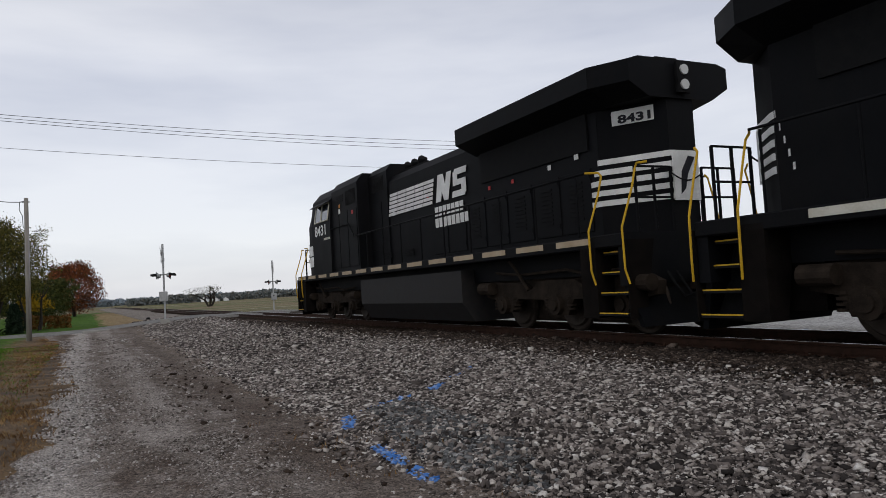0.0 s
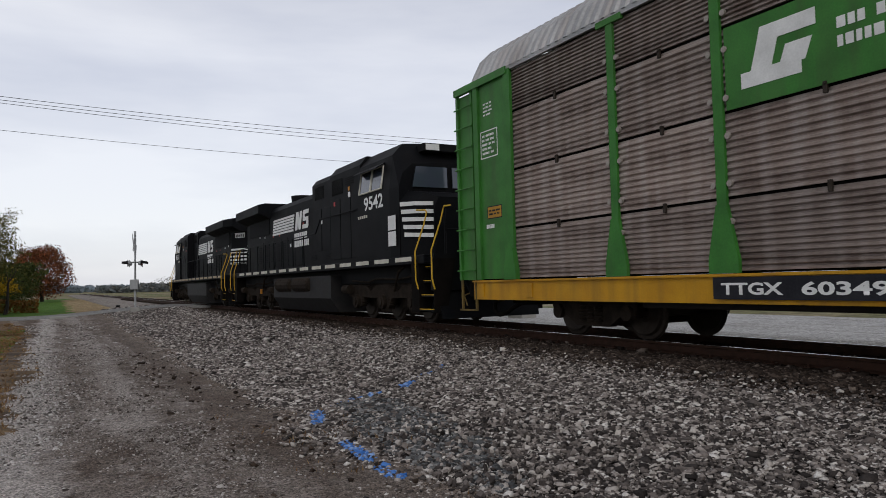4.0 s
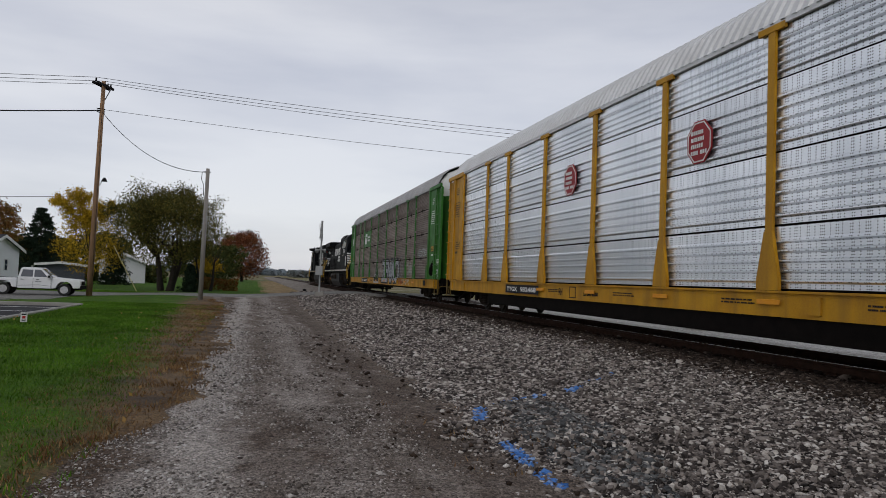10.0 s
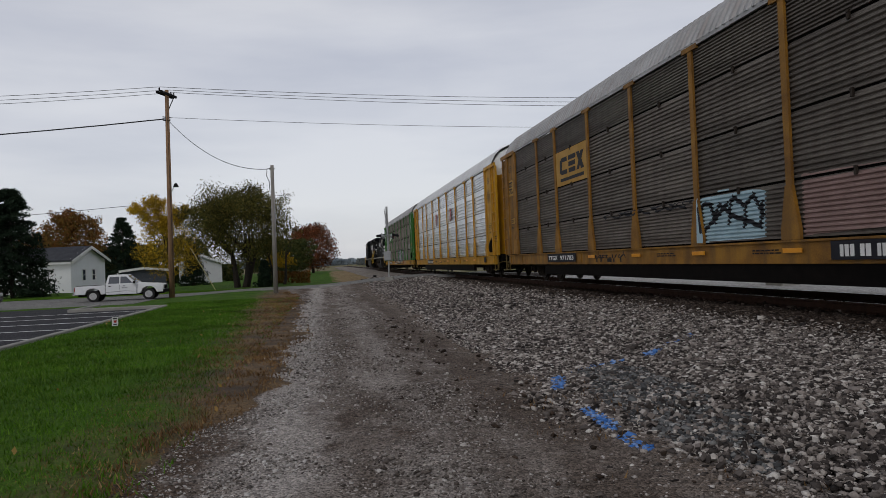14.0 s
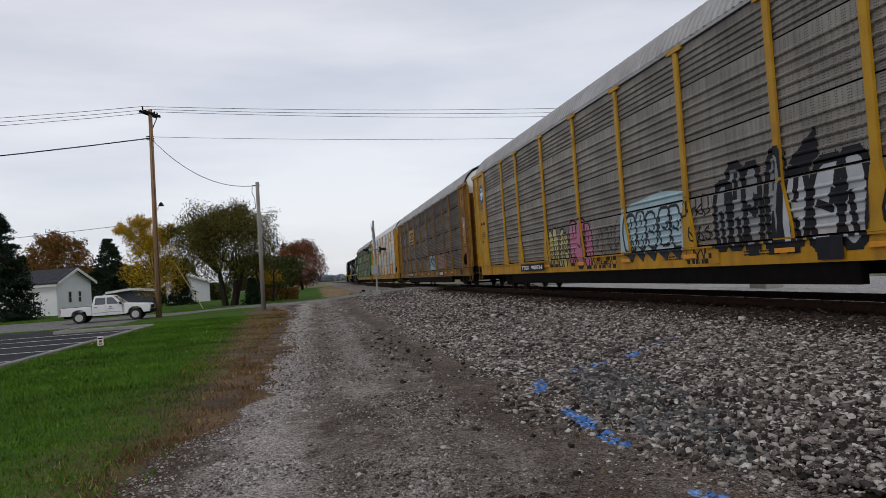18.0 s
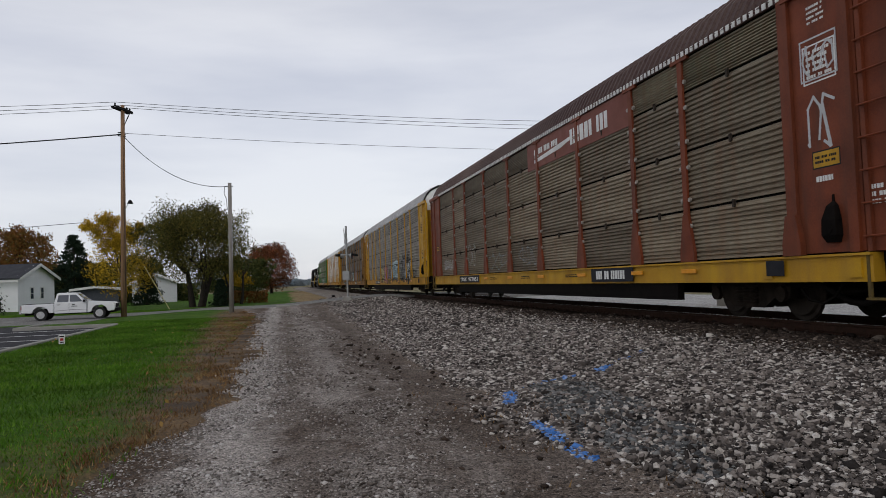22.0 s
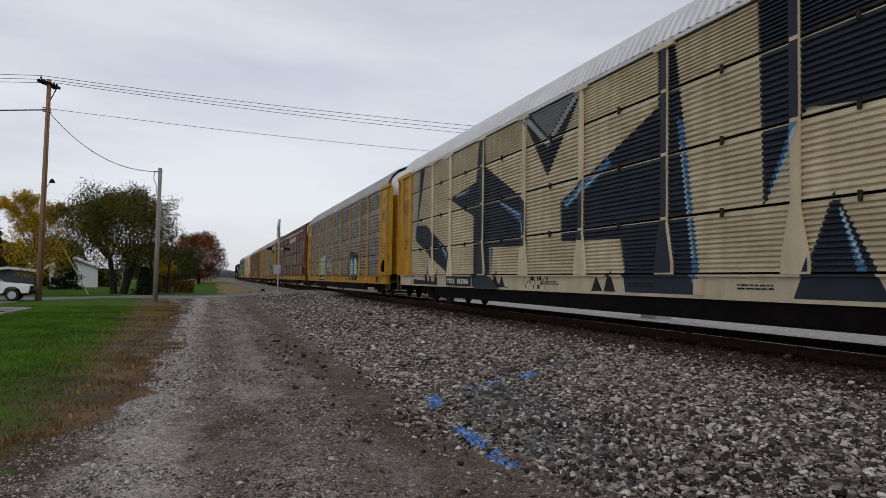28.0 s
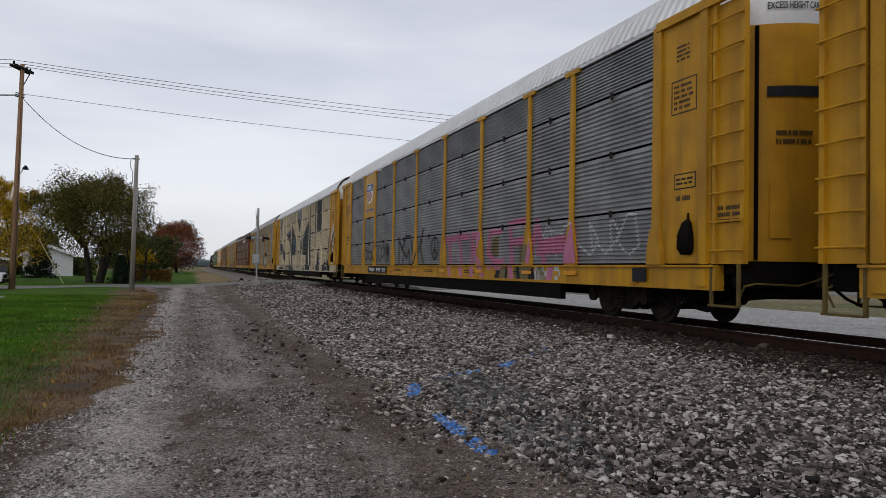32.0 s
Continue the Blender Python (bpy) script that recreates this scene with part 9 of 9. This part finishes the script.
def build_stones():
    rng = np.random.default_rng(5)
    blue, grey, main, singles = [], [], [], []
    def fill(x0, x1, y0, y1, per):
        n = int((x1 - x0) * (y1 - y0) * per)
        return np.stack([rng.uniform(x0, x1, n), rng.uniform(y0, y1, n)], 1)
    sets = [(fill(-7.3, -0.95, 2.2, 9.5, 1650), 0.0182), (fill(-6.9, -0.95, 9.5, 18, 1100), 0.0188), (fill(-6.9, -1.5, 18, 46, 290), 0.028), (fill(-6.9, -1.5, -8, 2.2, 200), 0.03), (fill(-0.95, 2.2, -2, 18, 110), 0.034), (fill(-6.5, -3.0, 53.5, 60, 60), 0.05)]
    toe = lambda y: -6.80 + 0.62 * (1 - smooth01(3.6, 6.4, y)) + 0.10 * math.sin(y * 0.8) + 0.12 * math.sin(y * 2.3 + 1) + 0.3 * smooth01(12, 25, y)
    for pts, size in sets:
        dab = np.zeros(len(pts), bool)
        for x0, y0, x1, y1, w, share in BLUE_DABS:
            d = np.array([x1 - x0, y1 - y0])
            k = np.clip(((pts - (x0, y0)) @ d) / (d @ d), 0, 1)
            dab |= np.hypot(*(pts - (np.array([x0, y0]) + k[:, None] * d)).T) < w * 0.9
        keep = dab | np.array([x > toe(y) or rng.random() < 0.45 * math.exp(-(toe(y) - x) * 5) for x, y in pts])
        pts = pts[keep]
        isblue = np.zeros(len(pts), bool)
        for x0, y0, x1, y1, w, share in BLUE_DABS:
            d = np.array([x1 - x0, y1 - y0])
            k = np.clip(((pts - (x0, y0)) @ d) / (d @ d), 0, 1)
            dist = np.hypot(*(pts - (np.array([x0, y0]) + k[:, None] * d)).T)
            isblue |= (dist < w) & (rng.random(len(pts)) < share)
        isgrey = np.array([grey_patch(x, y) for x, y in pts]) & ~isblue & (rng.random(len(pts)) < 0.6)
        israilside = (pts[:, 0] > -2.15 + 0.22 * rng.normal(size=len(pts))) & ~isblue & ~isgrey
        for sel, m, nm, lb in ((isblue, M_BLUE, "sprayed_stones", "stones sprayed with bright blue paint"), (isgrey, M_STONE_D, "grey_stones", "patch of darker grey crushed stone"), (israilside, M_STONE_R, "rusty_shaded_stones", "rust-stained ballast stones beside the rails, darkened as shade of the train"), (~isblue & ~isgrey & ~israilside, M_STONE, "ballast_stones", "loose crushed ballast stones in grey and white")):
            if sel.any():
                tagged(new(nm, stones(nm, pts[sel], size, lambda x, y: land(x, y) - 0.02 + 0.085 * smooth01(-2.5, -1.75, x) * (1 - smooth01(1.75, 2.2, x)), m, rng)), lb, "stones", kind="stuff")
    # small gravel over the drive, palest along the grass
    for x0, x1, y0, y1, per, size in ((-11.0, -6.4, 2.2, 9, 1700, 0.0090), (-10.6, -6.3, 9, 20, 420, 0.013), (-10.6, -6.3, 20, 40, 50, 0.024)):
        pts = fill(x0, x1, y0, y1, per)
        off = np.array([x - drive_edge(y) for x, y in pts])
        worn = np.array([noise.noise((x * 0.9, y * 0.22, 2)) + 0.35 * noise.noise((x * 3, y * 3, 9)) for x, y in pts])
        shoulder = np.exp(-((pts[:, 0] + 9.70 - 0.45 * worn) / 0.30) ** 2)
        dirt = np.exp(-((pts[:, 0] + 7.25 + 0.3 * worn) / 0.55) ** 2)
        pale = (rng.random(len(pts)) < np.maximum(0.9 * shoulder, 0.4 * np.exp(-((pts[:, 0] + 10.35 - 0.5 * worn) / 0.35) ** 2))) & (off > -0.35)
        keep = (rng.random(len(pts)) < np.clip(0.42 + 1.0 * worn, 0.14, 0.95) * (1 - 0.85 * dirt)) & (off > -0.1) & ~pale
        for sel, m, nm, lb in ((pale, M_GRIT_W, "pale_gravel", "pale loose gravel along the grass edge"), (keep, M_GRIT, "drive_gravel", "fine loose gravel scattered over the drive")):
            tagged(new(nm, stones(nm, pts[sel], size, lambda x, y: land(x, y) - 0.018 + 0.03 * math.exp(-((x + 8.35) / 0.5) ** 2), m, rng)), lb, "gravel", kind="stuff")


def build_clods():
    """Dark lumps of earth thrown up along the wheel tracks."""
    rng = np.random.default_rng(23)
    y = rng.uniform(3.0, 19, 150)
    x = np.where(rng.random(150) < 0.6, -8.05, -7.35) + rng.normal(size=150) * 0.28 + 0.02 * y
    pts = np.stack([x, y], 1)
    tagged(new("earth_clods", stones("earth_clods", pts, 0.024, lambda a, b: land(a, b) - 0.004, M_CLOD, rng)), "dark lumps of damp earth on the drive", "earth", kind="stuff")


def build_near_stones(bed):
    """The ballast stones nearest to the walk, each an object of its own."""
    rng = np.random.default_rng(17)
    shapes = []
    for _ in range(10):
        v, f = rock_template(rng)
        me = bpy.data.meshes.new("stone")
        me.from_pydata([tuple(q) for q in v * 0.026], [], [tuple(int(i) for i in q) for q in f])
        me.materials.append(M_STONE_ONE)
        shapes.append(me)
    for i in range(300):
        x, y = rng.uniform(-6.6, -4.6), rng.uniform(4.0, 6.4)
        ob = part("stone", shapes[i % 10], None, bed, at=(x, y, land(x, y) + 0.006))
        ob.rotation_euler = tuple(rng.uniform(0, 6.28, 3))
        k = float(rng.uniform(0.8, 1.3))
        ob.scale = (k, k, k)


def blades(name, xy, zf, h, material, rng, label):
    n = len(xy)
    a = rng.uniform(0, 2 * np.pi, n)
    hh = h * rng.uniform(0.5, 1.3, n)
    w = 0.006 * rng.uniform(0.7, 1.6, n) * (1 + np.maximum(0, xy[:, 1] - 8) * 0.12)
    base = np.array([zf(x, y) for x, y in xy]) - 0.01
    dx, dy = np.cos(a), np.sin(a)
    lean = rng.uniform(0.2, 1.0, n) * hh
    la = rng.uniform(0, 2 * np.pi, n)
    V = np.empty((n, 3, 3), np.float32)
    V[:, 0] = np.stack([xy[:, 0] - dx * w, xy[:, 1] - dy * w, base], 1)
    V[:, 1] = np.stack([xy[:, 0] + dx * w, xy[:, 1] + dy * w, base], 1)
    V[:, 2] = np.stack([xy[:, 0] + np.cos(la) * lean, xy[:, 1] + np.sin(la) * lean, base + hh], 1)
    me = bpy.data.meshes.new(name)
    me.vertices.add(3 * n)
    me.vertices.foreach_set("co", V.ravel())
    me.loops.add(3 * n)
    me.loops.foreach_set("vertex_index", np.arange(3 * n, dtype=np.int32))
    me.polygons.add(n)
    me.polygons.foreach_set("loop_start", np.arange(0, 3 * n, 3, dtype=np.int32))
    me.update(calc_edges=True)
    me.materials.append(material)
    return tagged(new(name, me), label, "grass", kind="stuff")


L_GRASS = leaf_mat("grass_green", (0.040, 0.105, 0.006), (0.068, 0.162, 0.010), (0.125, 0.212, 0.028), 0.5)
L_DRY = leaf_mat("grass_dry", (0.11, 0.055, 0.022), (0.20, 0.112, 0.046), (0.33, 0.22, 0.105), 0.5)
L_FALLEN = leaf_mat("fallen_leaves", (0.25, 0.16, 0.04), (0.38, 0.26, 0.08), (0.20, 0.10, 0.04))


def build_grass():
    rng = np.random.default_rng(9)
    def fill(x0, x1, y0, y1, n):
        return np.stack([rng.uniform(x0, x1, n), rng.uniform(y0, y1, n)], 1)
    pts = np.concatenate([fill(-19, -10.4, 3, 14, 80000), fill(-16.3, -10.4, 14, 34, 60000)])
    pts = pts[~((pts[:, 0] < -15.6) & (pts[:, 1] < 31.2))]
    edge = np.array([0.08 + 0.92 * smooth01(-10.5, -11.35 - 1.3 * noise.noise((x * 0.7, y * 0.7, 1)) - 0.6 * noise.noise((x * 2.4, y * 2.4, 3)), x + 1.45 * min(1.0, max(0.0, (y - 12) / 20))) for x, y in pts])
    green = rng.random(len(pts)) < edge
    blades("lawn_blades", pts[green], lambda x, y: -0.60 - 0.03 * smooth01(-12.5, -10.5, x), 0.055, L_GRASS, rng, "short green lawn grass")
    dry = np.concatenate([pts[~green], fill(-11.6, -9.7, 3, 14, 14000), fill(-12.6, -9.4, 14, 42, 12000)])
    dry = dry[np.array([x < drive_edge(y) + 0.10 * rng.normal() + 0.45 * noise.noise((x * 1.3, y * 1.3, 8)) and rng.random() < 0.55 + 1.2 * noise.noise((x * 2.1, y * 2.1, 12)) + smooth01(-10.9, -11.5, x) for x, y in dry])]
    blades("dry_blades", dry, lambda x, y: -0.63, 0.05, L_DRY, rng, "dry brown grass along the drive")
    pts = fill(-16, -10.3, 3.5, 34, 70)
    c = np.stack([pts[:, 0], pts[:, 1], np.full(len(pts), -0.56)], 1)
    tagged(new("fallen_leaves", leaves_mesh("fallen_leaves", c, 0.035, L_FALLEN, rng, 0.6)), "fallen yellow and tan leaves on the lawn", "leaves", kind="stuff")
    pts = fill(-7.6, -6.2, 3.4, 9, 700)
    pts = pts[np.array([noise.noise((x * 1.5, y * 1.5, 4)) > 0.15 for x, y in pts])]
    blades("weeds", pts, lambda x, y: land(x, y) - 0.01, 0.05, L_DRY, rng, "sparse dry weeds at the foot of the ballast")


def build_ties():
    bm = B()
    t = bmesh.new()
    box(t, -1.30, 1.30, -0.115, 0.115, -0.18, 0)
    bmesh.ops.bevel(t, geom=t.edges[:], offset=0.012, segments=1, affect="EDGES")
    me = finish("tie", t, M_TIE)
    bed = thing("track_ties", "dark creosoted wooden ties under the rails", "railway ties", kind="structure")
    rnd = random.Random(4)
    y = -20.0
    while y < 110:
        if not ROAD_Y0 - 0.2 < y < ROAD_Y1 + 0.2:
            ob = part("tie", me, None, bed, at=(rnd.uniform(-0.05, 0.05), y, RAIL_Z - 0.168 + rnd.uniform(-0.004, 0.002)))
            ob.rotation_euler = (0, 0, rnd.uniform(-0.012, 0.012))
        y += 0.52 + rnd.uniform(-0.02, 0.02)
    pl = B()
    y = -20.0
    for sx in (-0.7535, 0.7535):
        y = -20.0
        while y < 40:
            box(pl, sx - 0.17, sx + 0.17, y - 0.09, y + 0.09, RAIL_Z - 0.1655, RAIL_Z - 0.155)
            for k in (-0.11, 0.11):
                box(pl, sx + k - 0.012, sx + k + 0.012, y - 0.05, y - 0.02, RAIL_Z - 0.156, RAIL_Z - 0.12)
            y += 0.52
    part("tie_plates", pl, M_RAIL, bed, "rusty tie plates and spikes")
    bm.free()


build_ties()
build_stones()
build_clods()
build_near_stones(BED)
build_grass()


# ---- true size ----
for ob in scene.objects:
    if ob.parent is None and ob.type in ("MESH", "EMPTY"):
        ob.location, ob.scale = ob.location * SCALE, ob.scale * SCALE


# ---- movement ----
def motions():
    times = [0.5 * k for k in range(65)]
    for i, car in enumerate(RACKS):
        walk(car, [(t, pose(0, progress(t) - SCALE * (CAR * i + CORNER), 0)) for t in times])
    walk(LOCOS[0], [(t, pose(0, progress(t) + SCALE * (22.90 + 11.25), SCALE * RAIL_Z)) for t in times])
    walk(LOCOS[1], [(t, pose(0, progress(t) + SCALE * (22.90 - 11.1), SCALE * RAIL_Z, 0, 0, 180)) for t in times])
    # turning wheels: one set of keys for each place in a truck, shared by all
    steps = [k / 15 for k in range(481)]
    for sets, radius, places in ((WHEELSETS, FREIGHT_R, (-FREIGHT_BASE, FREIGHT_BASE)), (LOCO_WHEELSETS, LOCO_R, (-LOCO_BASE, 0, LOCO_BASE))):
        for k, y in enumerate(places):
            same = [w for w, n in sets if n == k]
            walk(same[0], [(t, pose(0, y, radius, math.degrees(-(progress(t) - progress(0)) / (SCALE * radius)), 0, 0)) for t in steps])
            keys = same[0].animation_data
            for w in same[1:]:
                w.rotation_mode = "QUATERNION"
                w.animation_data_create()
                w.animation_data.action = keys.action
                w.animation_data.action_slot = keys.action_slot


motions()
